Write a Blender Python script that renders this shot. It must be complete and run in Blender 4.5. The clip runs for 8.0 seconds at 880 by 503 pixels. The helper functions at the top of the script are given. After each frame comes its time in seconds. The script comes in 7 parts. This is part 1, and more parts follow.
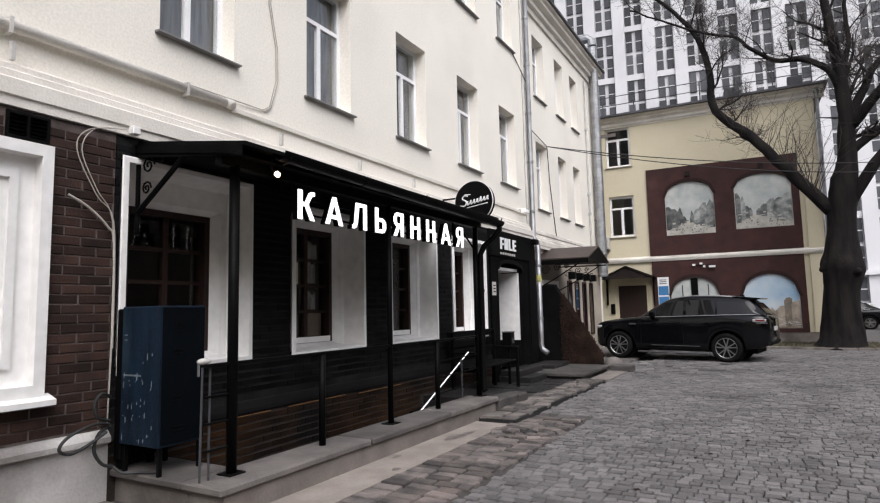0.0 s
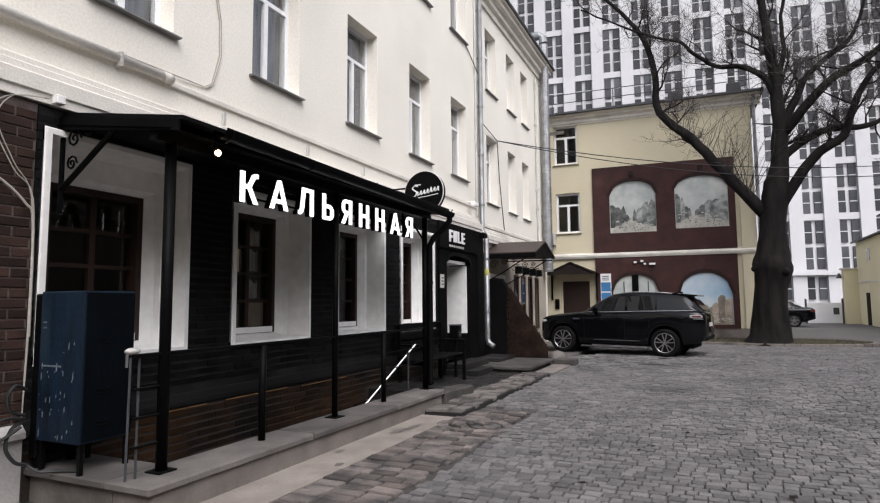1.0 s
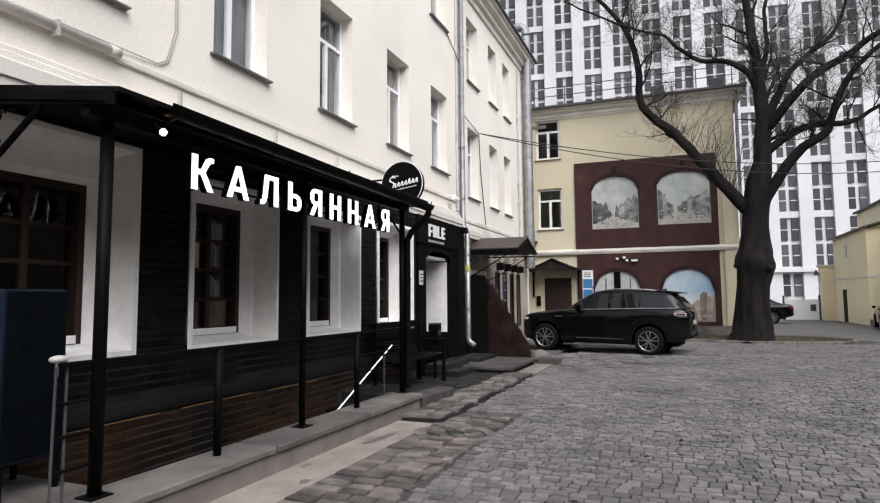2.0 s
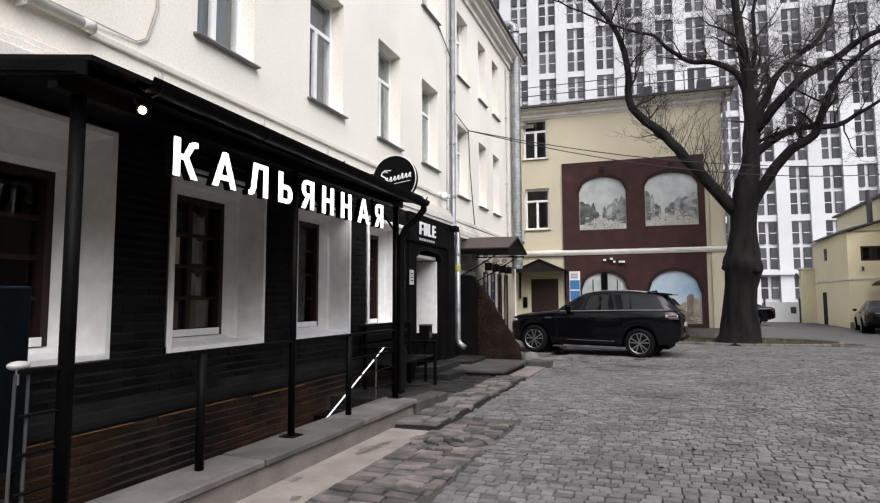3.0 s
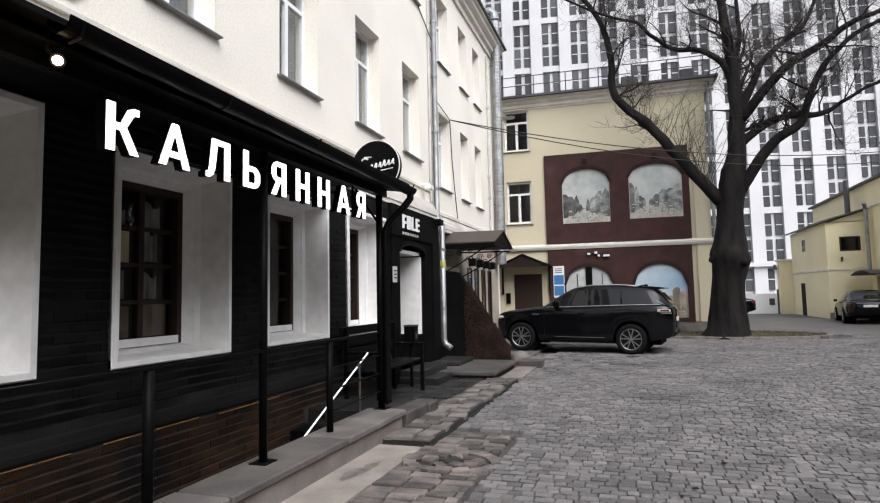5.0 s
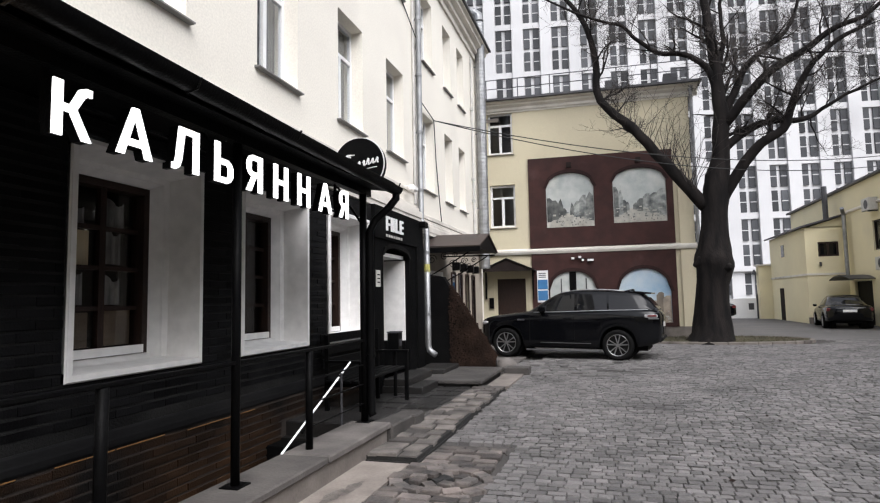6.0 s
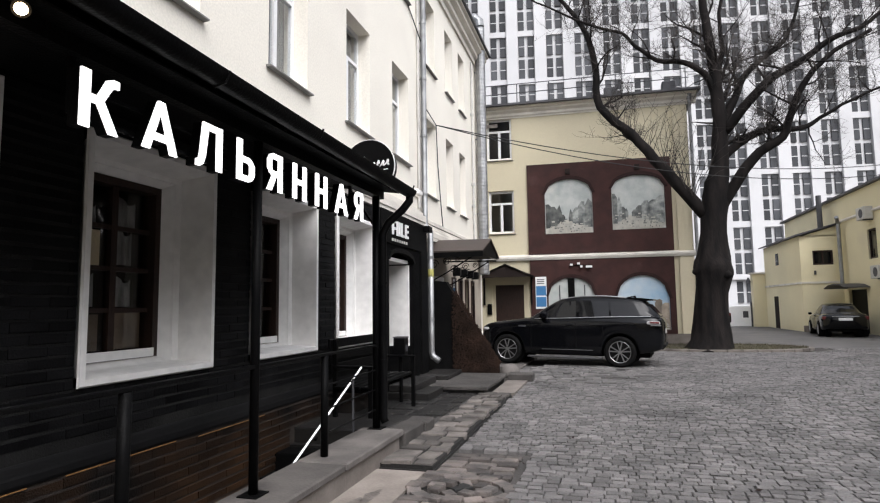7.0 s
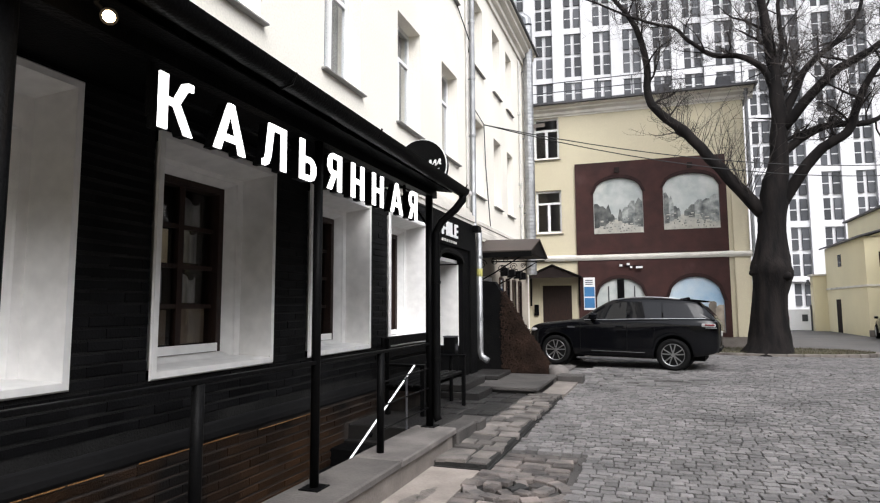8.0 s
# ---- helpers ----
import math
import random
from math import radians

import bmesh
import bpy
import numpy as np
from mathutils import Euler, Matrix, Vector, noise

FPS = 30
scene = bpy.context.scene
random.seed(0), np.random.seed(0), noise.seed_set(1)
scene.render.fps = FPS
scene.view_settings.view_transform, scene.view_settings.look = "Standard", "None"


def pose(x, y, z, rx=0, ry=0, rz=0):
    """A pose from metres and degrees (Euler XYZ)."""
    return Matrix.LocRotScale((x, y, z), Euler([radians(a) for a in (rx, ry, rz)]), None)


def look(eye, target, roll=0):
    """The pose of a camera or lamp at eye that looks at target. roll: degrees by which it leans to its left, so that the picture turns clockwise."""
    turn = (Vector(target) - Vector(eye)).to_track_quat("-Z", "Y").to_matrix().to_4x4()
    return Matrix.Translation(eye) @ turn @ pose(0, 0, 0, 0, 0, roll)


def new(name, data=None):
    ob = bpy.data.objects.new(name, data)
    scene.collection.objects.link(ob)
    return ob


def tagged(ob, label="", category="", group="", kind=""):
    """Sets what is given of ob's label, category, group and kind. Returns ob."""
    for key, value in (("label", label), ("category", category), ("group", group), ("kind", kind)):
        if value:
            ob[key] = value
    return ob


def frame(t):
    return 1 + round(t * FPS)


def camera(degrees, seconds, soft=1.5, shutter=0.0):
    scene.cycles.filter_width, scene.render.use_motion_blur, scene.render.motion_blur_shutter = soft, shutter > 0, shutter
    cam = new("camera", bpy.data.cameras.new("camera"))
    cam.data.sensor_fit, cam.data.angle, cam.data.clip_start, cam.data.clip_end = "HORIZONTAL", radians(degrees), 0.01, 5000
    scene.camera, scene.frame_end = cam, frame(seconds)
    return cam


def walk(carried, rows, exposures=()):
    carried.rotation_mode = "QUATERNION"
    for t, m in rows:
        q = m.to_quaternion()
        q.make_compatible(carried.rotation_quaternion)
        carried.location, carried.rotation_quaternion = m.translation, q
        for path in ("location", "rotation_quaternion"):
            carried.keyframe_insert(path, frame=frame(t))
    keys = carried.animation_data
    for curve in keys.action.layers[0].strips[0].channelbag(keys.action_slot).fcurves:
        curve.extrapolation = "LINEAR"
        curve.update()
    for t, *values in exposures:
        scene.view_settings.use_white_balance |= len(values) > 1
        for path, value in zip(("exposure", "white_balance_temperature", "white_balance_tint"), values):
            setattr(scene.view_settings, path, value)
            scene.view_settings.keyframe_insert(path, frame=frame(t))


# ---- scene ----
cam = camera(73.5, 8.0, soft=1.2)
PATH = [
    (0, (-0.001, 0.533, 1.449), (-0.981, 2.265, 1.648), -1.3),
    (0.5, (-0.029, 0.549, 1.435), (-0.886, 2.346, 1.625), -0.8),
    (1, (-0.099, 0.656, 1.422), (-0.92, 2.471, 1.597), -0.5),
    (1.5, (-0.159, 0.874, 1.44), (-0.971, 2.694, 1.604), -0.5),
    (2, (-0.276, 1.121, 1.447), (-1.037, 2.963, 1.609), -0.5),
    (3.5, (-0.707, 1.532, 1.439), (-1.403, 3.4, 1.603), -0.1),
    (4, (-0.77, 1.711, 1.435), (-1.482, 3.573, 1.596), -0.2),
    (4.5, (-0.905, 1.897, 1.471), (-1.61, 3.761, 1.635), -0.4),
    (5, (-1.003, 2.063, 1.46), (-1.628, 3.957, 1.614), -1.2),
    (6.5, (-1.315, 2.458, 1.48), (-1.864, 4.373, 1.659), -1.0),
    (7, (-1.448, 2.429, 1.46), (-1.982, 4.348, 1.648), -0.8),
    (7.5, (-1.52, 2.411, 1.448), (-2.079, 4.322, 1.639), -0.6),
    (8, (-1.541, 2.396, 1.445), (-2.216, 4.269, 1.636), -0.3),
]
EXPOSURES = [(0, 0.80, 6330, 14), (1, 0.78, 6330, 14), (2, 0.88, 6330, 13), (3.5, 0.95, 6300, 13), (5, 1.00, 6300, 12), (7, 0.99, 6330, 12), (8, 1.26, 6330, 11)]
walk(cam, [(t, look(eye, target, roll)) for t, eye, target, roll in PATH], EXPOSURES)

# ---- light: overcast sky ----
world = bpy.data.worlds.new("overcast_sky")
scene.world = world
world.use_nodes = True
wn = world.node_tree
sky_tex = wn.nodes.new("ShaderNodeTexSky")
sky_tex.sky_type, sky_tex.sun_disc = "NISHITA", False
sky_tex.sun_elevation, sky_tex.sun_rotation = radians(50), radians(139)
sky_tex.air_density, sky_tex.dust_density = 1.0, 3.0
grey_sky = wn.nodes.new("ShaderNodeHueSaturation")
grey_sky.inputs["Saturation"].default_value = 0.22
wn.links.new(sky_tex.outputs[0], grey_sky.inputs["Color"])
wn.links.new(grey_sky.outputs[0], wn.nodes["Background"].inputs[0])
wn.nodes["Background"].inputs[1].default_value = 0.15
sun = new("sun", bpy.data.lights.new("sun", "SUN"))
sun.data.energy, sun.data.angle, sun.data.color = 1.05, radians(50), (1.0, 0.985, 0.96)
sun.matrix_world = look((4.4, -5.0, 7.9), (0, 0, 0))


# ---- materials ----
def mat(name, c1, c2=None, scale=2.0, rough=0.8, bump=0.0, bscale=60.0, metal=0.0, vary="", amount=0.25, c3=None, spec=0.5, stretch=(1, 1, 1), emit=0.0, patch=0.55):
    """A procedural surface: two colours mixed by a coarse noise, fine grain, stains of a third colour, relief."""
    m = bpy.data.materials.new(name)
    m.use_nodes = True
    t = m.node_tree
    N, L = t.nodes.new, t.links.new
    b = t.nodes["Principled BSDF"]
    b.inputs["Roughness"].default_value, b.inputs["Metallic"].default_value = rough, metal
    b.inputs["Specular IOR Level"].default_value = spec
    if emit:
        b.inputs["Emission Color"].default_value, b.inputs["Emission Strength"].default_value = (*c1, 1), emit
    pos = N("ShaderNodeNewGeometry").outputs["Position"]
    mp = N("ShaderNodeMapping")
    mp.inputs["Scale"].default_value = stretch
    L(pos, mp.inputs["Vector"])

    def tex(s, detail=4):
        n = N("ShaderNodeTexNoise")
        n.inputs["Scale"].default_value, n.inputs["Detail"].default_value = s, detail
        L(mp.outputs[0], n.inputs["Vector"])
        return n.outputs["Fac"]

    def blend(fac, a, c, mode="MIX"):
        x = N("ShaderNodeMix")
        x.data_type, x.blend_type = "RGBA", mode
        for s, v in ((0, fac), (6, a), (7, c)):
            if hasattr(v, "links"):
                L(v, x.inputs[s])
            elif s == 0:
                x.inputs[s].default_value = v
            else:
                x.inputs[s].default_value = (*v, 1)
        return x.outputs[2]

    def ramp(v, lo, hi):
        r = N("ShaderNodeMapRange")
        r.inputs["From Min"].default_value, r.inputs["From Max"].default_value = lo, hi
        L(v, r.inputs["Value"])
        return r.outputs[0]

    col = blend(ramp(tex(scale), 0.35, 0.65), c1, c2 or tuple(v * 0.8 for v in c1))
    if c3:
        col = blend(ramp(tex(scale * 0.37 + 0.1, 8), patch, patch + 0.18), col, c3)
    grain = ramp(tex(bscale, 3), 0.2, 0.8)
    g = N("ShaderNodeMapRange")
    g.inputs["To Min"].default_value, g.inputs["To Max"].default_value = 0.88, 1.08
    L(grain, g.inputs["Value"])
    hs = N("ShaderNodeHueSaturation")
    L(col, hs.inputs["Color"])
    val = g.outputs[0]
    if vary:
        src = N("ShaderNodeObjectInfo").outputs["Random"] if vary == "object" else N("ShaderNodeNewGeometry").outputs["Random Per Island"]
        r = N("ShaderNodeMapRange")
        r.inputs["To Min"].default_value, r.inputs["To Max"].default_value = 1 - amount, 1 + amount
        L(src, r.inputs["Value"])
        mu = N("ShaderNodeMath")
        mu.operation = "MULTIPLY"
        L(r.outputs[0], mu.inputs[0])
        L(val, mu.inputs[1])
        val = mu.outputs[0]
    L(val, hs.inputs["Value"])
    L(hs.outputs[0], b.inputs["Base Color"])
    if bump:
        bp = N("ShaderNodeBump")
        bp.inputs["Strength"].default_value, bp.inputs["Distance"].default_value = bump, 0.01
        L(grain, bp.inputs["Height"])
        L(bp.outputs[0], b.inputs["Normal"])
    return m


def glass_mat(name, tint=(0.9, 0.93, 0.95), thin=False):
    """Solid glass, or a thin clear pane whose gloss grows with the angle."""
    m = bpy.data.materials.new(name)
    m.use_nodes = True
    nt = m.node_tree
    b = nt.nodes["Principled BSDF"]
    if not thin:
        b.inputs["Base Color"].default_value = (*tint, 1)
        b.inputs["Roughness"].default_value = 0.0
        b.inputs["Transmission Weight"].default_value = 1.0
        b.inputs["IOR"].default_value = 1.5
        return m
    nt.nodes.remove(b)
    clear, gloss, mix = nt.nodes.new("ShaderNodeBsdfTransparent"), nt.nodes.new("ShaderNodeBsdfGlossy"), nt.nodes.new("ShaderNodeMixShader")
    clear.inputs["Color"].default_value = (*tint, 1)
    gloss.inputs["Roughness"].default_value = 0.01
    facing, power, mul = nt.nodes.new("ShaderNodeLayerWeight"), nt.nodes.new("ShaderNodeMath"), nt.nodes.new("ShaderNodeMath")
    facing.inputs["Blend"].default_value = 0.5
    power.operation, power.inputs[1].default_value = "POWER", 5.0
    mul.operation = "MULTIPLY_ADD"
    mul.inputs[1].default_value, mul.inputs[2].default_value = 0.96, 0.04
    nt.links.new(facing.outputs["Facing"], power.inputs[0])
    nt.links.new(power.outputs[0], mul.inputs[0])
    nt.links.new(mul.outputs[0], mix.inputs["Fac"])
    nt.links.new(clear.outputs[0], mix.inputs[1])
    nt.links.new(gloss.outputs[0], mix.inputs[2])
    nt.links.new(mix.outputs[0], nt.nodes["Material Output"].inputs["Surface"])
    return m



CREAM = mat("cream_stucco", (0.84, 0.80, 0.715), (0.80, 0.76, 0.68), 0.8, 0.9, 0.10, 45, c3=(0.75, 0.71, 0.64))
# Stained stucco, its tan darkened for the shade under the porch.
DADO_SHADED = mat("stained_shaded_stucco", (0.40, 0.355, 0.29), (0.30, 0.265, 0.22), 1.2, 0.9, 0.2, 45, c3=(0.16, 0.135, 0.11), patch=0.52)
CREAM_TRIM = mat("cream_moulding", (0.74, 0.705, 0.64), (0.62, 0.585, 0.53), 1.6, 0.85, 0.3, 50, c3=(0.38, 0.355, 0.32), patch=0.6)
WHITE_PAINT = mat("white_paint", (0.84, 0.825, 0.805), (0.78, 0.77, 0.75), 1.5, 0.6, 0.06, 9, c3=(0.62, 0.605, 0.58), patch=0.62)
UPVC = mat("white_plastic", (0.82, 0.82, 0.82), (0.78, 0.78, 0.79), 3, 0.35)
BRICK_BROWN = mat("brown_brick", (0.043, 0.0225, 0.0165), (0.024, 0.0138, 0.0112), 5, 0.8, 0.35, 60, vary="object", amount=0.45, spec=0.25)
BRICK_BROWN_J = mat("brown_brick_joined", (0.043, 0.0225, 0.0165), (0.024, 0.0138, 0.0112), 5, 0.8, 0.35, 60, vary="island", amount=0.45, spec=0.25)
BRICK_BLACK = mat("black_painted_brick", (0.0050, 0.0050, 0.0054), (0.0088, 0.0088, 0.0094), 3, 0.6, 0.3, 70, vary="object", amount=0.4, spec=0.06)
BRICK_LOW = mat("dark_brown_brick", (0.042, 0.0215, 0.0108), (0.0085, 0.0074, 0.007), 1.1, 0.6, 0.6, 90, vary="object", amount=0.35, spec=0.1)
BRICK_LOW_J = mat("dark_brown_brick_joined", (0.042, 0.0215, 0.0108), (0.0085, 0.0074, 0.007), 1.1, 0.6, 0.6, 90, vary="island", amount=0.35, spec=0.1)
BRICK_BLACK_J = mat("black_painted_brick_joined", (0.0050, 0.0050, 0.0054), (0.0088, 0.0088, 0.0094), 3, 0.6, 0.3, 70, vary="island", amount=0.4, spec=0.06)
MORTAR_DARK = mat("dark_mortar", (0.012, 0.012, 0.0122), (0.017, 0.0165, 0.0165), 8, 0.95, 0.5, 80, spec=0.05)
MORTAR_LOW = mat("grey_low_joint", (0.062, 0.051, 0.044), (0.017, 0.015, 0.0135), 1.6, 0.9, 0.5, 70, spec=0.15)
MORTAR_BLACK = mat("greyed_black_joint", (0.021, 0.0205, 0.020), (0.007, 0.007, 0.007), 2, 0.9, 0.5, 70, spec=0.12)
MORTAR = mat("brown_mortar", (0.125, 0.100, 0.089), (0.066, 0.052, 0.047), 8, 0.95, 0.5, 80)
BLACK_METAL = mat("black_painted_metal", (0.003, 0.003, 0.0034), (0.0045, 0.0045, 0.0045), 6, 0.42, 0.25, 60, spec=0.05)
BLACK_PAINT = mat("black_wall_paint", (0.0038, 0.0038, 0.0042), (0.006, 0.006, 0.006), 3, 0.6, 0.4, 60, spec=0.03)
DARK_WOOD = mat("dark_brown_wood", (0.032, 0.015, 0.0095), (0.017, 0.008, 0.006), 6, 0.5, 0.4, 60, stretch=(8, 8, 1), spec=0.3)
CONCRETE = mat("concrete", (0.215, 0.190, 0.170), (0.150, 0.131, 0.117), 2.4, 0.9, 0.22, 40, c3=(0.058, 0.049, 0.043), patch=0.54)
APRON = mat("pale_concrete_apron", (0.30, 0.262, 0.23), (0.215, 0.186, 0.164), 2.6, 0.9, 0.25, 40, c3=(0.145, 0.125, 0.111), patch=0.55)
SLAB = mat("stone_slab", (0.145, 0.131, 0.121), (0.085, 0.077, 0.072), 2.6, 0.85, 0.3, 45, c3=(0.045, 0.041, 0.038), patch=0.55, vary="object", amount=0.2)
SETT = mat("granite_sett", (0.163, 0.154, 0.151), (0.112, 0.107, 0.105), 1.4, 0.65, 0.8, 60, c3=(0.072, 0.069, 0.068), patch=0.54, vary="object", amount=0.36)
SETT_J = mat("granite_sett_joined", (0.163, 0.154, 0.151), (0.112, 0.107, 0.105), 1.4, 0.65, 0.8, 60, c3=(0.072, 0.069, 0.068), patch=0.54, vary="island", amount=0.36)
PAVER = mat("worn_clinker", (0.172, 0.146, 0.132), (0.072, 0.066, 0.063), 4.5, 0.8, 0.8, 55, c3=(0.205, 0.165, 0.145), patch=0.58, vary="object", amount=0.55)
ROUGH = mat("rough_grey_stone", (0.150, 0.142, 0.138), (0.092, 0.088, 0.086), 2.2, 0.8, 0.9, 45, c3=(0.055, 0.052, 0.05), patch=0.56, vary="object", amount=0.3)
# Damp slab, darkened further for the shade by the wall and areaway.
SLAB_DAMP_SHADE = mat("damp_shaded_slab", (0.019, 0.0175, 0.0165), (0.010, 0.0093, 0.009), 2.2, 0.45, 0.6, 50, c3=(0.036, 0.033, 0.031), vary="object", amount=0.25)
SILL = mat("grey_sill_metal", (0.20, 0.195, 0.19), (0.15, 0.147, 0.143), 3, 0.6)
DIRT_DARK = mat("dark_dirt_joint", (0.011, 0.0103, 0.0096), (0.020, 0.0186, 0.0172), 1.5, 0.95, 0.8, 40)
DIRT = mat("dirt_joint", (0.042, 0.039, 0.037), (0.064, 0.059, 0.055), 1.5, 0.95, 0.8, 40)
ASPHALT = mat("far_paving", (0.115, 0.110, 0.109), (0.086, 0.083, 0.082), 0.6, 0.8, 0.8, 25)
YELLOW = mat("yellow_stucco", (0.62, 0.56, 0.405), (0.58, 0.52, 0.375), 0.6, 0.9, 0.10, 40, c3=(0.57, 0.51, 0.38), patch=0.6)
YELLOW_PALE = mat("pale_yellow_stucco", (0.80, 0.725, 0.50), (0.74, 0.67, 0.46), 0.5, 0.9, 0.3, 40, c3=(0.64, 0.58, 0.43), patch=0.6)
MAROON = mat("maroon_brick_cladding", (0.052, 0.019, 0.016), (0.034, 0.0135, 0.012), 2.6, 0.75, 0.25, 30, c3=(0.075, 0.036, 0.032), patch=0.58, spec=0.3)
ROOF_METAL = mat("dark_roof_metal", (0.06, 0.06, 0.065), (0.035, 0.035, 0.04), 1.5, 0.5, 0.2, 30)
ZINC = mat("galvanised_steel", (0.36, 0.365, 0.37), (0.25, 0.255, 0.26), 4, 0.5, 0.2, 40, metal=0.8, c3=(0.2, 0.19, 0.185), patch=0.58)
GREY_PIPE = mat("grey_painted_pipe", (0.55, 0.53, 0.50), (0.44, 0.43, 0.41), 3, 0.5, 0.2, 40, c3=(0.25, 0.22, 0.20), patch=0.6)
TOWER_WHITE = mat("white_tower_cladding", (0.57, 0.565, 0.568), (0.51, 0.506, 0.511), 0.15, 0.7, c3=(0.45, 0.446, 0.452))
TOWER_GLASS = mat("dark_far_window", (0.044, 0.046, 0.050), (0.075, 0.077, 0.083), 0.2, 0.5, vary="object", amount=0.4, spec=0.15)
BARK = mat("dark_bark", (0.016, 0.013, 0.012), (0.005, 0.0045, 0.0045), 5, 0.95, 1.0, 22, stretch=(1, 1, 0.25), spec=0.2)
TWIG = mat("grey_twig", (0.062, 0.054, 0.049), (0.038, 0.033, 0.031), 4, 0.95, spec=0.2)
GRASS = mat("trodden_grass", (0.075, 0.07, 0.036), (0.055, 0.048, 0.03), 3, 0.95, 1.0, 35, c3=(0.09, 0.068, 0.042))
CAR_BLACK = mat("black_car_paint", (0.0028, 0.003, 0.004), (0.004, 0.0042, 0.005), 3, 0.10, spec=0.30)
TYRE = mat("tyre_rubber", (0.0045, 0.0045, 0.0045), (0.007, 0.007, 0.007), 8, 0.85, 0.3, 80, spec=0.12)
CHROME = mat("bright_alloy", (0.46, 0.46, 0.47), (0.36, 0.36, 0.36), 8, 0.32, metal=0.9)
CAR_GLASS = mat("tinted_car_glass", (0.005, 0.0055, 0.0065), (0.007, 0.007, 0.008), 2, 0.04, spec=0.4)
RED_LAMP = mat("red_lamp_glass", (0.15, 0.025, 0.025), (0.10, 0.02, 0.02), 9, 0.15)
CLEAR_LAMP = mat("clear_lamp_glass", (0.42, 0.40, 0.40), (0.3, 0.3, 0.3), 12, 0.15)
GLASS = glass_mat("window_glass")
# Copy of the window glass that lets bounced light brighten what is behind.
GLASS_THIN = glass_mat("thin_bounce_glass", (0.94, 0.94, 0.92), True)
# Near-black base colour puts the rooms' lack of light into their surfaces.
ROOM_DARK = mat("unlit_room", (0.010, 0.008, 0.007), (0.016, 0.012, 0.010), 1.5, 0.9)
FLAG = mat("worn_flagstone", (0.150, 0.133, 0.120), (0.078, 0.070, 0.065), 4.0, 0.85, 0.7, 45, c3=(0.034, 0.031, 0.028), patch=0.56, vary="object", amount=0.5)
SLAB_DARK = mat("worn_dark_slab", (0.072, 0.065, 0.060), (0.042, 0.038, 0.0355), 2.2, 0.85, 0.8, 45, c3=(0.024, 0.022, 0.0205), patch=0.53)
LEDGE = mat("greyed_black_ledge_paint", (0.015, 0.0147, 0.015), (0.0075, 0.0075, 0.008), 2.5, 0.55, 0.12, 50, spec=0.12, stretch=(1, 0.3, 1))
PLINTH = mat("scuffed_white_plinth", (0.50, 0.485, 0.465), (0.40, 0.385, 0.37), 2.0, 0.8, 0.4, 45, c3=(0.16, 0.145, 0.135), patch=0.54)
CREEPER = mat("dry_red_brown_creeper", (0.040, 0.025, 0.019), (0.020, 0.0135, 0.011), 3, 0.95, 0.6, 30, vary="island", amount=0.12, spec=0.05)
# Maroon darkened so the arch rings carry the shadow of the recess edge.
MAROON_SHADOW = mat("shadowed_maroon_arch", (0.028, 0.013, 0.012), (0.020, 0.010, 0.010), 4, 0.8, 0.4, 40, spec=0.2)
STEP_GREY = mat("brushed_step_plate", (0.075, 0.075, 0.078), (0.05, 0.05, 0.052), 5, 0.45, 0.2, 60)
# The locker's blue again, darkened for its shaded side.
LOCKER_SHADED = mat("shaded_blue_paint", (0.0022, 0.0038, 0.0058), (0.0016, 0.0026, 0.004), 4, 0.7, 0.4, 60, spec=0.05, stretch=(3, 3, 0.5))
SCRATCH = mat("scratched_bare_metal", (0.20, 0.23, 0.25), (0.10, 0.12, 0.14), 20, 0.6)
# Dark tone of the unseen east wall, keeps window reflections dim.
BLOCKER_DARK = mat("dark_grey_blocker", (0.13, 0.115, 0.10), (0.10, 0.09, 0.08), 0.5, 0.9, 0.3, 40)
STAIN = mat("dark_oil_stain", (0.105, 0.092, 0.083), (0.18, 0.158, 0.14), 9, 0.7, 0.4, 50)
CURTAIN = mat("pale_curtain", (0.16, 0.16, 0.165), (0.07, 0.07, 0.075), 5, 0.9, stretch=(1, 4, 0.3))
LETTER = mat("lit_white_letter", (1.0, 0.99, 0.97), (1.0, 0.99, 0.97), 1, 0.5, emit=1.0)
WORN_EDGE = mat("bare_orange_brick_edge", (0.34, 0.17, 0.055), (0.22, 0.11, 0.04), 5, 0.8, 0.4, 70)
BULB = mat("lit_bulb", (1.0, 0.72, 0.42), (1.0, 0.72, 0.42), 1, 0.5, emit=7.0)
# Faint emission added to the plain white stair rail to keep it bright.
RAIL_GLOW = mat("glowing_white_rail", (1.0, 1.0, 1.0), (1.0, 1.0, 1.0), 1, 0.5, emit=0.35)
SIGN_WHITE = mat("white_sign_print", (0.80, 0.80, 0.80), (0.78, 0.78, 0.78), 3, 0.5)
SIGN_BLUE = mat("blue_sign_print", (0.04, 0.18, 0.40), (0.04, 0.16, 0.35), 3, 0.5)
LOCKER = mat("worn_blue_paint", (0.0052, 0.0165, 0.034), (0.0020, 0.0058, 0.0125), 3, 0.5, 0.4, 60, c3=(0.020, 0.036, 0.052), patch=0.60, stretch=(3, 3, 0.5), spec=0.2)
VINE = mat("dry_brown_creeper", (0.026, 0.016, 0.013), (0.015, 0.010, 0.009), 5, 0.95, 0.9, 40, vary="island", amount=0.25, spec=0.2)
BROWN_WALL = mat("dark_brown_wing_wall", (0.016, 0.011, 0.010), (0.024, 0.017, 0.015), 3, 0.9, 0.8, 40, spec=0.2)
CABLE = mat("pale_cable", (0.45, 0.41, 0.36), (0.40, 0.37, 0.33), 9, 0.6)
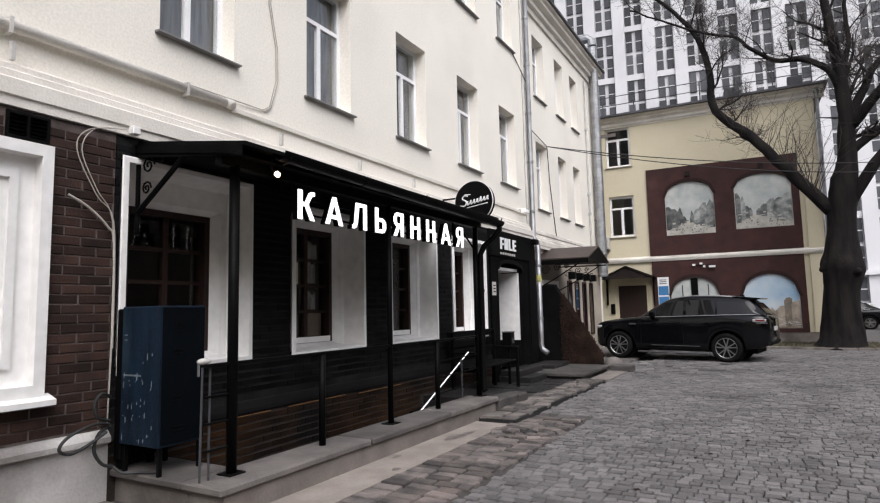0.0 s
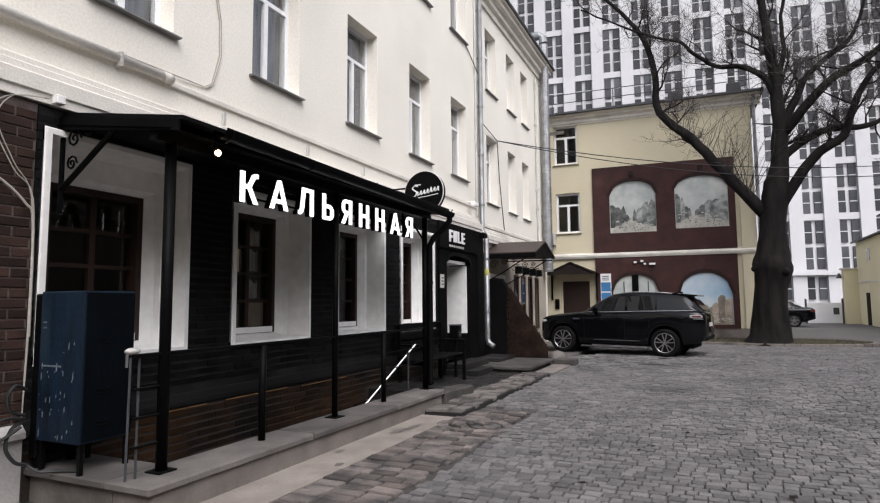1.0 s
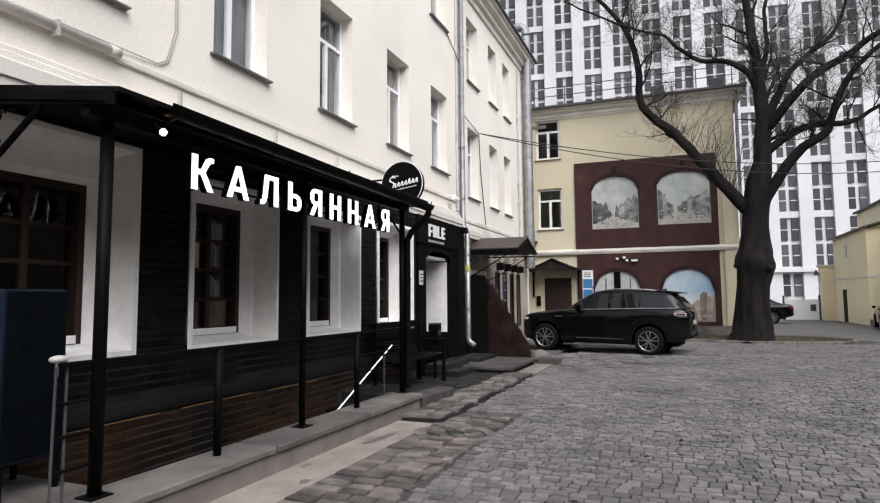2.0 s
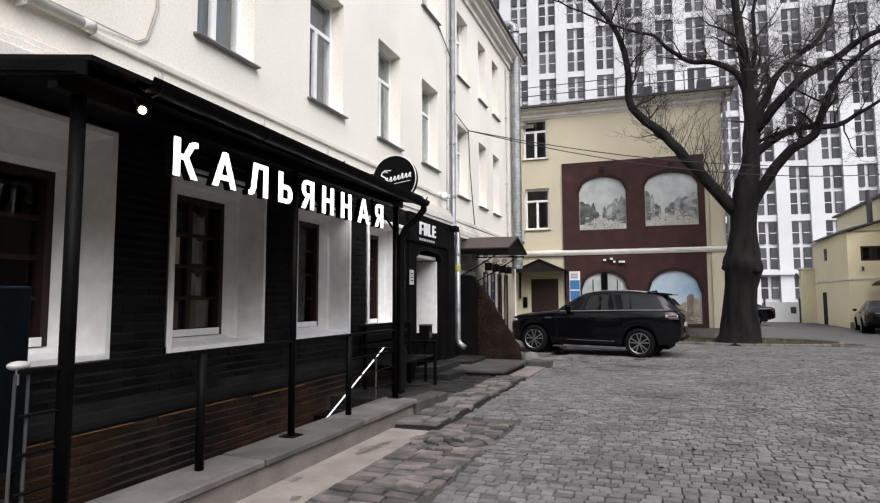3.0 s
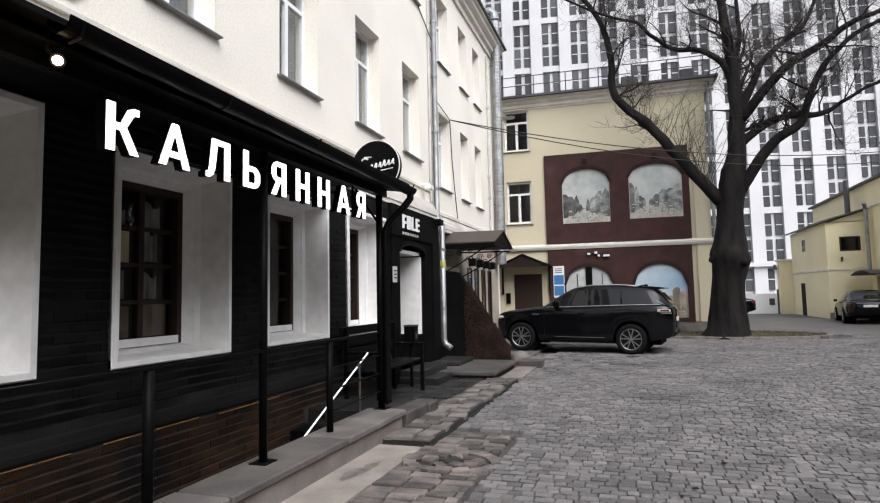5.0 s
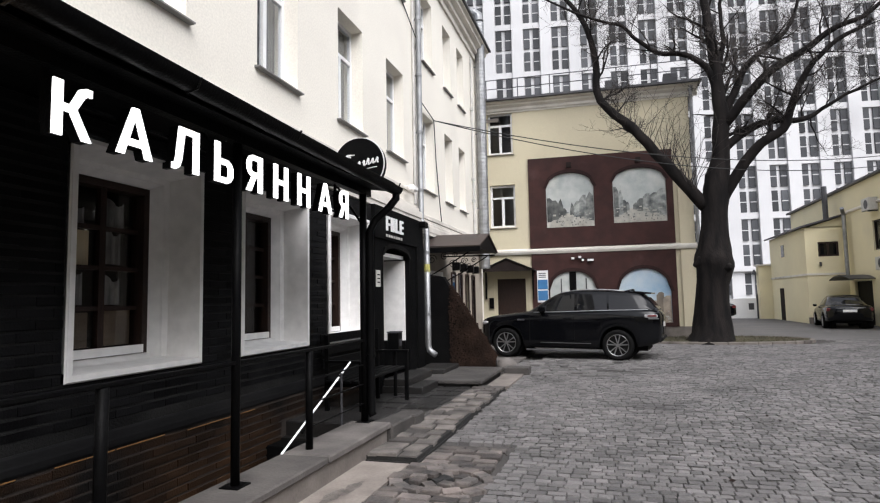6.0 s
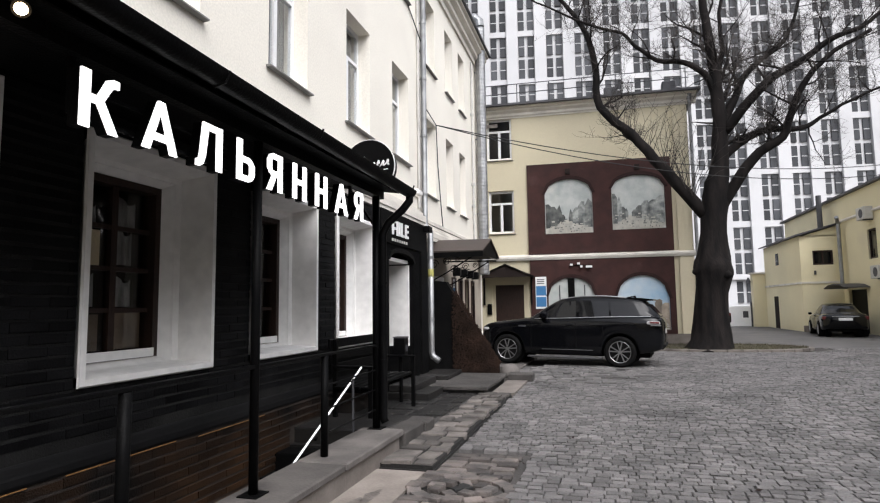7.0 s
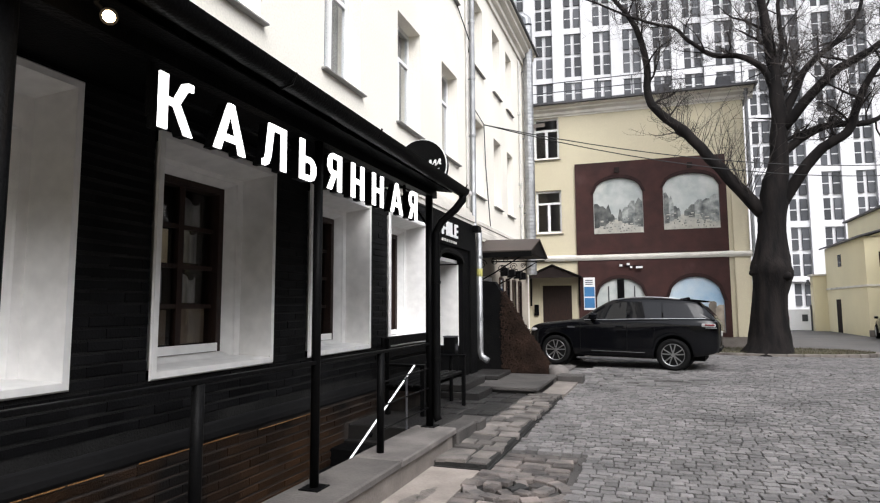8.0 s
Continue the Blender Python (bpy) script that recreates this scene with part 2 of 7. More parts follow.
CABLE_BLACK = mat("black_cable", (0.012, 0.012, 0.012), (0.016, 0.016, 0.016), 9, 0.6)
MURAL_SKY = mat("mural_pale_sky", (0.50, 0.52, 0.50), (0.36, 0.39, 0.38), 2.2, 0.7, c3=(0.60, 0.60, 0.55))
MURAL_BLUE = mat("mural_blue_sky", (0.30, 0.46, 0.62), (0.55, 0.62, 0.66), 0.9, 0.7, c3=(0.66, 0.68, 0.66), patch=0.5)
MURAL_GREY = mat("mural_grey_houses", (0.10, 0.11, 0.11), (0.30, 0.31, 0.29), 5, 0.7, c3=(0.035, 0.04, 0.042), patch=0.52, vary="object", amount=0.65)
MURAL_GROUND = mat("mural_pale_street", (0.52, 0.50, 0.44), (0.40, 0.39, 0.35), 5, 0.7, c3=(0.66, 0.65, 0.60), patch=0.55)
MURAL_SAND = mat("mural_sand_towers", (0.36, 0.30, 0.235), (0.22, 0.185, 0.15), 4, 0.7, vary="object", amount=0.4)
AC_WHITE = mat("aged_white_metal", (0.60, 0.59, 0.56), (0.5, 0.49, 0.46), 5, 0.5)
NET = mat("grey_net", (0.30, 0.30, 0.315), (0.13, 0.13, 0.14), 7, 0.9, stretch=(1, 2, 0.5))
# Flat colours for the warm and tan light showing in the panes.
PANE_LIGHT = mat("warm_pane_light", (0.80, 0.68, 0.48), (0.70, 0.58, 0.40), 9, 0.7, c3=(0.70, 0.62, 0.48))
PANE_LIGHT_DIM = mat("dim_tan_pane_light", (0.20, 0.145, 0.10), (0.11, 0.08, 0.06), 3, 0.7, c3=(0.05, 0.04, 0.035))


# ---- mesh helpers ----
def mesh_of(bm, name, m):
    me = bpy.data.meshes.new(name)
    bmesh.ops.recalc_face_normals(bm, faces=bm.faces)
    bm.to_mesh(me)
    bm.free()
    me.materials.append(m)
    return me


def part(name, bm, m, parent=None, label="", smooth=False):
    me = mesh_of(bm, name, m)
    if smooth:
        me.polygons.foreach_set("use_smooth", [True] * len(me.polygons))
    ob = new(name, me)
    ob.parent = parent
    if label:
        tagged(ob, label)
    return ob


def thing(name, label, category, group="", kind="", at=None):
    ob = new(name)
    if at is not None:
        ob.matrix_world = at
    return tagged(ob, label, category, group, kind)


def bx(x0, x1, y0, y1, z0, z1, bevel=0.0, bm=None, m=None):
    """A box between two corners, added to bm; bevel rounds its edges."""
    own = bmesh.new()
    geo = bmesh.ops.create_cube(own, size=1)
    bmesh.ops.scale(own, vec=(abs(x1 - x0), abs(y1 - y0), abs(z1 - z0)), verts=own.verts)
    bmesh.ops.translate(own, vec=((x0 + x1) / 2, (y0 + y1) / 2, (z0 + z1) / 2), verts=own.verts)
    if bevel:
        bmesh.ops.bevel(own, geom=own.edges[:], offset=bevel, segments=1, affect="EDGES")
    if m is not None:
        bmesh.ops.transform(own, matrix=m, verts=own.verts)
    return join(bm, own)


def join(bm, own):
    if bm is None:
        return own
    tmp = bpy.data.meshes.new("tmp")
    own.to_mesh(tmp)
    own.free()
    bm.from_mesh(tmp)
    bpy.data.meshes.remove(tmp)
    return bm


def tube(pts, radii, sides=8, bm=None, caps=True):
    """A round tube through points, with one radius or one for each point."""
    bm = bm or bmesh.new()
    pts = [Vector(p) for p in pts]
    if not isinstance(radii, (list, tuple)):
        radii = [radii] * len(pts)
    rings, side = [], None
    for i, p in enumerate(pts):
        d = (pts[min(i + 1, len(pts) - 1)] - pts[max(i - 1, 0)]).normalized()
        if side is None:
            side = d.cross(Vector((0, 0, 1)) if abs(d.z) < 0.9 else Vector((1, 0, 0))).normalized()
        else:
            side = (side - d * side.dot(d)).normalized()
        up = d.cross(side)
        rings.append([bm.verts.new(p + (side * math.cos(a) + up * math.sin(a)) * radii[i]) for a in (2 * math.pi * k / sides for k in range(sides))])
    for a, b in zip(rings, rings[1:]):
        for k in range(sides):
            bm.faces.new((a[k], a[(k + 1) % sides], b[(k + 1) % sides], b[k]))
    if caps:
        bm.faces.new(rings[0][::-1])
        bm.faces.new(rings[-1])
    return bm


def eased(pts, k=5):
    """More points on a smooth curve through a few."""
    P = [Vector(p) for p in pts]
    n, out = len(P), []
    for i in range(n - 1):
        p0, p1, p2, p3 = P[max(i - 1, 0)], P[i], P[i + 1], P[min(i + 2, n - 1)]
        for s in range(k):
            t = s / k
            out.append(0.5 * (2 * p1 + (p2 - p0) * t + (2 * p0 - 5 * p1 + 4 * p2 - p3) * t * t + (3 * p1 - p0 - 3 * p2 + p3) * t ** 3))
    return [*out, P[-1]]


def prism(outline, depth, place, bm=None):
    """A flat outline [(u, w)] pushed through a depth (d0, d1); place(u, w, d) gives the point."""
    bm = bm or bmesh.new()
    a = [bm.verts.new(place(u, w, depth[0])) for u, w in outline]
    b = [bm.verts.new(place(u, w, depth[1])) for u, w in outline]
    bm.faces.new(a)
    bm.faces.new(b[::-1])
    for i in range(len(a)):
        j = (i + 1) % len(a)
        bm.faces.new((a[i], b[i], b[j], a[j]))
    return bm


def on_left(x):
    """Places for a wall that runs along y and faces +x."""
    return lambda u, w, d: (x - d, u, w)


def on_end(y):
    """Places for a wall that runs along x and faces -y."""
    return lambda u, w, d: (u, y + d, w)


def wall(u0, u1, w0, w1, thick, holes, place):
    """A wall of a thickness with rectangular openings (u0, u1, w0, w1) that go through it."""
    us = sorted({u0, u1, *(v for h in holes for v in h[:2] if u0 < v < u1)})
    ws = sorted({w0, w1, *(v for h in holes for v in h[2:] if w0 < v < w1)})
    solid = {(i, j) for i in range(len(us) - 1) for j in range(len(ws) - 1)
             if not any(h[0] - 1e-6 <= us[i] and us[i + 1] <= h[1] + 1e-6 and h[2] - 1e-6 <= ws[j] and ws[j + 1] <= h[3] + 1e-6 for h in holes)}
    bm, seen = bmesh.new(), {}

    def v(i, j, d):
        if (i, j, d) not in seen:
            seen[i, j, d] = bm.verts.new(place(us[i], ws[j], thick * d))
        return seen[i, j, d]

    for i, j in solid:
        for d in (0, 1):
            bm.faces.new((v(i, j, d), v(i + 1, j, d), v(i + 1, j + 1, d), v(i, j + 1, d)))
        for (ni, nj), (a, b) in (((i - 1, j), ((i, j), (i, j + 1))), ((i + 1, j), ((i + 1, j), (i + 1, j + 1))), ((i, j - 1), ((i, j), (i + 1, j))), ((i, j + 1), ((i, j + 1), (i + 1, j + 1)))):
            if (ni, nj) not in solid:
                bm.faces.new((v(*a, 0), v(*b, 0), v(*b, 1), v(*a, 1)))
    return bm


def slab(u0, u1, w0, w1, d0, d1, place, bm=None):
    return prism([(u0, w0), (u1, w0), (u1, w1), (u0, w1)], (d0, d1), place, bm)


def moulding(profile, u0, u1, place):
    """A profile [(d, w)] run along a wall; d is negative where it stands proud."""
    bm = bmesh.new()
    a = [bm.verts.new(place(u0, w, d)) for d, w in profile]
    b = [bm.verts.new(place(u1, w, d)) for d, w in profile]
    n = len(a)
    for i in range(n):
        bm.faces.new((a[i], a[(i + 1) % n], b[(i + 1) % n], b[i]))
    bm.faces.new(a)
    bm.faces.new(b)
    return bm


def structure(name, bm, m, label="", smooth=False):
    return tagged(part(name, bm, m, None, "", smooth), label, "", "", "structure")


def window_in(name, u0, u1, w0, w1, depth, place, bars, label, frame_mat=UPVC, bar=0.058, sill=True, sill_mat=None, rail=0.68, curtain=True):
    """A window set in an opening: frame, bars, panes, sill. bars: 'tee' is a transom over two lights."""
    win = thing(name, label, "window", kind="structure")
    bm = bmesh.new()
    for a in ((u0, u1, w0, w0 + bar), (u0, u1, w1 - bar, w1), (u0, u0 + bar, w0 + bar, w1 - bar), (u1 - bar, u1, w0 + bar, w1 - bar)):
        slab(*a, depth, depth + 0.06, place, bm)
    part("window_frame", bm, frame_mat, win)
    wt = w0 + (w1 - w0) * rail
    um = (u0 + u1) / 2
    part("transom", slab(u0 + bar, u1 - bar, wt - bar / 2, wt + bar / 2, depth - 0.005, depth + 0.055, place), frame_mat, win)
    part("mullion", slab(um - bar * 0.6, um + bar * 0.6, w0 + bar, wt - bar / 2, depth - 0.008, depth + 0.05, place), frame_mat, win)
    for a in ((u0 + bar, um - bar * 0.6, w0 + bar, wt - bar / 2), (um + bar * 0.6, u1 - bar, w0 + bar, wt - bar / 2), (u0 + bar, u1 - bar, wt + bar / 2, w1 - bar)):
        p = part("pane", slab(*a, depth + 0.02, depth + 0.03, place), GLASS, win)
        p.visible_shadow = False
    if curtain:
        part("curtain", slab(u0 + 0.01, u1 - 0.01, w0, w1, depth + 0.14, depth + 0.16, place), CURTAIN, win)
    if sill:
        part("window_sill", moulding([(-0.07, w0 - 0.045), (-0.07, w0 - 0.03), (depth, w0 - 0.002), (depth, w0 - 0.03), (0.0, w0 - 0.05)], u0 - 0.05, u1 + 0.05, place), sill_mat or SILL, win)
    return win


# ---- the long cream house: walls ----
XL, XU, XB = -4.80, -4.98, -5.42
left, upper, back = on_left(XL - 0.05), on_left(XU), on_left(XB)
GROUND_WINDOWS = [(3.50, 4.96, 0.97, 2.84), (5.54, 6.93, 0.96, 2.72), (7.50, 8.88, 0.96, 2.72), (9.40, 10.76, 0.94, 2.74)]
DOORWAY = (11.28, 12.58, 0.20, 2.42)
SHUTTERED = (1.45, 2.94, 0.88, 2.77)
holes = [*GROUND_WINDOWS, DOORWAY, SHUTTERED]
lower_wall = structure("wall_west", wall(-6.0, 13.28, -0.9, 3.02, 0.42, holes, left), MORTAR_DARK, "painted brick ground floor wall of a long house")
UPPER = [3.95, 6.0, 8.06, 10.13, 12.08]
UPPER_BACK = [(15.55, 16.45), (17.45, 18.25), (18.98, 19.75)]
up_holes = [(y, y + 0.9, z, z + 1.7) for y in (-0.2, 1.9, *UPPER) for z in (4.2, 7.45)]
structure("wall_upper", wall(-6.0, 13.9, 3.02, 10.1, 0.4, up_holes, upper), CREAM, "cream stucco upper wall with deep window openings")
back_holes = [(a, b, z, z + h) for a, b in UPPER_BACK for z, h in ((4.15, 1.85), (7.3, 1.75))]
structure("wall_recessed", wall(13.9, 21.9, -0.05, 10.1, 0.4, back_holes, back), CREAM, "cream stucco wall set back behind the downpipe")
# Added panel: dirt and porch shade of the lower wall in one colour.
structure("wall_dado", bx(XB, XB + 0.018, 13.95, 21.6, -0.04, 2.98), DADO_SHADED, "tan panel carrying stains and porch shade low on the recessed wall")
structure("wall_return", bx(XB - 0.4, XU - 0.003, 13.284, 13.897, -0.05, 10.1), CREAM)
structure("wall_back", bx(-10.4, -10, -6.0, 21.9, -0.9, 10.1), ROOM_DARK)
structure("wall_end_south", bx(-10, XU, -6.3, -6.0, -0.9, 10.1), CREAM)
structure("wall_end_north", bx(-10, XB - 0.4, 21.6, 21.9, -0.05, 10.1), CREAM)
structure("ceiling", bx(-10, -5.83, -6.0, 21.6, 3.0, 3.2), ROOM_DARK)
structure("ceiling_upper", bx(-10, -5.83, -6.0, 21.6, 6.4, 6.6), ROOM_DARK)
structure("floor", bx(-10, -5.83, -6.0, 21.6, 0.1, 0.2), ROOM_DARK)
structure("roof", moulding([(-0.45, 10.1), (-0.45, 10.16), (5.4, 11.6), (5.4, 10.1)], -6.3, 22.1, back), ROOF_METAL, "dark metal roof")
EAVE = [(0.0, 9.55), (-0.06, 9.55), (-0.06, 9.7), (-0.16, 9.74), (-0.16, 9.86), (-0.3, 9.92), (-0.3, 10.02), (-0.38, 10.04), (-0.38, 10.1), (0.0, 10.1)]
structure("trim_eave_north", moulding(EAVE, 13.9, 22.0, back), CREAM_TRIM, "stepped cream eaves cornice")
structure("trim_eave_south", moulding(EAVE, -6.2, 13.9, upper), CREAM_TRIM, "stepped cream eaves cornice")
BAND = [(0.0, 3.02), (-0.20, 3.02), (-0.20, 3.09), (-0.22, 3.10), (-0.22, 3.22), (-0.16, 3.25), (-0.16, 3.30), (-0.10, 3.33), (-0.10, 3.37), (0.0, 3.42)]
structure("trim_band", moulding(BAND, -6.0, 13.36, upper), CREAM_TRIM, "weathered cream string course over the ground floor")
structure("trim_band_north", moulding([(d * 0.6, w) for d, w in BAND], 13.9, 21.9, back), CREAM_TRIM, "weathered cream string course")
structure("trim_ledge", moulding([(0.02, 3.42), (-0.05, 3.42), (-0.05, 3.50), (0.02, 3.55)], 13.9, 21.9, back), CREAM_TRIM)

for k, y in enumerate((-0.2, 1.9, *UPPER)):
    for z in (4.2, 7.45):
        window_in("window_%d" % (k + (1 if z < 5 else 11)), y, y + 0.9, z, z + 1.7, 0.20, upper, "tee", "white plastic casement window with a transom light")
for k, (a, b) in enumerate(UPPER_BACK):
    for z, h in ((4.15, 1.85), (7.3, 1.75)):
        window_in("window_%d" % (k + (21 if z < 5 else 31)), a, b, z, z + h, 0.22, back, "tee", "white plastic casement window with a transom light")

# white plinth below the brown brick
structure("trim_plinth", moulding([(0.04, -0.9), (-0.09, -0.9), (-0.09, 0.44), (-0.13, 0.46), (-0.13, 0.50), (-0.08, 0.55), (0.04, 0.56)], -6.0, 3.44, left), PLINTH, "white painted plinth with a moulded cap, scuffed")
structure("trim_black_ledge", moulding([(0.0, 0.435), (-0.056, 0.435), (-0.064, 0.455), (-0.064, 0.495), (-0.060, 0.51), (-0.052, 0.560), (-0.046, 0.575), (0.0, 0.58)], 3.46, 11.2, left), LEDGE, "black painted brick ledge")


def surround(y0, y1, z0, z1, name, label, drop=0.0):
    """A white splayed surround with a dark wooden window at its bottom."""
    win = thing(name, label, "window", kind="structure")
    f = on_left(XL)
    rings = [(-0.02, 0.0), (-0.035, 0.012), (-0.035, 0.055), (0.0, 0.06), (0.27, 0.10), (0.275, 0.165), (0.29, 0.175), (0.36, 0.26)]
    bm, prev = bmesh.new(), None
    for d, g in rings:
        gz = min(g, 0.075) + max(0, g - 0.16) * 0.45
        top = z1 - min(g, 0.14) - max(0, g - 0.16) * 0.6 - (drop if g > 0.16 else 0.0)
        ring = [bm.verts.new(f(u, w, d)) for u, w in ((y0 + g, z0 + gz), (y1 - g, z0 + gz), (y1 - g, top), (y0 + g, top))]
        if prev:
            for i in range(4):
                bm.faces.new((prev[i], prev[(i + 1) % 4], ring[(i + 1) % 4], ring[i]))
        prev = ring
    part("splayed_surround", bm, WHITE_PAINT, win, "white painted plaster reveal")
    a, b, c, t = y0 + 0.255, y1 - 0.255, z0 + 0.12, z1 - 0.20 - drop
    d = 0.35
    bm = bmesh.new()
    for q in ((a, b, c, c + 0.06), (a, b, t - 0.06, t), (a, a + 0.06, c + 0.06, t - 0.06), (b - 0.06, b, c + 0.06, t - 0.06)):
        slab(*q, d, d + 0.13, f, bm)
    part("window_frame", bm, DARK_WOOD, win, "dark brown wooden frame")
    part("frame_rail", slab(a + 0.06, b - 0.06, c + 0.005, c + 0.075, d - 0.02, d, f), WHITE_PAINT, win)
    n = 4
    um = (a + b) / 2
    part("mullion", slab(um - 0.03, um + 0.03, c + 0.06, t - 0.06, d + 0.055, d + 0.105, f), DARK_WOOD, win)
    for i in range(n):
        za, zb = c + 0.06 + (t - c - 0.12) * i / n, c + 0.06 + (t - c - 0.12) * (i + 1) / n
        if i:
            part("glazing_bar", slab(a + 0.06, um - 0.03, za - 0.018, za + 0.018, d + 0.06, d + 0.10, f), DARK_WOOD, win)
            part("glazing_bar", slab(um + 0.03, b - 0.06, za - 0.018, za + 0.018, d + 0.06, d + 0.10, f), DARK_WOOD, win)
        for ua, ub in ((a + 0.06, um - 0.03), (um + 0.03, b - 0.06)):
            bm = slab(ua, ub, za + 0.018, zb - 0.018, d + 0.088, d + 0.094, f)
            lean, skew = random.uniform(0.0, 0.006), random.uniform(-0.003, 0.003)
            for v in bm.verts:
                v.co.x += (lean if v.co.z > (za + zb) / 2 else 0) + (skew if v.co.y > (ua + ub) / 2 else 0)
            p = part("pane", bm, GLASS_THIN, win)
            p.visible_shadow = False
    return win


for k, (a, b, c, d) in enumerate(GROUND_WINDOWS):
    surround(a, b, c, d, "window_%d" % (41 + k), "dark wooden window in a deep white splayed reveal", 0.16 if k == 0 else 0.0)
# net curtains, and panels coloured as pane light, behind the first full window's glass
for yy, zz, w, h, m, what, kind in ((5.86, 1.82, 0.29, 0.28, PANE_LIGHT, "panel coloured as warm pane light", "poster"), (5.86, 1.16, 0.30, 0.28, PANE_LIGHT_DIM, "panel coloured as dim tan pane light", "poster"), (6.27, 1.16, 0.32, 0.29, PANE_LIGHT_DIM, "panel coloured as dim tan pane light", "poster")):
    tagged(part(kind, bx(-5.268, -5.262, yy, yy + w, zz, zz + h), m), what + " behind the window glass", kind)
for yy, zz, w, h in ((5.88, 1.50, 0.22, 0.27), (6.27, 1.50, 0.20, 0.22), (6.27, 1.84, 0.20, 0.27), (5.90, 2.14, 0.20, 0.16), (6.28, 2.15, 0.22, 0.22)):
    bm, n = bmesh.new(), 8
    cols = []
    for k in range(n + 1):
        xa, xb, y = -5.262 + 0.008 * math.sin(k * 1.9), -5.262 + 0.008 * math.sin(k * 1.9 + 0.5), yy + w * k / n
        top = zz + h + 0.03 * math.sin(k * 0.8 + yy)
        cols.append([bm.verts.new(p) for p in ((xa, y, zz), (xb, y, top), (xb - 0.004, y, top), (xa - 0.004, y, zz))])
    for p, q in zip(cols, cols[1:]):
        for i in range(4):
            bm.faces.new((p[i], q[i], q[(i + 1) % 4], p[(i + 1) % 4]))
    tagged(part("curtain", bm, NET), "grey folded net curtain behind the window glass", "curtain")

# the shuttered white window
sh = thing("window_51", "white boarded window with a moulded white frame", "window", kind="structure")
f = on_left(XL)
bm = bmesh.new()
for q in ((1.45, 2.94, 0.88, 0.97), (1.45, 2.94, 2.68, 2.77), (1.45, 1.53, 0.97, 2.68), (2.86, 2.94, 0.97, 2.68)):
    slab(*q, -0.05, 0.10, f, bm)
part("window_frame", bm, WHITE_PAINT, sh)
part("window_sill", moulding([(-0.12, 0.82), (-0.12, 0.86), (0.0, 0.90), (0.0, 0.82)], 1.40, 2.99, f), WHITE_PAINT, sh)
part("shutter_board", slab(1.53, 2.86, 0.97, 2.68, 0.06, 0.10, f), WHITE_PAINT, sh)
part("panel_moulding", wall(1.66, 2.74, 1.10, 2.56, 0.03, [(1.72, 2.68, 1.16, 2.50)], on_left(XL - 0.032)), WHITE_PAINT, sh)

# air grille over it
gr = thing("vent_grille", "dark metal air grille set in the brown brick wall", "grille")
part("frame", wall(2.62, 2.92, 2.79, 2.99, 0.05, [(2.64, 2.76, 2.81, 2.97), (2.78, 2.90, 2.81, 2.97)], on_left(XL + 0.012)), BLACK_METAL, gr)
for i in range(5):
    part("slat", moulding([(0.01, 2.82 + 0.03 * i), (0.0, 2.825 + 0.03 * i), (0.03, 2.845 + 0.03 * i), (0.035, 2.84 + 0.03 * i)], 2.641, 2.899, on_left(XL)), BLACK_METAL, gr)

# ---- taproom front: smooth black board, arched doorway ----
tap = thing("shopfront", "black painted shopfront board with an arched doorway", "shopfront")
f = on_left(XL)


def arch(ua, ub, spring, crown, n=12):
    return [(ua + (ub - ua) * i / n, spring + (crown - spring) * math.sqrt(max(0, 1 - (2 * i / n - 1) ** 2))) for i in range(n + 1)]


def arched_panel(u0, u1, w0, w1, arches, depth, place):
    """A panel with arched openings (ua, ub, base, spring, crown) cut through it."""
    bm = bmesh.new()
    cuts = sorted(arches)
    u = u0
    for ua, ub, base, spring, crown in cuts:
        slab(u, ua, w0, w1, *depth, place, bm)
        curve = arch(ua, ub, spring, crown)
        if base > w0:
            slab(ua, ub, w0, base, *depth, place, bm)
        for (p, q), (r, s) in zip(curve, curve[1:]):
            prism([(p, q), (r, s), (r, w1), (p, w1)], depth, place, bm)
        u = ub
    slab(u, u1, w0, w1, *depth, place, bm)
    bmesh.ops.remove_doubles(bm, verts=bm.verts, dist=0.0005)
    return bm


part("board", arched_panel(10.95, 13.30, 0.0, 2.50, [(11.30, 12.56, 0.2, 2.24, 2.39)], (-0.03, 0.05), f), BLACK_PAINT, tap, "black painted wall board")
part("fascia", slab(10.9, 13.32, 2.50, 3.02, -0.06, 0.05, f), BLACK_PAINT, tap, "black sign fascia")
part("pilaster", slab(12.92, 13.32, 0.0, 2.50, -0.07, -0.03, f), BLACK_PAINT, tap)
part("arch_trim", prism([*arch(11.24, 12.62, 2.26, 2.46), *arch(11.30, 12.56, 2.24, 2.39)[::-1]], (-0.055, -0.03), f), BLACK_METAL, tap)
part("white_reveal", slab(12.50, 12.556, 0.78, 2.22, 0.05, 0.55, f), WHITE_PAINT, tap, "white painted door reveal")
part("dark_reveal", slab(12.50, 12.556, 0.2, 0.78, 0.05, 0.55, f), BLACK_PAINT, tap, "black painted foot of the door reveal")
part("soffit", slab(11.3, 12.5, 2.24, 2.30, 0.06, 0.55, f), WHITE_PAINT, tap)
door = part("door_leaf", slab(11.32, 12.48, 0.2, 2.22, 0.50, 0.55, f), DARK_WOOD, tap, "dark wooden door")
part("door_glass", slab(11.55, 12.3, 1.1, 2.1, 0.49, 0.499, f), CAR_GLASS, door)
part("door_handle", slab(12.34, 12.38, 1.0, 1.25, 0.45, 0.50, f), ZINC, door)
part("threshold", slab(11.28, 12.58, 0.0, 0.2, 0.052, 0.5, f), CONCRETE, tap)
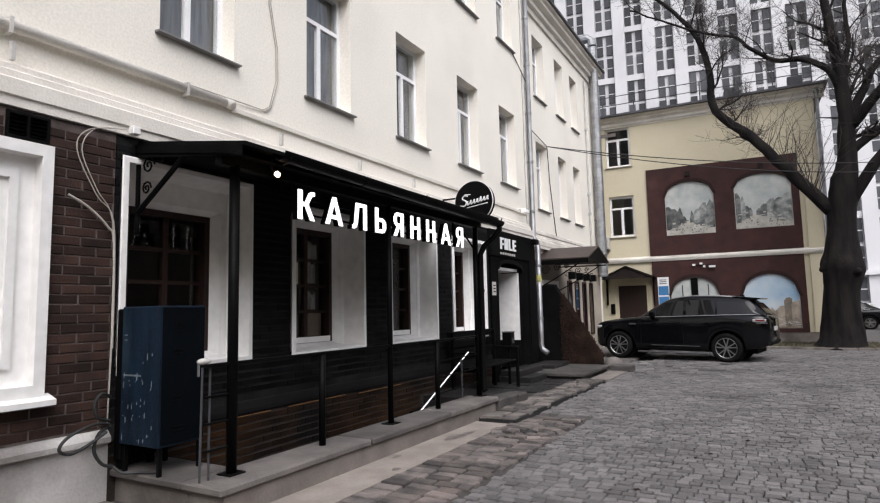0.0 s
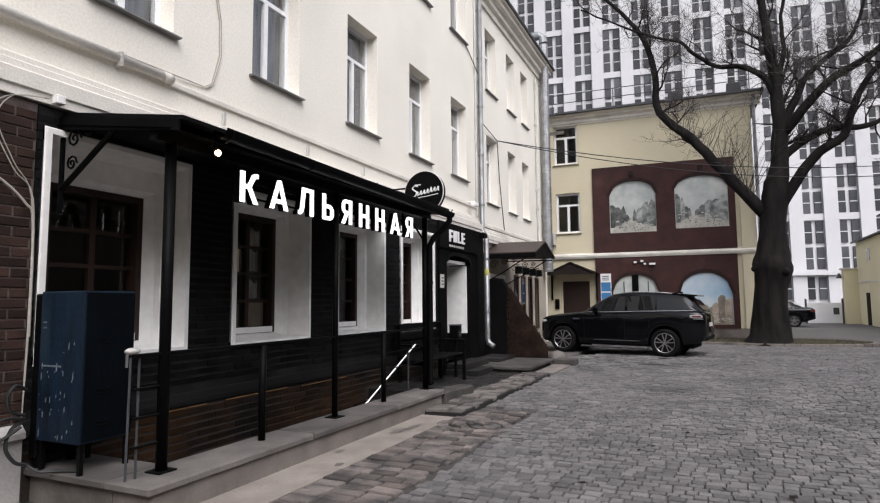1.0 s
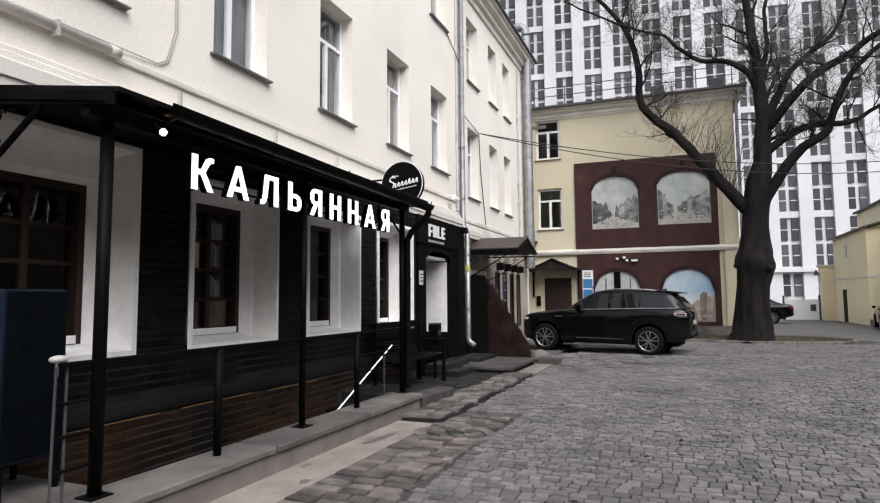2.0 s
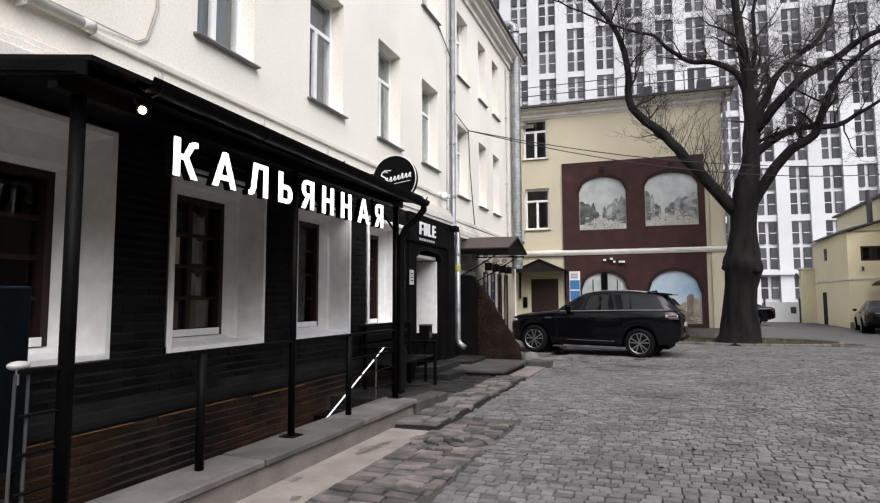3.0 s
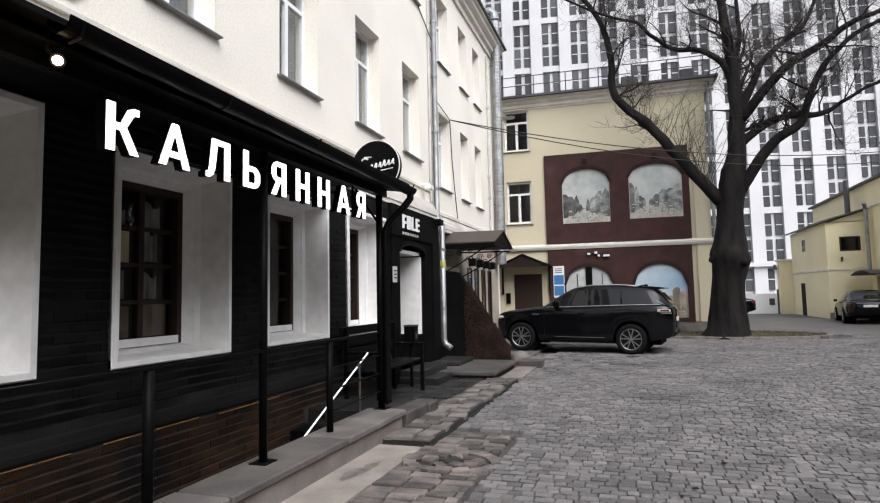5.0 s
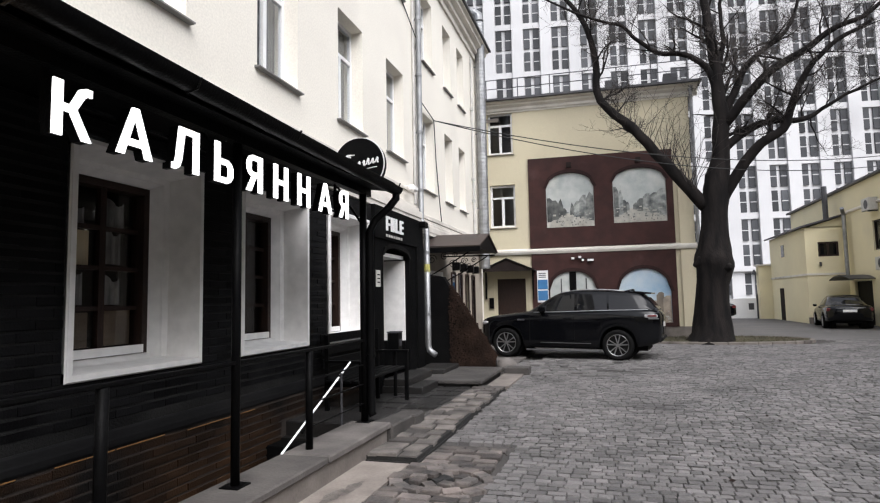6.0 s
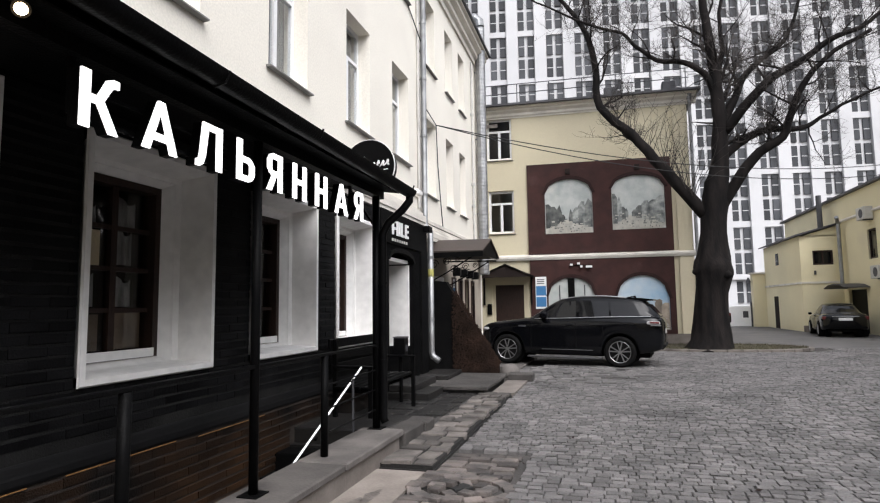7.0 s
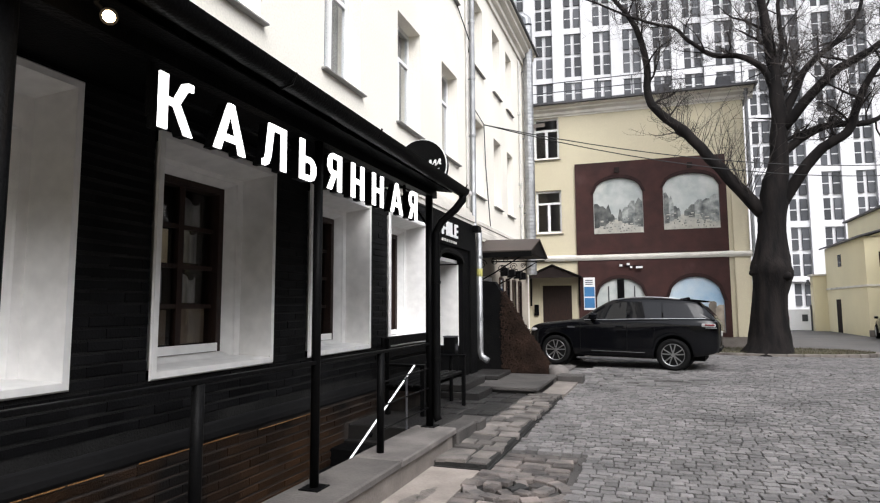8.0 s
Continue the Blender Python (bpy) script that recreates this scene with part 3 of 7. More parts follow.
# four white letter blocks and a line of small bars
ts = thing("shop_sign", "white block marks over small bars on the black fascia", "sign")
for i in range(4):
    y = 11.36 + i * 0.215
    bm = slab(y, y + 0.05, 2.65, 2.885, -0.085, -0.06, f)
    for lo in ((2.735, 2.845), (2.65,), (2.65,), (2.65, 2.75, 2.845))[i]:
        slab(y + 0.05, y + 0.145, lo, lo + 0.04, -0.085, -0.06, f, bm)
    if i == 1:
        slab(y + 0.105, y + 0.145, 2.69, 2.885, -0.085, -0.06, f, bm)
    part("block_mark", bm, SIGN_WHITE, ts)
for i in range(7):
    part("small_bar", slab(11.36 + i * 0.115, 11.42 + i * 0.115, 2.545, 2.59, -0.072, -0.06, f), GREY_PIPE, ts)
pl = thing("door_plaque", "small grey metal plaque on the black wall", "plaque")
part("plate", slab(10.98, 11.14, 1.72, 1.98, -0.045, -0.03, f), GREY_PIPE, pl)
for i in range(3):
    part("print_bar", slab(11.01, 11.11, 1.78 + i * 0.06, 1.80 + i * 0.06, -0.049, -0.045, f), BLACK_METAL, pl)


# ---- ground ----
flat_place = lambda u, w, d: (u, w, -0.035 - d)
structure("ground", wall(-400, 400, -200, 500, 0.05, [(-4.85, -3.95, 4.0, 8.3)], flat_place), DIRT, "dirt and worn paving under the courtyard")
structure("road", bx(-2.2, 30, 24.0, 90, -0.034, -0.006), ASPHALT, "far worn grey courtyard paving")
# Areaway pit: its shade is put into the dark slab colour.
structure("areaway_floor", bx(-4.85, -3.95, 4.0, 8.3, -1.05, -0.95), SLAB_DAMP_SHADE)
structure("areaway_wall", bx(-3.95, -3.88, 4.0, 8.3, -1.0, 0.0), SLAB_DAMP_SHADE)
structure("areaway_end_south", bx(-4.84, -3.95, 3.9, 4.0, -1.0, 0.0), SLAB_DAMP_SHADE)
structure("areaway_end_north", bx(-4.84, -3.95, 8.3, 8.4, -1.0, 0.0), SLAB_DAMP_SHADE)
# Steps take the black paint so the stairwell's shade is in their colour.
stair = thing("areaway_steps", "concrete steps coloured black for the basement shade", "steps")
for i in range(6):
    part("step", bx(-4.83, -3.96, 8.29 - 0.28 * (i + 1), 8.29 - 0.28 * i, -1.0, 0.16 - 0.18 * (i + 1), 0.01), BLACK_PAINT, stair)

# unseen plain walls added behind camera and on the open side, cutting low light
structure("wall_south", bx(-9, 14.4, -9.4, -9.0, -0.05, 10.0), YELLOW_PALE, "unseen yellow wall added to block low light")
structure("wall_east", bx(14.0, 14.4, -9.0, 26.4, -0.05, 10.5), BLOCKER_DARK, "unseen dark grey wall added to dim light and reflections")

# ---- terrace ----
ter = thing("terrace", "stained concrete terrace edge with a worn overhanging slab", "terrace", kind="structure")
part("terrace_body", bx(-3.90, -3.52, 3.54, 8.24, -0.05, 0.165, 0.008), CONCRETE, ter)
part("terrace_corner", bx(-4.84, -3.90, 3.54, 4.0, -0.05, 0.165), CONCRETE, ter)
for i, (a, b) in enumerate(((3.49, 5.28), (5.30, 6.86), (6.88, 8.25))):
    part("edge_slab", bx(-3.93, -3.49 + 0.006 * i, a, b, 0.165, 0.225 + 0.002 * i, 0.012), SLAB, ter)
part("corner_slab", bx(-4.84, -3.935, 3.49, 3.98, 0.165, 0.224, 0.012), SLAB, ter)
kerb = thing("kerb_steps", "worn stone kerb blocks past the terrace", "kerb", kind="structure")
for a, b, h, x in ((8.27, 8.62, 0.19, -3.47), (8.63, 8.98, 0.17, -3.49), (8.99, 9.32, 0.16, -3.46)):
    part("kerb_block", bx(-3.75, x, a, b, -0.05, h, 0.018), SLAB_DARK, kerb)
part("landing", bx(-4.84, -3.76, 8.41, 9.34, -0.05, 0.16, 0.012), SLAB_DAMP_SHADE, kerb)
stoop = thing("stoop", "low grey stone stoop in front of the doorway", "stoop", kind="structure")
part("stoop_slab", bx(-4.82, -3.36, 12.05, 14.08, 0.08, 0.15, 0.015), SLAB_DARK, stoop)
part("stoop_base", bx(-4.82, -3.42, 12.1, 14.06, -0.04, 0.08), SLAB_DAMP_SHADE, stoop)
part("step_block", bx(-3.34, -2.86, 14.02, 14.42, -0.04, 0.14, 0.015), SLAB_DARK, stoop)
part("doorstep", bx(-4.76, -4.36, 11.22, 12.52, 0.15, 0.26, 0.012), SLAB_DAMP_SHADE, stoop, "damp doorstep coloured darker for its shade")
part("lower_doorstep", bx(-4.8, -4.10, 11.2, 12.03, -0.04, 0.15, 0.012), SLAB_DAMP_SHADE, stoop)
part("upper_step", bx(-4.80, -4.22, 12.85, 13.90, 0.15, 0.235, 0.015), SLAB_DAMP_SHADE, stoop)
structure("pavement_apron", bx(-3.52, -3.06, -6.0, 7.62, -0.04, -0.004), APRON, "pale smeared concrete apron with stains")
structure("pavement_apron_far", bx(-3.34, -2.95, 12.3, 14.0, -0.04, 0.03), CONCRETE)
rnd_s = random.Random(4)
bm = bmesh.new()
for cx, cy, ax, ay, s in ((-3.33, 6.62, 0.055, 0.13, 1.0), (-3.27, 6.85, 0.045, 0.13, 4.0), (-3.42, 5.6, 0.03, 0.06, 7.0), (-3.16, 5.2, 0.03, 0.05, 2.0)):
    ring = []
    for t in range(22):
        a = t * math.pi / 11
        k = 1 + 0.35 * rnd_s.random() + 0.6 * noise.noise(Vector((math.cos(a) * 1.3 + s, math.sin(a) * 1.3, s)))
        ring.append(bm.verts.new((cx + ax * k * math.cos(a), cy + ay * k * math.sin(a), 0.0)))
    bm.faces.new(ring)
structure("apron_stain", bm, STAIN, "dark stains on the pale concrete")
structure("pavement_by_wall", bx(-4.84, -3.52, 9.36, 12.03, -0.05, 0.03), SLAB_DAMP_SHADE, "damp paving slabs along the wall, darkened for the shade there")
structure("pavement_south", bx(-4.84, -3.53, -6, 3.43, -0.05, 0.0), CONCRETE)
structure("pavement_north", bx(-5.42, -3.4, 14.45, 21.9, -0.05, 0.02), SLAB)

# ---- canopy over the terrace ----
can = thing("canopy", "black metal canopy with posts over the terrace", "canopy")
prof = [(-4.84, 3.00), (-4.84, 2.965), (-3.46, 2.750), (-3.46, 2.782)]
bm = bmesh.new()
a = [bm.verts.new((x, 3.65, z)) for x, z in prof]
b = [bm.verts.new((x, 8.42, z)) for x, z in prof]
for i in range(4):
    bm.faces.new((a[i], a[(i + 1) % 4], b[(i + 1) % 4], b[i]))
bm.faces.new(a)
bm.faces.new(b)
part("roof_sheet", bm, BLACK_METAL, can, "black roof sheet")
for i in range(7):
    y = 3.68 + i * 0.775
    bm = bmesh.new()
    pr = [(-4.84, 2.962), (-4.84, 2.90), (-3.56, 2.71), (-3.56, 2.77)]
    a = [bm.verts.new((x, y, z)) for x, z in pr]
    b = [bm.verts.new((x, y + 0.04, z)) for x, z in pr]
    for j in range(4):
        bm.faces.new((a[j], a[(j + 1) % 4], b[(j + 1) % 4], b[j]))
    bm.faces.new(a)
    bm.faces.new(b)
    part("rafter", bm, BLACK_METAL, can)
part("soffit", prism([(-4.80, 2.895), (-3.56, 2.705), (-3.56, 2.695), (-4.80, 2.885)], (3.62, 8.40), lambda u, w, d: (u, d, w)), BLACK_PAINT, can)
part("front_beam", bx(-3.81, -3.73, 3.66, 8.38, 2.64, 2.72), BLACK_METAL, can)
part("wall_plate", bx(-4.85, -4.79, 3.62, 8.40, 2.86, 2.94), BLACK_METAL, can)
part("side_fascia", prism([(-4.84, 2.962), (-3.49, 2.752), (-3.49, 2.67), (-4.84, 2.85)], (3.632, 3.65), lambda u, w, d: (u, d, w)), BLACK_PAINT, can)
# gutter: a half round channel with brackets
bm = bmesh.new()
n = 8
for r0, flip in ((0.075, 1), (0.068, -1)):
    rows = []
    for y in (3.98, 8.40):
        zc = 2.765 - (y - 3.98) * 0.012
        rows.append([bm.verts.new((-3.435 + r0 * math.cos(math.pi * (1 + k / n)), y, zc + r0 * math.sin(math.pi * (1 + k / n)))) for k in range(n + 1)])
    for k in range(n):
        q = (rows[0][k], rows[0][k + 1], rows[1][k + 1], rows[1][k])
        bm.faces.new(q if flip > 0 else q[::-1])
part("gutter", bm, BLACK_METAL, can, "black half-round gutter", True)
for y in (4.05, 5.1, 6.2, 7.3, 8.3):
    part("gutter_hook", tube([(-3.52, y, 2.80), (-3.50, y, 2.73), (-3.45, y, 2.672), (-3.38, y, 2.69), (-3.355, y, 2.75)], 0.008, 5), BLACK_METAL, can)
for y, r in ((3.82, 0.042), (6.01, 0.032), (8.23, 0.04)):
    p = part("post", tube([(-3.765, y, 0.225), (-3.765, y, 2.66)], r, 12), BLACK_METAL, can, "", True)
    part("base_plate", bx(-3.84, -3.69, y - 0.08, y + 0.08, 0.224, 0.236, 0.003), BLACK_METAL, p)
    if y > 4:
        part("cross_brace", tube([(-3.765, y, 2.30), (-4.10, y, 2.80)], 0.014, 6), BLACK_METAL, p)
# bracket with scrolls at the near end
br = part("end_bracket", tube([(-4.80, 3.66, 2.16), (-4.80, 3.66, 2.92)], 0.022, 6), BLACK_METAL, can)
part("strut", tube([(-4.79, 3.66, 2.36), (-4.12, 3.66, 2.82)], 0.024, 6), BLACK_METAL, br)
for cx, cz, r in ((-4.66, 2.76, 0.085), (-4.68, 2.56, 0.065), (-4.48, 2.80, 0.06)):
    pts = [(cx + r * (1 - t / 16) * math.cos(t * 0.75), 3.66, cz + r * (1 - t / 16) * math.sin(t * 0.75)) for t in range(15)]
    part("scroll", tube(pts, 0.009, 5), BLACK_METAL, br)
# downpipe from the gutter
part("downpipe", tube([(-3.43, 8.36, 2.70), (-3.43, 8.36, 2.60), (-3.50, 8.33, 2.50), (-3.64, 8.27, 2.36), (-3.69, 8.235, 2.24), (-3.69, 8.235, 0.33), (-3.67, 8.235, 0.29)], 0.042, 10), BLACK_METAL, can, "", True)
for z in (0.9, 1.7):
    part("pipe_clip", tube([(-3.69, 8.235, z), (-3.69, 8.235, z + 0.03)], 0.05, 10), BLACK_METAL, can)

# ---- terrace railing ----
rail = thing("railing", "black iron railing with thin bars on the terrace edge", "railing")
for y in (4.88, 7.05):
    part("short_post", tube([(-3.765, y, 0.225), (-3.765, y, 1.06)], 0.033, 10), BLACK_METAL, rail, "", True)
part("top_rail", bx(-3.785, -3.745, 3.56, 8.20, 1.06, 1.085, 0.004), BLACK_METAL, rail)
for y, lean in ((3.55, 0.012), (3.62, 0.004)):
    part("thin_post", tube([(-3.78, y - lean, 0.225), (-3.78, y, 1.06)], 0.009, 8), ROOF_METAL, rail)
for z in (0.44, 0.64, 0.84):
    part("low_bar", tube([(-3.765, 3.56, z), (-3.765, 3.80, z)], 0.010, 6), BLACK_METAL, rail)
    part("stair_bar", tube([(-3.765, 7.08, z - 0.03), (-3.765, 8.2, z - 0.02)], 0.008, 6), BLACK_METAL, rail)
part("stair_post", tube([(-3.98, 8.12, 0.0), (-3.98, 8.12, 0.74)], 0.014, 8), ROOF_METAL, rail)
sr = thing("stair_rail", "white metal rail given a glow, sloping down to the basement", "rail")
part("bar", tube([(-3.99, 8.36, 0.83), (-4.06, 7.10, 0.165), (-4.06, 6.75, -0.02)], 0.009, 10), RAIL_GLOW, sr, "white rail")
for y, z in ((8.12, 0.70), (7.35, 0.30)):
    part("clip", tube([(-4.0, y - 0.012, z - 0.006), (-4.0, y + 0.012, z + 0.006)], 0.016, 8), BLACK_METAL, sr)
part("rail_post", tube([(-4.06, 6.80, -0.98), (-4.06, 6.80, 0.0)], 0.014, 8), BLACK_METAL, sr)

# ---- illuminated letters ----
sign = thing("letter_sign", "illuminated white capital letters reading a word on dark rails", "sign")
LETTER_SIDE = BLACK_METAL
word = "КАЛЬЯННАЯ"
Y0, Y1, Z0, ZH = 4.49, 7.735, 2.305, 0.272


def letter(ch):
    """The strokes of one capital, as polygons in a unit-high cell; returns its width and polygons."""
    s = 0.17
    if ch == "К":
        return 0.70, [[(0, 0), (s, 0), (s, 1), (0, 1)], [(s, 0.46), (0.30, 0.46), (0.53, 0.0), (0.70, 0.0), (0.42, 0.54), (s, 0.60)], [(s, 0.60), (0.42, 0.54), (0.56, 0.80), (0.62, 0.86), (0.70, 0.86), (0.70, 1.0), (0.58, 1.0), (0.46, 0.94), (0.30, 0.60)]]
    if ch == "А":
        return 0.82, [[(0, 0), (0.17, 0), (0.47, 1), (0.33, 1)], [(0.65, 0), (0.82, 0), (0.49, 1), (0.35, 1)], [(0.19, 0.21), (0.63, 0.21), (0.585, 0.35), (0.235, 0.35)]]
    if ch == "Л":
        return 0.76, [[(0.0, 0), (0.10, 0), (0.20, 0.07), (0.26, 0.25), (0.34, 0.86), (0.34, 1), (0.18, 1), (0.10, 0.28), (0.07, 0.16), (0.0, 0.14)], [(0.34, 0.86), (0.595, 0.86), (0.595, 1), (0.34, 1)], [(0.595, 0), (0.76, 0), (0.76, 1), (0.595, 1)]]
    if ch == "Ь":
        return 0.62, [[(0, 0), (s, 0), (s, 1), (0, 1)], [(s, 0), (0.42, 0), (0.54, 0.06), (0.42, 0.14), (s, 0.14)], [(s, 0.46), (0.40, 0.46), (0.53, 0.54), (0.42, 0.60), (s, 0.60)], [(0.42, 0.14), (0.54, 0.06), (0.62, 0.19), (0.62, 0.42), (0.53, 0.54), (0.40, 0.46), (0.455, 0.40), (0.455, 0.20)]]
    if ch == "Я":
        return 0.64, [[(0.475, 0), (0.64, 0), (0.64, 1), (0.475, 1)], [(0.475, 1), (0.22, 1), (0.10, 0.94), (0.22, 0.86), (0.475, 0.86)], [(0.10, 0.94), (0.02, 0.80), (0.02, 0.60), (0.10, 0.47), (0.22, 0.54), (0.185, 0.60), (0.185, 0.80), (0.22, 0.86)], [(0.10, 0.47), (0.22, 0.40), (0.475, 0.40), (0.475, 0.54), (0.22, 0.54)], [(0.0, 0), (0.18, 0), (0.38, 0.40), (0.21, 0.40)]]
    return 0.66, [[(0, 0), (s, 0), (s, 1), (0, 1)], [(0.495, 0), (0.66, 0), (0.66, 1), (0.495, 1)], [(s, 0.43), (0.495, 0.43), (0.495, 0.57), (s, 0.57)]]


WIDE = 1.15
widths = [letter(c)[0] * ZH * WIDE for c in word]
gap = (Y1 - Y0 - sum(widths)) / (len(word) - 1)
y = Y0
face_place = on_left(-3.70)
for c, w in zip(word, widths):
    bm, bs = bmesh.new(), bmesh.new()
    for poly in letter(c)[1]:
        out = [(y + u * ZH * WIDE, Z0 + v * ZH) for u, v in poly]
        prism(out, (0.0, 0.012), face_place, bm)
        prism(out, (0.013, 0.075), face_place, bs)
    lt = part("letter", bs, LETTER_SIDE, sign, "white lit letter with black sides")
    part("letter_face", bm, LETTER, lt)
    y += w + gap
for z in (Z0 + 0.06, Z0 + 0.20):
    part("carrier_rail", bx(-3.80, -3.776, 4.52, 7.70, z, z + 0.016), BLACK_METAL, sign)
part("hanger", bx(-3.80, -3.78, 4.5, 4.53, 2.37, 2.66), BLACK_METAL, sign)
part("hanger", bx(-3.80, -3.78, 7.6, 7.63, 2.37, 2.66), BLACK_METAL, sign)

# spot lamp under the gutter
lamp = thing("spot_lamp", "small lit round spot lamp under the black canopy", "lamp")
part("bracket", tube([(-3.58, 4.04, 2.74), (-3.58, 4.04, 2.66), (-3.56, 4.07, 2.63)], 0.012, 6), BLACK_METAL, lamp)
part("housing", tube([(-3.617, 4.127, 2.655), (-3.542, 4.067, 2.610)], [0.026, 0.034], 12), BLACK_METAL, lamp)
part("bulb", tube([(-3.540, 4.065, 2.609), (-3.517, 4.047, 2.595)], [0.024, 0.019], 12), BULB, lamp, "glowing warm bulb")
ll = new("spot_light", bpy.data.lights.new("spot_light", "POINT"))
ll.data.energy, ll.data.color, ll.data.shadow_soft_size = 0.45, (1.0, 0.72, 0.42), 0.05
ll.location = (-3.49, 4.02, 2.565)
tagged(ll, "warm light of the spot lamp", "light")

# round blade sign
ds = thing("blade_sign", "round black projecting sign with a white script mark", "sign")
cy, cz, cx = 9.30, 3.24, -4.27
bm = bmesh.new()
a = [bm.verts.new((cx + 0.345 * math.cos(t * math.pi / 18), cy - 0.055, cz + 0.345 * math.sin(t * math.pi / 18))) for t in range(36)]
b = [bm.verts.new((v.co.x, cy + 0.055, v.co.z)) for v in a]
bm.faces.new(a)
bm.faces.new(b)
for i in range(36):
    bm.faces.new((a[i], a[(i + 1) % 36], b[(i + 1) % 36], b[i]))
disc = part("disc", bm, BLACK_METAL, ds)
rim = [(cx + 0.347 * math.cos(t * math.pi / 18), cy - 0.04, cz + 0.347 * math.sin(t * math.pi / 18)) for t in range(37)]
part("rim", tube(rim, 0.010, 5), WHITE_PAINT, disc, "pale rim line")
for k in range(7):
    x = cx - 0.13 + 0.062 * k
    z = cz - 0.05 + 0.010 * k
    part("script_stroke", tube(eased([(x - 0.030, cy - 0.060, z), (x - 0.004, cy - 0.060, z + 0.012), (x + 0.020, cy - 0.060, z + 0.062 + 0.018 * (k == 4)), (x + 0.030, cy - 0.060, z + 0.050), (x + 0.022, cy - 0.060, z + 0.004), (x + 0.040, cy - 0.060, z + 0.006)], 3), 0.010, 4), SIGN_WHITE, disc)
part("script_line", tube([(cx - 0.12, cy - 0.06, cz - 0.095), (cx + 0.26, cy - 0.06, cz - 0.045)], 0.007, 4), SIGN_WHITE, disc)
part("script_loop", tube(eased([(cx - 0.10, cy - 0.06, cz + 0.10), (cx - 0.17, cy - 0.06, cz + 0.11), (cx - 0.20, cy - 0.06, cz + 0.06), (cx - 0.13, cy - 0.06, cz + 0.01), (cx - 0.16, cy - 0.06, cz - 0.06), (cx - 0.25, cy - 0.06, cz - 0.055)], 4), 0.012, 4), SIGN_WHITE, disc, "white script mark")
part("script_dash", tube([(cx - 0.16, cy - 0.06, cz + 0.13), (cx - 0.05, cy - 0.06, cz + 0.125)], 0.008, 4), SIGN_WHITE, disc)
part("arm", tube([(-4.98, cy, cz + 0.10), (-4.62, cy, cz + 0.10)], 0.016, 6), BLACK_METAL, ds)
part("arm", tube([(-4.98, cy, cz - 0.05), (-4.62, cy, cz - 0.05)], 0.016, 6), BLACK_METAL, ds)

# ---- pipes and cables on the facade ----
gp = thing("gas_pipe", "cream painted pipe running along the facade on brackets", "pipe")
part("pipe", tube([(-4.925, -6.0, 3.66), (-4.925, 4.74, 3.69)], 0.044, 10), CREAM_TRIM, gp, "", True)
part("joint", tube([(-4.925, 4.70, 3.69), (-4.925, 4.80, 3.69)], 0.052, 10), CREAM_TRIM, gp, "", True)
part("conduit", bx(-4.98, -4.945, 4.80, 13.5, 3.63, 3.685, 0.006), CREAM_TRIM, gp, "flat cream conduit")
for y in (0.5, 2.65, 4.2):
    part("bracket", bx(-4.99, -4.875, y, y + 0.025, 3.61, 3.74), GREY_PIPE, gp)
for y in (2.66, 5.45, 6.95, 8.35):
    part("peg", bx(-4.90, -4.86, y, y + 0.03, 3.40, 3.54), GREY_PIPE, gp)
dp = thing("downpipe", "galvanised rain downpipe with joints and a bent shoe", "downpipe")
part("pipe", tube([(-4.87, 13.63, 9.6), (-4.87, 13.63, 3.12), (-4.70, 13.42, 2.94), (-4.70, 13.42, 0.62), (-4.67, 13.41, 0.52), (-4.54, 13.38, 0.44)], 0.06, 12), ZINC, dp, "", True)
for x, y, z in ((-4.70, 13.42, 1.2), (-4.70, 13.42, 2.4), (-4.87, 13.63, 3.7), (-4.87, 13.63, 4.9), (-4.87, 13.63, 6.1), (-4.87, 13.63, 7.3), (-4.87, 13.63, 8.5)):
    part("joint", tube([(x, y, z), (x, y, z + 0.05)], 0.067, 12), ZINC, dp)
    part("clamp", bx(-4.98, x, y - 0.01, y + 0.01, z + 0.015, z + 0.03), ZINC, dp)
part("sticker", tube([(-4.70, 13.42, 2.05), (-4.70, 13.42, 2.20)], 0.0625, 12), mat("yellow_tape", (0.45, 0.42, 0.12), None, 20, 0.6, c3=(0.05, 0.05, 0.05), patch=0.5), dp)
dp2 = thing("rain_pipe", "thin grey rain pipe beside the corner", "downpipe")
part("pipe", tube([(-4.945, 13.50, 9.6), (-4.945, 13.50, 3.43)], 0.03, 8), GREY_PIPE, dp2)
duct = thing("ventilation_duct", "tall ribbed silver ventilation duct with a bend at the top", "duct")
pts, rad = [], []
for i in range(140):
    z = 2.5 + i * 0.06
    pts.append((-5.20, 21.3, z))
    rad.append(0.163 if i % 2 else 0.157)
part("pipe", tube(pts, rad, 14), ZINC, duct)
part("bend", tube([(-5.20, 21.3, 10.9), (-5.22, 21.3, 11.1), (-5.35, 21.3, 11.22), (-6.3, 21.3, 11.25)], 0.16, 12), ZINC, duct)
for z in (4.5, 7.0, 9.3):
    part("clamp", bx(-5.42, -5.05, 21.28, 21.32, z, z + 0.03), ZINC, duct)
th = thing("thin_pipe", "thin grey pipe with fittings beside the duct", "pipe")
part("pipe", tube([(-5.37, 20.6, 3.4), (-5.37, 20.6, 9.4)], 0.03, 8), GREY_PIPE, th)
for z in (4.6, 5.3, 7.6):
    part("fitting", bx(-5.42, -5.33, 20.54, 20.66, z, z + 0.08), GREY_PIPE, th)
c1 = thing("facade_cable", "thin pale cable looping down the cream wall", "cable")
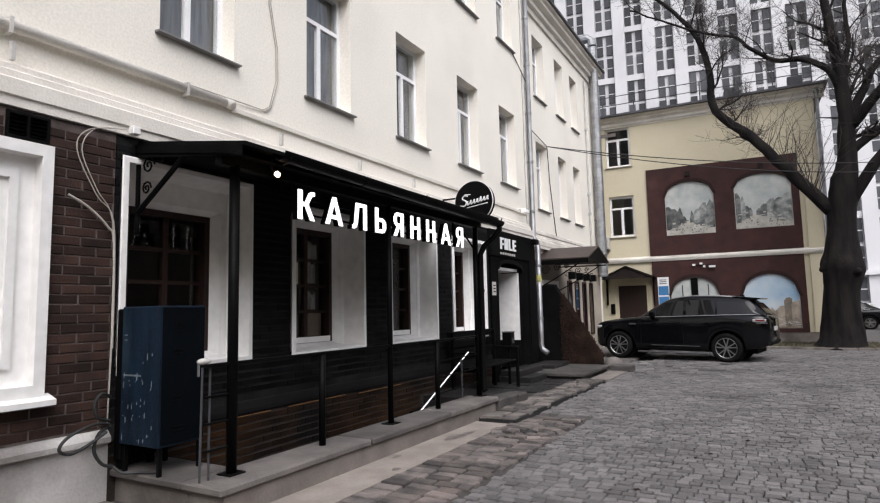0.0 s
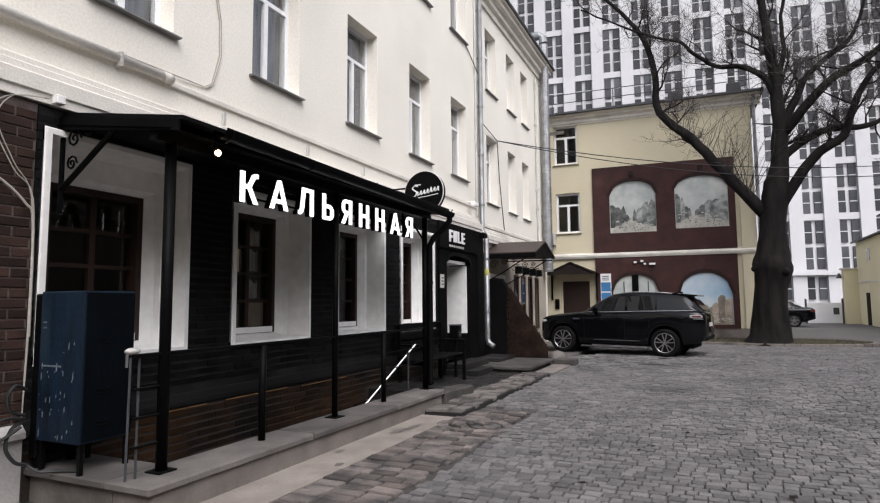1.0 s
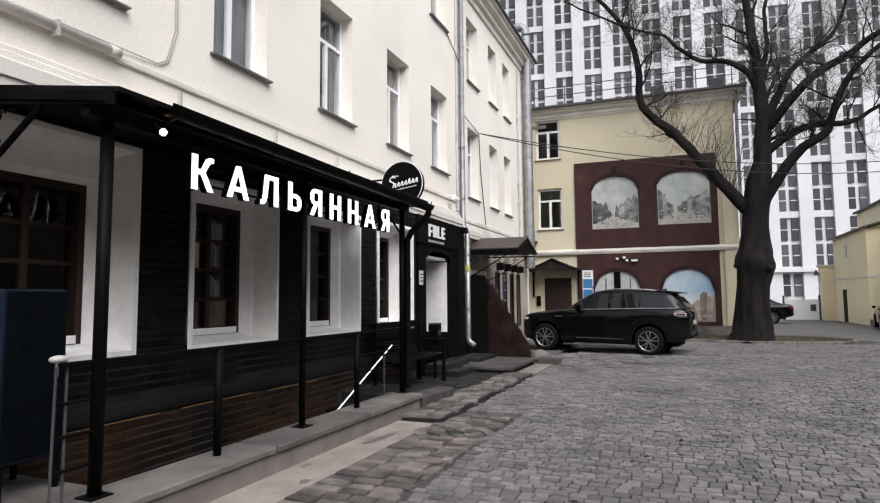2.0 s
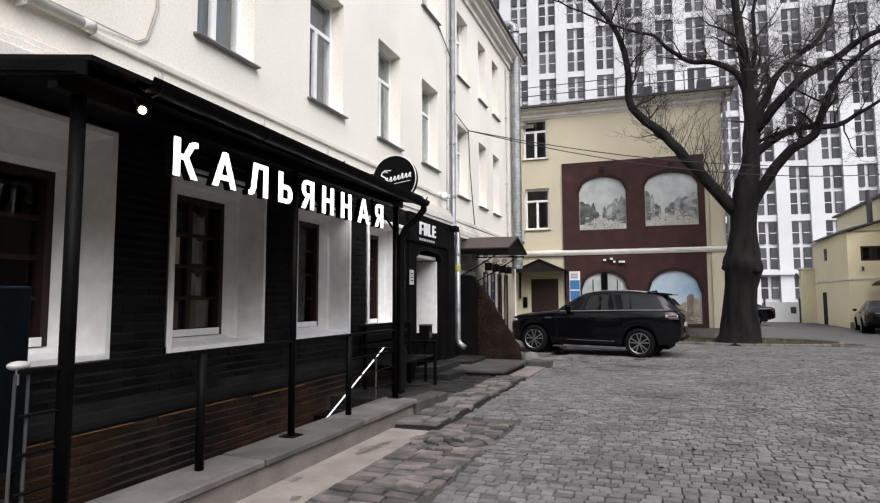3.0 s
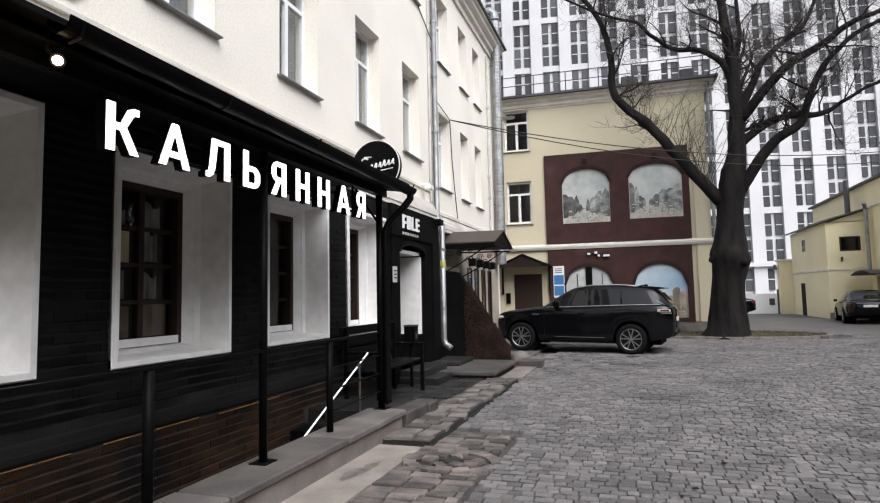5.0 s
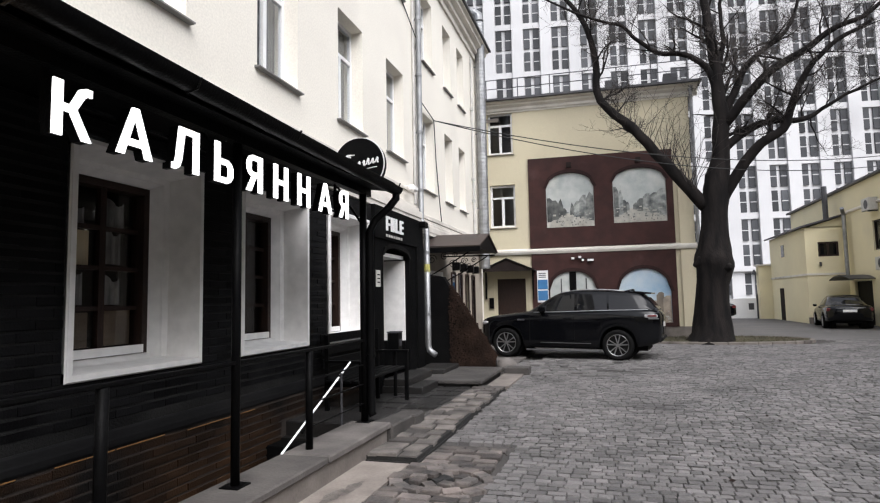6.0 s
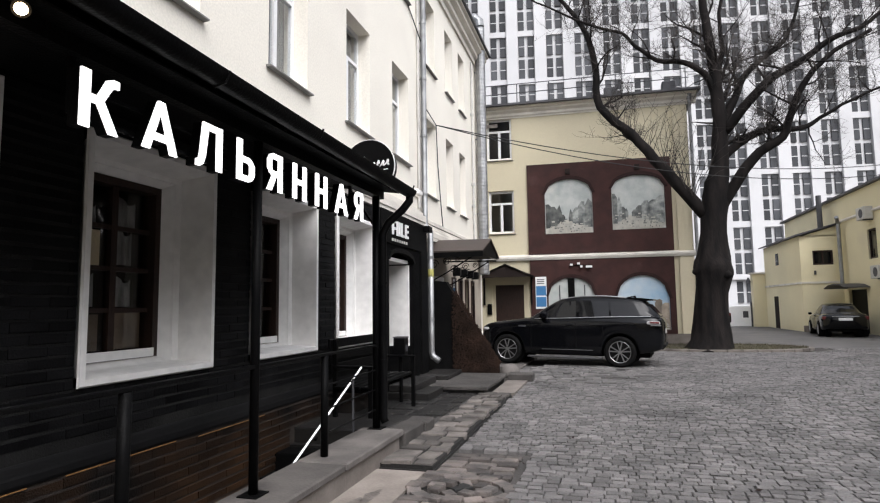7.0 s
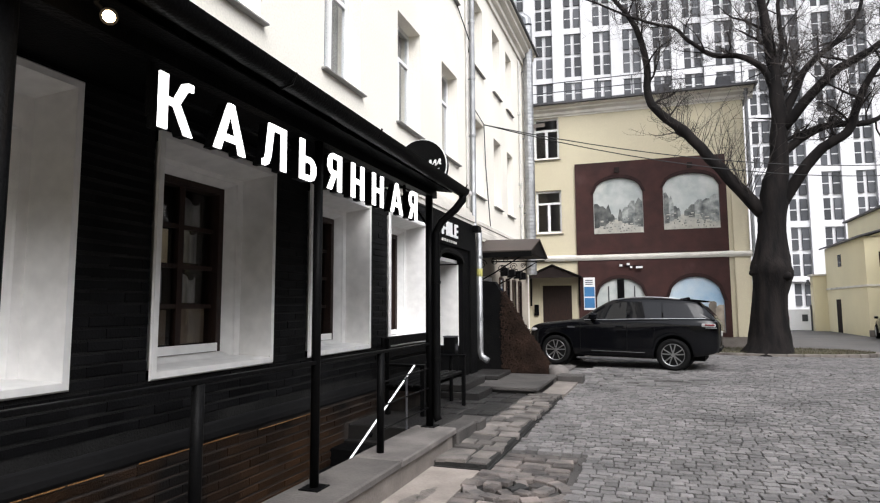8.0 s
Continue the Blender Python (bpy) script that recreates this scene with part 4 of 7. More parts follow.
part("wire", tube([(-4.965, 5.36, 9.9), (-4.965, 5.34, 5.1), (-4.965, 5.45, 4.6), (-4.965, 5.46, 4.2), (-4.965, 5.36, 3.85), (-4.965, 5.26, 3.78), (-4.93, 4.2, 3.74)], 0.007, 5), CABLE, c1)
part("wire", tube([(-4.965, 5.38, 9.9), (-4.965, 5.37, 5.1), (-4.965, 5.48, 4.6), (-4.965, 5.49, 4.2), (-4.965, 5.38, 3.84), (-4.965, 5.28, 3.77)], 0.006, 5), CABLE, c1)
c2 = thing("hanging_cable", "black cable sagging down the recessed wall", "cable")
part("wire", tube([(-4.97, 12.98, 7.4), (-4.90, 13.6, 6.9), (-5.30, 14.4, 6.2), (-5.40, 16.42, 6.05), (-5.40, 16.55, 5.0), (-5.40, 16.75, 4.2), (-5.40, 16.95, 3.5)], 0.012, 5), CABLE_BLACK, c2)
c3 = thing("overhead_cables", "black overhead cables sagging across the courtyard", "cable")
for k in range(2):
    p0, p1 = Vector((-5.40, 16.45, 6.05)), Vector((14.0, 30.0, 7.3 + 0.25 * k))
    pts = [p0.lerp(p1, t / 24) - Vector((0, 0, (1.3 - 0.2 * k) * 4 * (t / 24) * (1 - t / 24))) for t in range(25)]
    part("wire", tube(pts, 0.014, 5), CABLE_BLACK, c3)
wb = thing("wall_box", "small white junction box with loose cables over the canopy", "junction box")
part("box", bx(-4.76, -4.69, 3.53, 3.60, 3.02, 3.09, 0.006), WHITE_PAINT, wb)
for k in range(2):
    pts = [(-4.74, 3.50 - 0.02 * k, 3.05), (-4.76, 3.25 - 0.05 * k, 3.00 - 0.02 * k), (-4.765, 3.15 - 0.04 * k, 2.8), (-4.765, 3.28, 2.5 - 0.05 * k), (-4.765, 3.42 + 0.01 * k, 2.25), (-4.765, 3.44 + 0.012 * k, 1.5), (-4.765, 3.43, 0.6)]
    part("loose_wire", tube(eased(pts), 0.0045, 5), CABLE, wb)
part("thick_wire", tube(eased([(-4.765, 3.06, 2.42), (-4.765, 3.22, 2.34), (-4.765, 3.38, 2.2), (-4.765, 3.44, 2.05), (-4.765, 3.45, 1.2)]), 0.010, 6), CABLE, wb)
hose = thing("hose_coil", "black hose coiled against the white plinth", "hose")
bm = bmesh.new()
tube(eased([(-4.62, 3.36, 0.62), (-4.60, 3.22, 0.64), (-4.60, 3.04, 0.58), (-4.60, 2.98, 0.50), (-4.60, 3.06, 0.455), (-4.60, 3.20, 0.50), (-4.60, 3.33, 0.57)], 6), 0.012, 6, bm)
tube(eased([(-4.64, 3.38, 0.60), (-4.62, 3.28, 0.56), (-4.61, 3.24, 0.44), (-4.60, 3.30, 0.33), (-4.58, 3.37, 0.30)], 6), 0.013, 6, bm)
tube(eased([(-4.66, 3.39, 0.82), (-4.64, 3.30, 0.86), (-4.64, 3.25, 0.78), (-4.64, 3.28, 0.68), (-4.65, 3.38, 0.64)], 6), 0.013, 6, bm)
part("coil", bm, CABLE_BLACK, hose)
part("tail", tube(eased([(-4.58, 3.37, 0.30), (-4.52, 3.42, 0.245), (-4.44, 3.50, 0.238), (-4.30, 3.56, 0.236)]), 0.011, 6), CABLE_BLACK, hose)
cam2 = thing("security_camera", "small white camera on the wall over the shopfront", "camera")
part("arm", tube([(-4.98, 13.0, 3.70), (-4.80, 13.0, 3.70)], 0.02, 6), WHITE_PAINT, cam2)
part("body", bx(-4.86, -4.74, 12.86, 13.10, 3.58, 3.68, 0.02), WHITE_PAINT, cam2)
sp2 = thing("flood_lamp", "small black floodlight over the fascia", "lamp")
part("body", bx(-4.72, -4.6, 13.02, 13.24, 2.88, 3.0, 0.015), BLACK_METAL, sp2)
part("arm", bx(-4.86, -4.72, 13.10, 13.14, 2.94, 2.96), BLACK_METAL, sp2)

# ---- locker on the terrace end ----
lk = thing("metal_locker", "worn dark blue metal locker standing on the terrace end", "locker")
part("body", bx(-4.68, -4.19, 3.48, 3.90, 0.44, 1.535, 0.008), LOCKER, lk)
# Added thin panel: this side's shade is painted in as darker blue.
part("door", bx(-4.189, -4.1845, 3.50, 3.89, 0.46, 1.52, 0.002), LOCKER_SHADED, lk, "thin panel darkening the locker's shaded side")
for i, z in enumerate((0.55, 0.78, 1.15, 1.36)):
    part("louvre", bx(-4.184, -4.180, 3.60, 3.70, z, z + 0.012), BLACK_METAL, lk)
    part("louvre", bx(-4.184, -4.180, 3.60, 3.70, z + 0.03, z + 0.042), BLACK_METAL, lk)
part("handle", bx(-4.19, -4.175, 3.82, 3.84, 0.95, 1.08), ZINC, lk)
for a, b in ((-4.66, 3.50), (-4.66, 3.86), (-4.23, 3.50), (-4.23, 3.86)):
    part("leg", bx(a, a + 0.03, b, b + 0.03, 0.224, 0.44), BLACK_METAL, lk)
for k in range(34):
    xx, zz, hh = -4.66 + random.random() * 0.42, 0.45 + random.random() * 0.75, 0.006 + random.random() ** 2 * 0.06
    wd = 0.003 + random.random() * 0.007
    part("scratch", prism([(xx, zz), (xx + wd, zz + hh * 0.2), (xx + wd * 0.8, zz + hh), (xx - wd * 0.3, zz + hh * 0.6)], (3.477, 3.4795), lambda u, w, d: (u, d, w)), SCRATCH, lk)
for zz, w in ((1.30, 0.035), (1.26, 0.035), (0.98, 0.22)):
    part("scratch", bx(-4.64, -4.64 + w, 3.477, 3.4795, zz, zz + 0.012), SCRATCH, lk)
# Black filler added to make the gap behind the locker dark.
bk = thing("dark_gap_filler", "tall narrow black filler for the dark gap beside the locker", "box")
part("body", bx(-4.785, -4.70, 3.50, 3.86, 0.30, 1.52, 0.01), BLACK_METAL, bk)
for yy in (3.52, 3.78):
    part("foot", bx(-4.77, -4.71, yy, yy + 0.04, 0.224, 0.30), BLACK_METAL, bk)
cap = thing("cap_on_rail", "small pale cloth cap lying on the rail end", "cap")
bm = bmesh.new()
bmesh.ops.create_icosphere(bm, subdivisions=2, radius=0.06, matrix=Matrix.Translation((-3.79, 3.57, 1.105)) @ Matrix.Diagonal((0.7, 1.0, 0.42, 1)))
part("cloth", bm, GREY_PIPE, cap, "", True)

# ---- bench and bin ----
bench = thing("bench", "black slatted garden bench against the black wall", "bench")
for i in range(4):
    part("seat_slat", bx(-4.62 + 0.115 * i, -4.53 + 0.115 * i, 9.0, 10.75, 0.50, 0.53, 0.006), BLACK_METAL, bench)
for i in range(3):
    part("back_slat", bx(-4.70 + 0.01 * i, -4.675 + 0.01 * i, 9.0, 10.75, 0.98 - 0.15 * i, 1.09 - 0.15 * i, 0.006), BLACK_METAL, bench)
for y in (9.05, 10.66):
    for x in (-4.66, -4.2):
        part("leg", bx(x, x + 0.05, y, y + 0.05, 0.03, 0.74 if x > -4.5 else 1.08), BLACK_METAL, bench)
    part("armrest", bx(-4.68, -4.14, y - 0.01, y + 0.06, 0.74, 0.77, 0.006), BLACK_METAL, bench)
    part("seat_rail", bx(-4.61, -4.2, y + 0.01, y + 0.04, 0.45, 0.50), BLACK_METAL, bench)
ash = thing("litter_bin", "small dark square litter bin on a post by the doorway", "bin")
part("post", tube([(-4.48, 11.02, 0.04), (-4.48, 11.02, 0.74)], 0.028, 10), BLACK_METAL, ash)
part("box", bx(-4.57, -4.39, 10.93, 11.11, 0.72, 1.00, 0.008), BLACK_METAL, ash)
part("rim", wall(-4.575, -4.385, 10.925, 11.115, 0.02, [(-4.555, -4.405, 10.945, 11.095)], lambda u, w, d: (u, w, 1.02 - d)), ROOF_METAL, ash, "grey metal rim")
part("label_plate", bx(-4.388, -4.385, 10.97, 11.07, 0.80, 0.90), ROOF_METAL, ash)

# ---- wing wall with dry creeper ----
wg = thing("wing_wall", "dark brown sloping wing wall grown over with dry creeper", "wall")
end = on_end(14.16)
part("wall_body", prism([(-5.40, 0.02), (-3.55, 0.02), (-3.55, 0.30), (-4.60, 1.98), (-5.40, 2.02)], (0, 0.22), end), BLACK_PAINT, wg)
bm = bmesh.new()
for k in range(11000):
    u = -4.46 + random.random() ** 0.85 * 0.91
    top = 0.30 + min(1.0, (-3.55 - u) / 1.05) * 1.68
    w = 0.05 + random.random() * max(0.05, top - 0.02)
    d = -0.005 - random.random() * 0.05 if random.random() < 0.8 else random.random() * 0.2
    if d > 0:
        w = top + random.random() * 0.05
    c = Vector((u + random.gauss(0, 0.02), 14.16 + d, w))
    a = random.random() * 6.28
    s = 0.008 + random.random() * 0.014
    e1 = Vector((math.cos(a), random.gauss(0, 0.10), math.sin(a))).normalized() * s
    e2 = Vector((-math.sin(a), random.gauss(0, 0.10), math.cos(a))).normalized() * s * (0.4 + random.random() * 0.6)
    bm.faces.new([bm.verts.new(p) for p in (c - e1, c + e2, c + e1, c - e2)])
tagged(part("creeper", bm, CREEPER, wg, "dense dry brown creeper"), kind="stuff")
st = thing("round_stone", "pale rounded stone at the foot of the wing wall", "stone")
bm = bmesh.new()
bmesh.ops.create_icosphere(bm, subdivisions=3, radius=0.2, matrix=Matrix.Translation((-3.40, 14.62, 0.12)) @ Matrix.Diagonal((1, 0.9, 0.8, 1)))
for v in bm.verts:
    v.co += Vector((1, 1, 1)) * 0.03 * noise.noise(v.co * 5)
part("boulder", bm, SLAB, st, "", True)

# ---- porch roof on the recessed wall ----
pr = thing("porch_canopy", "small gabled metal porch roof on scrolled iron brackets", "canopy")
bm = bmesh.new()
for y0, z0, y1, z1 in ((15.1, 2.72, 16.15, 3.08), (16.15, 3.08, 17.2, 2.72)):
    v = [bm.verts.new(p) for p in ((-5.42, y0, z0), (-4.0, y0, z0 - 0.02), (-4.0, y1, z1 - 0.02), (-5.42, y1, z1), (-5.42, y0, z0 - 0.04), (-4.0, y0, z0 - 0.06), (-4.0, y1, z1 - 0.06), (-5.42, y1, z1 - 0.04))]
    for q in ((0, 1, 2, 3), (4, 5, 6, 7), (0, 1, 5, 4), (1, 2, 6, 5), (2, 3, 7, 6), (3, 0, 4, 7)):
        bm.faces.new([v[i] for i in q])
part("roof_sheet", bm, mat("brown_roof_sheet", (0.032, 0.024, 0.021), (0.045, 0.030, 0.024), 2, 0.5, 0.2), pr)
part("eave_fascia", bx(-5.42, -4.0, 15.1, 15.13, 2.56, 2.68), BLACK_METAL, pr)
part("gable", prism([(15.15, 2.64), (17.15, 2.64), (16.15, 2.98)], (0, 0.03), lambda u, w, d: (-4.03 - d, u, w)), BLACK_METAL, pr)
for y in (15.2, 17.05):
    part("bracket_bar", tube([(-5.42, y, 2.62), (-4.05, y, 2.60)], 0.02, 6), BLACK_METAL, pr)
    part("bracket_strut", tube([(-5.40, y, 1.95), (-4.9, y, 2.2), (-4.25, y, 2.58)], 0.016, 6), BLACK_METAL, pr)
    for cx, cz, r in ((-5.15, 2.42, 0.12), (-4.85, 2.48, 0.10), (-4.6, 2.5, 0.07)):
        part("scroll", tube([(cx + r * (1 - t / 18) * math.cos(t * 0.7), y, cz + r * (1 - t / 18) * math.sin(t * 0.7)) for t in range(16)], 0.010, 5), BLACK_METAL, pr)
for k, y in enumerate((17.9, 18.7, 19.5, 20.2)):
    ln = thing("wall_lantern", "black wall lantern box on the pale wall", "lantern", "lanterns on the recessed wall")
    part("hood", bx(-5.42, -5.2, y, y + 0.2, 2.30, 2.52, 0.02), BLACK_METAL, ln)
    part("stem", tube([(-5.42, y + 0.1, 2.56), (-5.3, y + 0.1, 2.58), (-5.3, y + 0.1, 2.5)], 0.012, 5), BLACK_METAL, ln)
for k, y in enumerate((17.75, 18.5, 19.3, 20.1)):
    pn = thing("wall_panel", "tall narrow dark glazed panel with a brown frame", "panel", "panels on the recessed wall")
    part("panel_frame", wall(y, y + 0.42, 0.55, 2.25, 0.04, [(y + 0.05, y + 0.37, 0.6, 2.2)], on_left(XB + 0.05)), DARK_WOOD, pn)
    part("panel_pane", slab(y + 0.05, y + 0.37, 0.6, 2.2, -0.035, -0.022, back), CAR_GLASS, pn)
dr = thing("door_2", "dark wooden door under the porch roof", "door", kind="structure")
part("leaf", slab(15.6, 16.7, 0.02, 2.1, -0.05, -0.021, back), DARK_WOOD, dr)
part("door_frame", wall(15.5, 16.8, 0.02, 2.2, 0.05, [(15.6, 16.7, 0.0, 2.1)], on_left(XB + 0.072)), WHITE_PAINT, dr)
ac = thing("air_conditioner", "grey air conditioner unit hung on the wall", "air conditioner")
part("casing", bx(-6.0, -5.62, 23.98, 24.30, 3.72, 4.22, 0.015), AC_WHITE, ac)
for i in range(7):
    part("fin", bx(-5.97, -5.65, 23.974, 23.98, 3.78 + i * 0.055, 3.80 + i * 0.055), ROOF_METAL, ac)
part("bracket", bx(-6.0, -5.62, 24.0, 24.34, 3.68, 3.715), ROOF_METAL, ac)


# ---- yellow house at the end of the court ----
YE = 24.73
TURN = radians(3.0)
ye = lambda u, w, d: (1.6 + (u - 1.6) * math.cos(TURN) - d * math.sin(TURN), YE + (u - 1.6) * math.sin(TURN) + d * math.cos(TURN), w)
yh = thing("yellow_house", "yellow stucco house with a maroon brick panel and arched murals", "house")
wins = [(-5.63, -4.68, 7.03, 8.64), (-5.60, -4.64, 4.20, 5.83)]
doorhole = (-5.53, -4.26, 0.0, 2.32)
part("wall", wall(-9.0, 1.60, -0.05, 9.0, 0.4, [*wins, doorhole], ye), YELLOW, yh, "yellow stucco wall")
part("side_wall", bx(1.2, 1.60, YE + 0.4, 36.0, -0.05, 9.0), YELLOW, yh)
part("rear_wall", bx(-9.0, 1.2, 35.6, 36.0, -0.05, 9.0), YELLOW, yh)
part("far_side_wall", bx(-9.0, -8.6, YE + 0.4, 35.6, -0.05, 9.0), YELLOW, yh)
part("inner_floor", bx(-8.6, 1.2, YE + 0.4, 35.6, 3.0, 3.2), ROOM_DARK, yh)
part("base_course", slab(-9.0, 1.63, -0.03, 0.42, -0.05, 0.0, ye), CONCRETE, yh)
part("cornice", moulding([(0, 8.62), (-0.04, 8.62), (-0.04, 8.66), (-0.10, 8.70), (-0.10, 8.79), (-0.22, 8.86), (-0.22, 8.92), (-0.36, 8.96), (-0.36, 9.0), (0, 9.0)], -9.0, 1.95, ye), CREAM_TRIM, yh, "pale stepped cornice")
part("roof", moulding([(-0.48, 9.0), (-0.48, 9.08), (5.5, 10.0), (11.4, 9.08), (11.4, 9.0)], -9.2, 2.05, ye), ROOF_METAL, yh, "dark metal roof")
part("string_course", moulding([(0, 3.14), (-0.10, 3.14), (-0.14, 3.22), (-0.14, 3.28), (-0.04, 3.34), (0, 3.36)], -6.2, 1.70, ye), CREAM_TRIM, yh, "pale string course")
part("pilaster", slab(1.12, 1.62, 0.42, 8.58, -0.06, 0.0, ye), YELLOW, yh)
part("downpipe", tube([(1.72, YE - 0.12, 8.8), (1.72, YE - 0.12, 0.5)], 0.06, 8), ZINC, yh)
part("hopper", tube([(1.72, YE - 0.12, 8.75), (1.72, YE - 0.12, 8.95)], [0.07, 0.14], 8), ZINC, yh)
part("patched_plaster", slab(-6.0, -5.2, 8.30, 8.44, -0.012, 0.0, ye), CONCRETE, yh, "bare patch of fallen plaster")
lowp = [(-3.46, -1.80, 0.55, 1.80, 2.47), (-1.06, 0.74, 0.55, 1.66, 2.49)]
highp = [(-3.49, -1.77, 4.10, 5.58, 6.13), (-1.09, 0.74, 4.16, 5.68, 6.14)]
part("brick_panel_low", arched_panel(-4.10, 0.95, 0.42, 3.14, lowp, (-0.07, 0.0), ye), MAROON, yh, "maroon brick cladding")
part("brick_panel_high", arched_panel(-4.13, 0.97, 3.36, 6.74, highp, (-0.07, 0.0), ye), MAROON, yh, "maroon brick cladding")
for ua, ub, base, spring, crown in (*lowp, *highp):
    outer = arch(ua - 0.10, ub + 0.10, spring, crown + 0.12)
    part("arch_ring", prism([*outer, *arch(ua, ub, spring, crown)[::-1]], (-0.10, -0.07), ye), MAROON_SHADOW, yh, "raised brick arch ring, darkened for the recess shadow")
for ua, ub, base, spring, crown in highp:
    part("keystone", slab((ua + ub) / 2 - 0.09, (ua + ub) / 2 + 0.09, crown + 0.18, crown + 0.38, -0.12, -0.07, ye), BROWN_WALL, yh)


def mural(ua, ub, base, spring, crown, sky, house, seed, label):
    """A painted panel in an arch: sky, a street of plain house shapes, ground."""
    mu = thing("mural", label, "mural", "murals in the arches")
    outline = [(ua, base), (ub, base), *arch(ua, ub, spring, crown)[::-1]]
    part("painted_sky", prism(outline, (-0.012, -0.002), ye), sky, mu)
    rnd = random.Random(seed)
    part("painted_ground", slab(ua + 0.01, ub - 0.01, base, base + (spring - base) * 0.34, -0.016, -0.012, ye), MURAL_GROUND if house is MURAL_GREY else MURAL_SAND, mu)
    H, W = spring - base, ub - ua
    vx = ua + W * (0.46 if seed % 2 else 0.34)
    vw = base + H * 0.36
    for side, edge in ((-1, ua + 0.02), (1, ub - 0.02)):
        span = abs(edge - vx) - 0.06
        n = 4 if span < W / 2 else 5
        for i in range(n):
            u0, u1 = (edge - side * span * (1 - ((n - k) / n) ** 1.3) for k in (i, i + 1))
            k0, k1 = ((n - k) / n for k in (i, i + 1))
            top = (0.30 + 0.22 * rnd.random()) * H
            t0, t1 = min(vw + top * k0 + 0.06, spring - 0.01), min(vw + top * k1 + 0.08, spring - 0.01)
            foot = base + H * (0.34 - 0.20 * k0)
            poly = [(u0, foot), (u1, foot + 0.02), (u1, t1), ((u0 + u1) / 2, min(max(t0, t1) + (0.16 if rnd.random() < 0.3 else 0.005), spring)), (u0, t0)]
            part("painted_house", prism(poly, (-0.020 - 0.0006 * i, -0.0165), ye), house, mu)
    if house is MURAL_SAND:
        for i, (p, q, h) in enumerate(((0.60, 0.74, 0.72), (0.72, 0.86, 0.98), (0.84, 0.99, 0.86))):
            u0, u1 = ua + W * p, ua + W * q
            top = base + H * h
            poly = [(u0, base + 0.06), (u1, base + 0.06), (u1, top - 0.05), (u0 + (u1 - u0) * 0.7, top), (u0 + (u1 - u0) * 0.3, top - 0.02), (u0, top - 0.12)]
            part("painted_tower", prism(poly, (-0.0225 - 0.0006 * i, -0.0215), ye), house, mu)
    bm = bmesh.new()
    for i in range(54):
        u, w = ua + 0.06 + rnd.random() * (ub - ua - 0.16), base + 0.04 + rnd.random() * (spring - base) * 0.34
        slab(u, u + 0.015 + 0.05 * rnd.random(), w, w + 0.015 + 0.05 * rnd.random(), -0.0275 - 0.0003 * i, -0.026, ye, bm)
    tagged(part("painted_detail", bm, house, mu), kind="stuff")
    bm = bmesh.new()
    for i in range(40):
        u, w = ua + 0.05 + rnd.random() * (ub - ua - 0.2), base + 0.03 + rnd.random() ** 1.5 * (spring - base) * 0.36
        slab(u, u + 0.03 + 0.11 * rnd.random(), w, w + 0.012 + 0.035 * rnd.random(), -0.046 - 0.0003 * i, -0.044, ye, bm)
    tagged(part("painted_light", bm, MURAL_GROUND, mu), kind="stuff")
    return mu


mural(*highp[0], MURAL_SKY, MURAL_GREY, 3, "faded grey mural of an old street in an arch")
mural(*highp[1], MURAL_SKY, MURAL_GREY, 6, "faded grey mural of an old square in an arch")
mural(*lowp[1], MURAL_BLUE, MURAL_SAND, 8, "mural of blue sky and sand coloured towers in an arch")
aw = thing("arched_window", "arched white window with a dark central post", "window")
ua, ub, base, spring, crown = lowp[0]
part("panel", prism([(ua, base), (ub, base), *arch(ua, ub, spring, crown)[::-1]], (-0.012, -0.002), ye), MURAL_SKY, aw, "pale frosted panel")
part("post", slab(-2.75, -2.51, base, 2.44, -0.05, -0.012, ye), BLACK_METAL, aw)
for u in (-3.05, -2.16):
    part("glazing_bar", slab(u - 0.02, u + 0.02, base, 2.2, -0.035, -0.012, ye), ROOF_METAL, aw)
for k, (a, b, c, d) in enumerate(wins):
    window_in("window_%d" % (61 + k), a, b, c, d, 0.12, ye, "tee", "white plastic window with two lights and a transom", bar=0.08, rail=0.70, curtain=False)
d3 = thing("door_3", "dark brown double door under a small gable", "door", kind="structure")
part("leaf", slab(-5.42, -4.36, 0.02, 2.25, 0.10, 0.16, ye), DARK_WOOD, d3)
part("door_frame", wall(-5.53, -4.26, 0.0, 2.32, 0.12, [(-5.42, -4.36, 0.0, 2.25)], lambda u, w, d: ye(u, w, d + 0.05)), YELLOW, d3)
gb = thing("door_canopy", "small black gabled canopy over the door", "canopy")
for s in (-1, 1):
    part("roof_sheet", prism([(-4.95, 2.98), (-4.95, 2.94), (-4.95 + s * 1.0, 2.50), (-4.95 + s * 1.0, 2.54)], (-0.95, 0.0), ye), BLACK_METAL, gb)
    part("side_post", slab(-4.95 + s * 0.88 - 0.03, -4.95 + s * 0.88 + 0.03, 1.5, 2.52, -0.12, 0.0, ye), BLACK_METAL, gb)
part("gable_front", prism([(-5.9, 2.50), (-4.0, 2.50), (-4.95, 2.93)], (-0.90, -0.86), ye), BROWN_WALL, gb)
sg = thing("notice_board", "white and blue notice board beside the door", "sign")
part("board", slab(-3.92, -3.52, 1.35, 2.52, -0.10, -0.07, ye), SIGN_WHITE, sg)
part("blue_field", slab(-3.90, -3.54, 1.83, 2.18, -0.106, -0.10, ye), SIGN_BLUE, sg)
part("blue_field", slab(-3.90, -3.54, 1.42, 1.78, -0.106, -0.10, ye), SIGN_BLUE, sg)
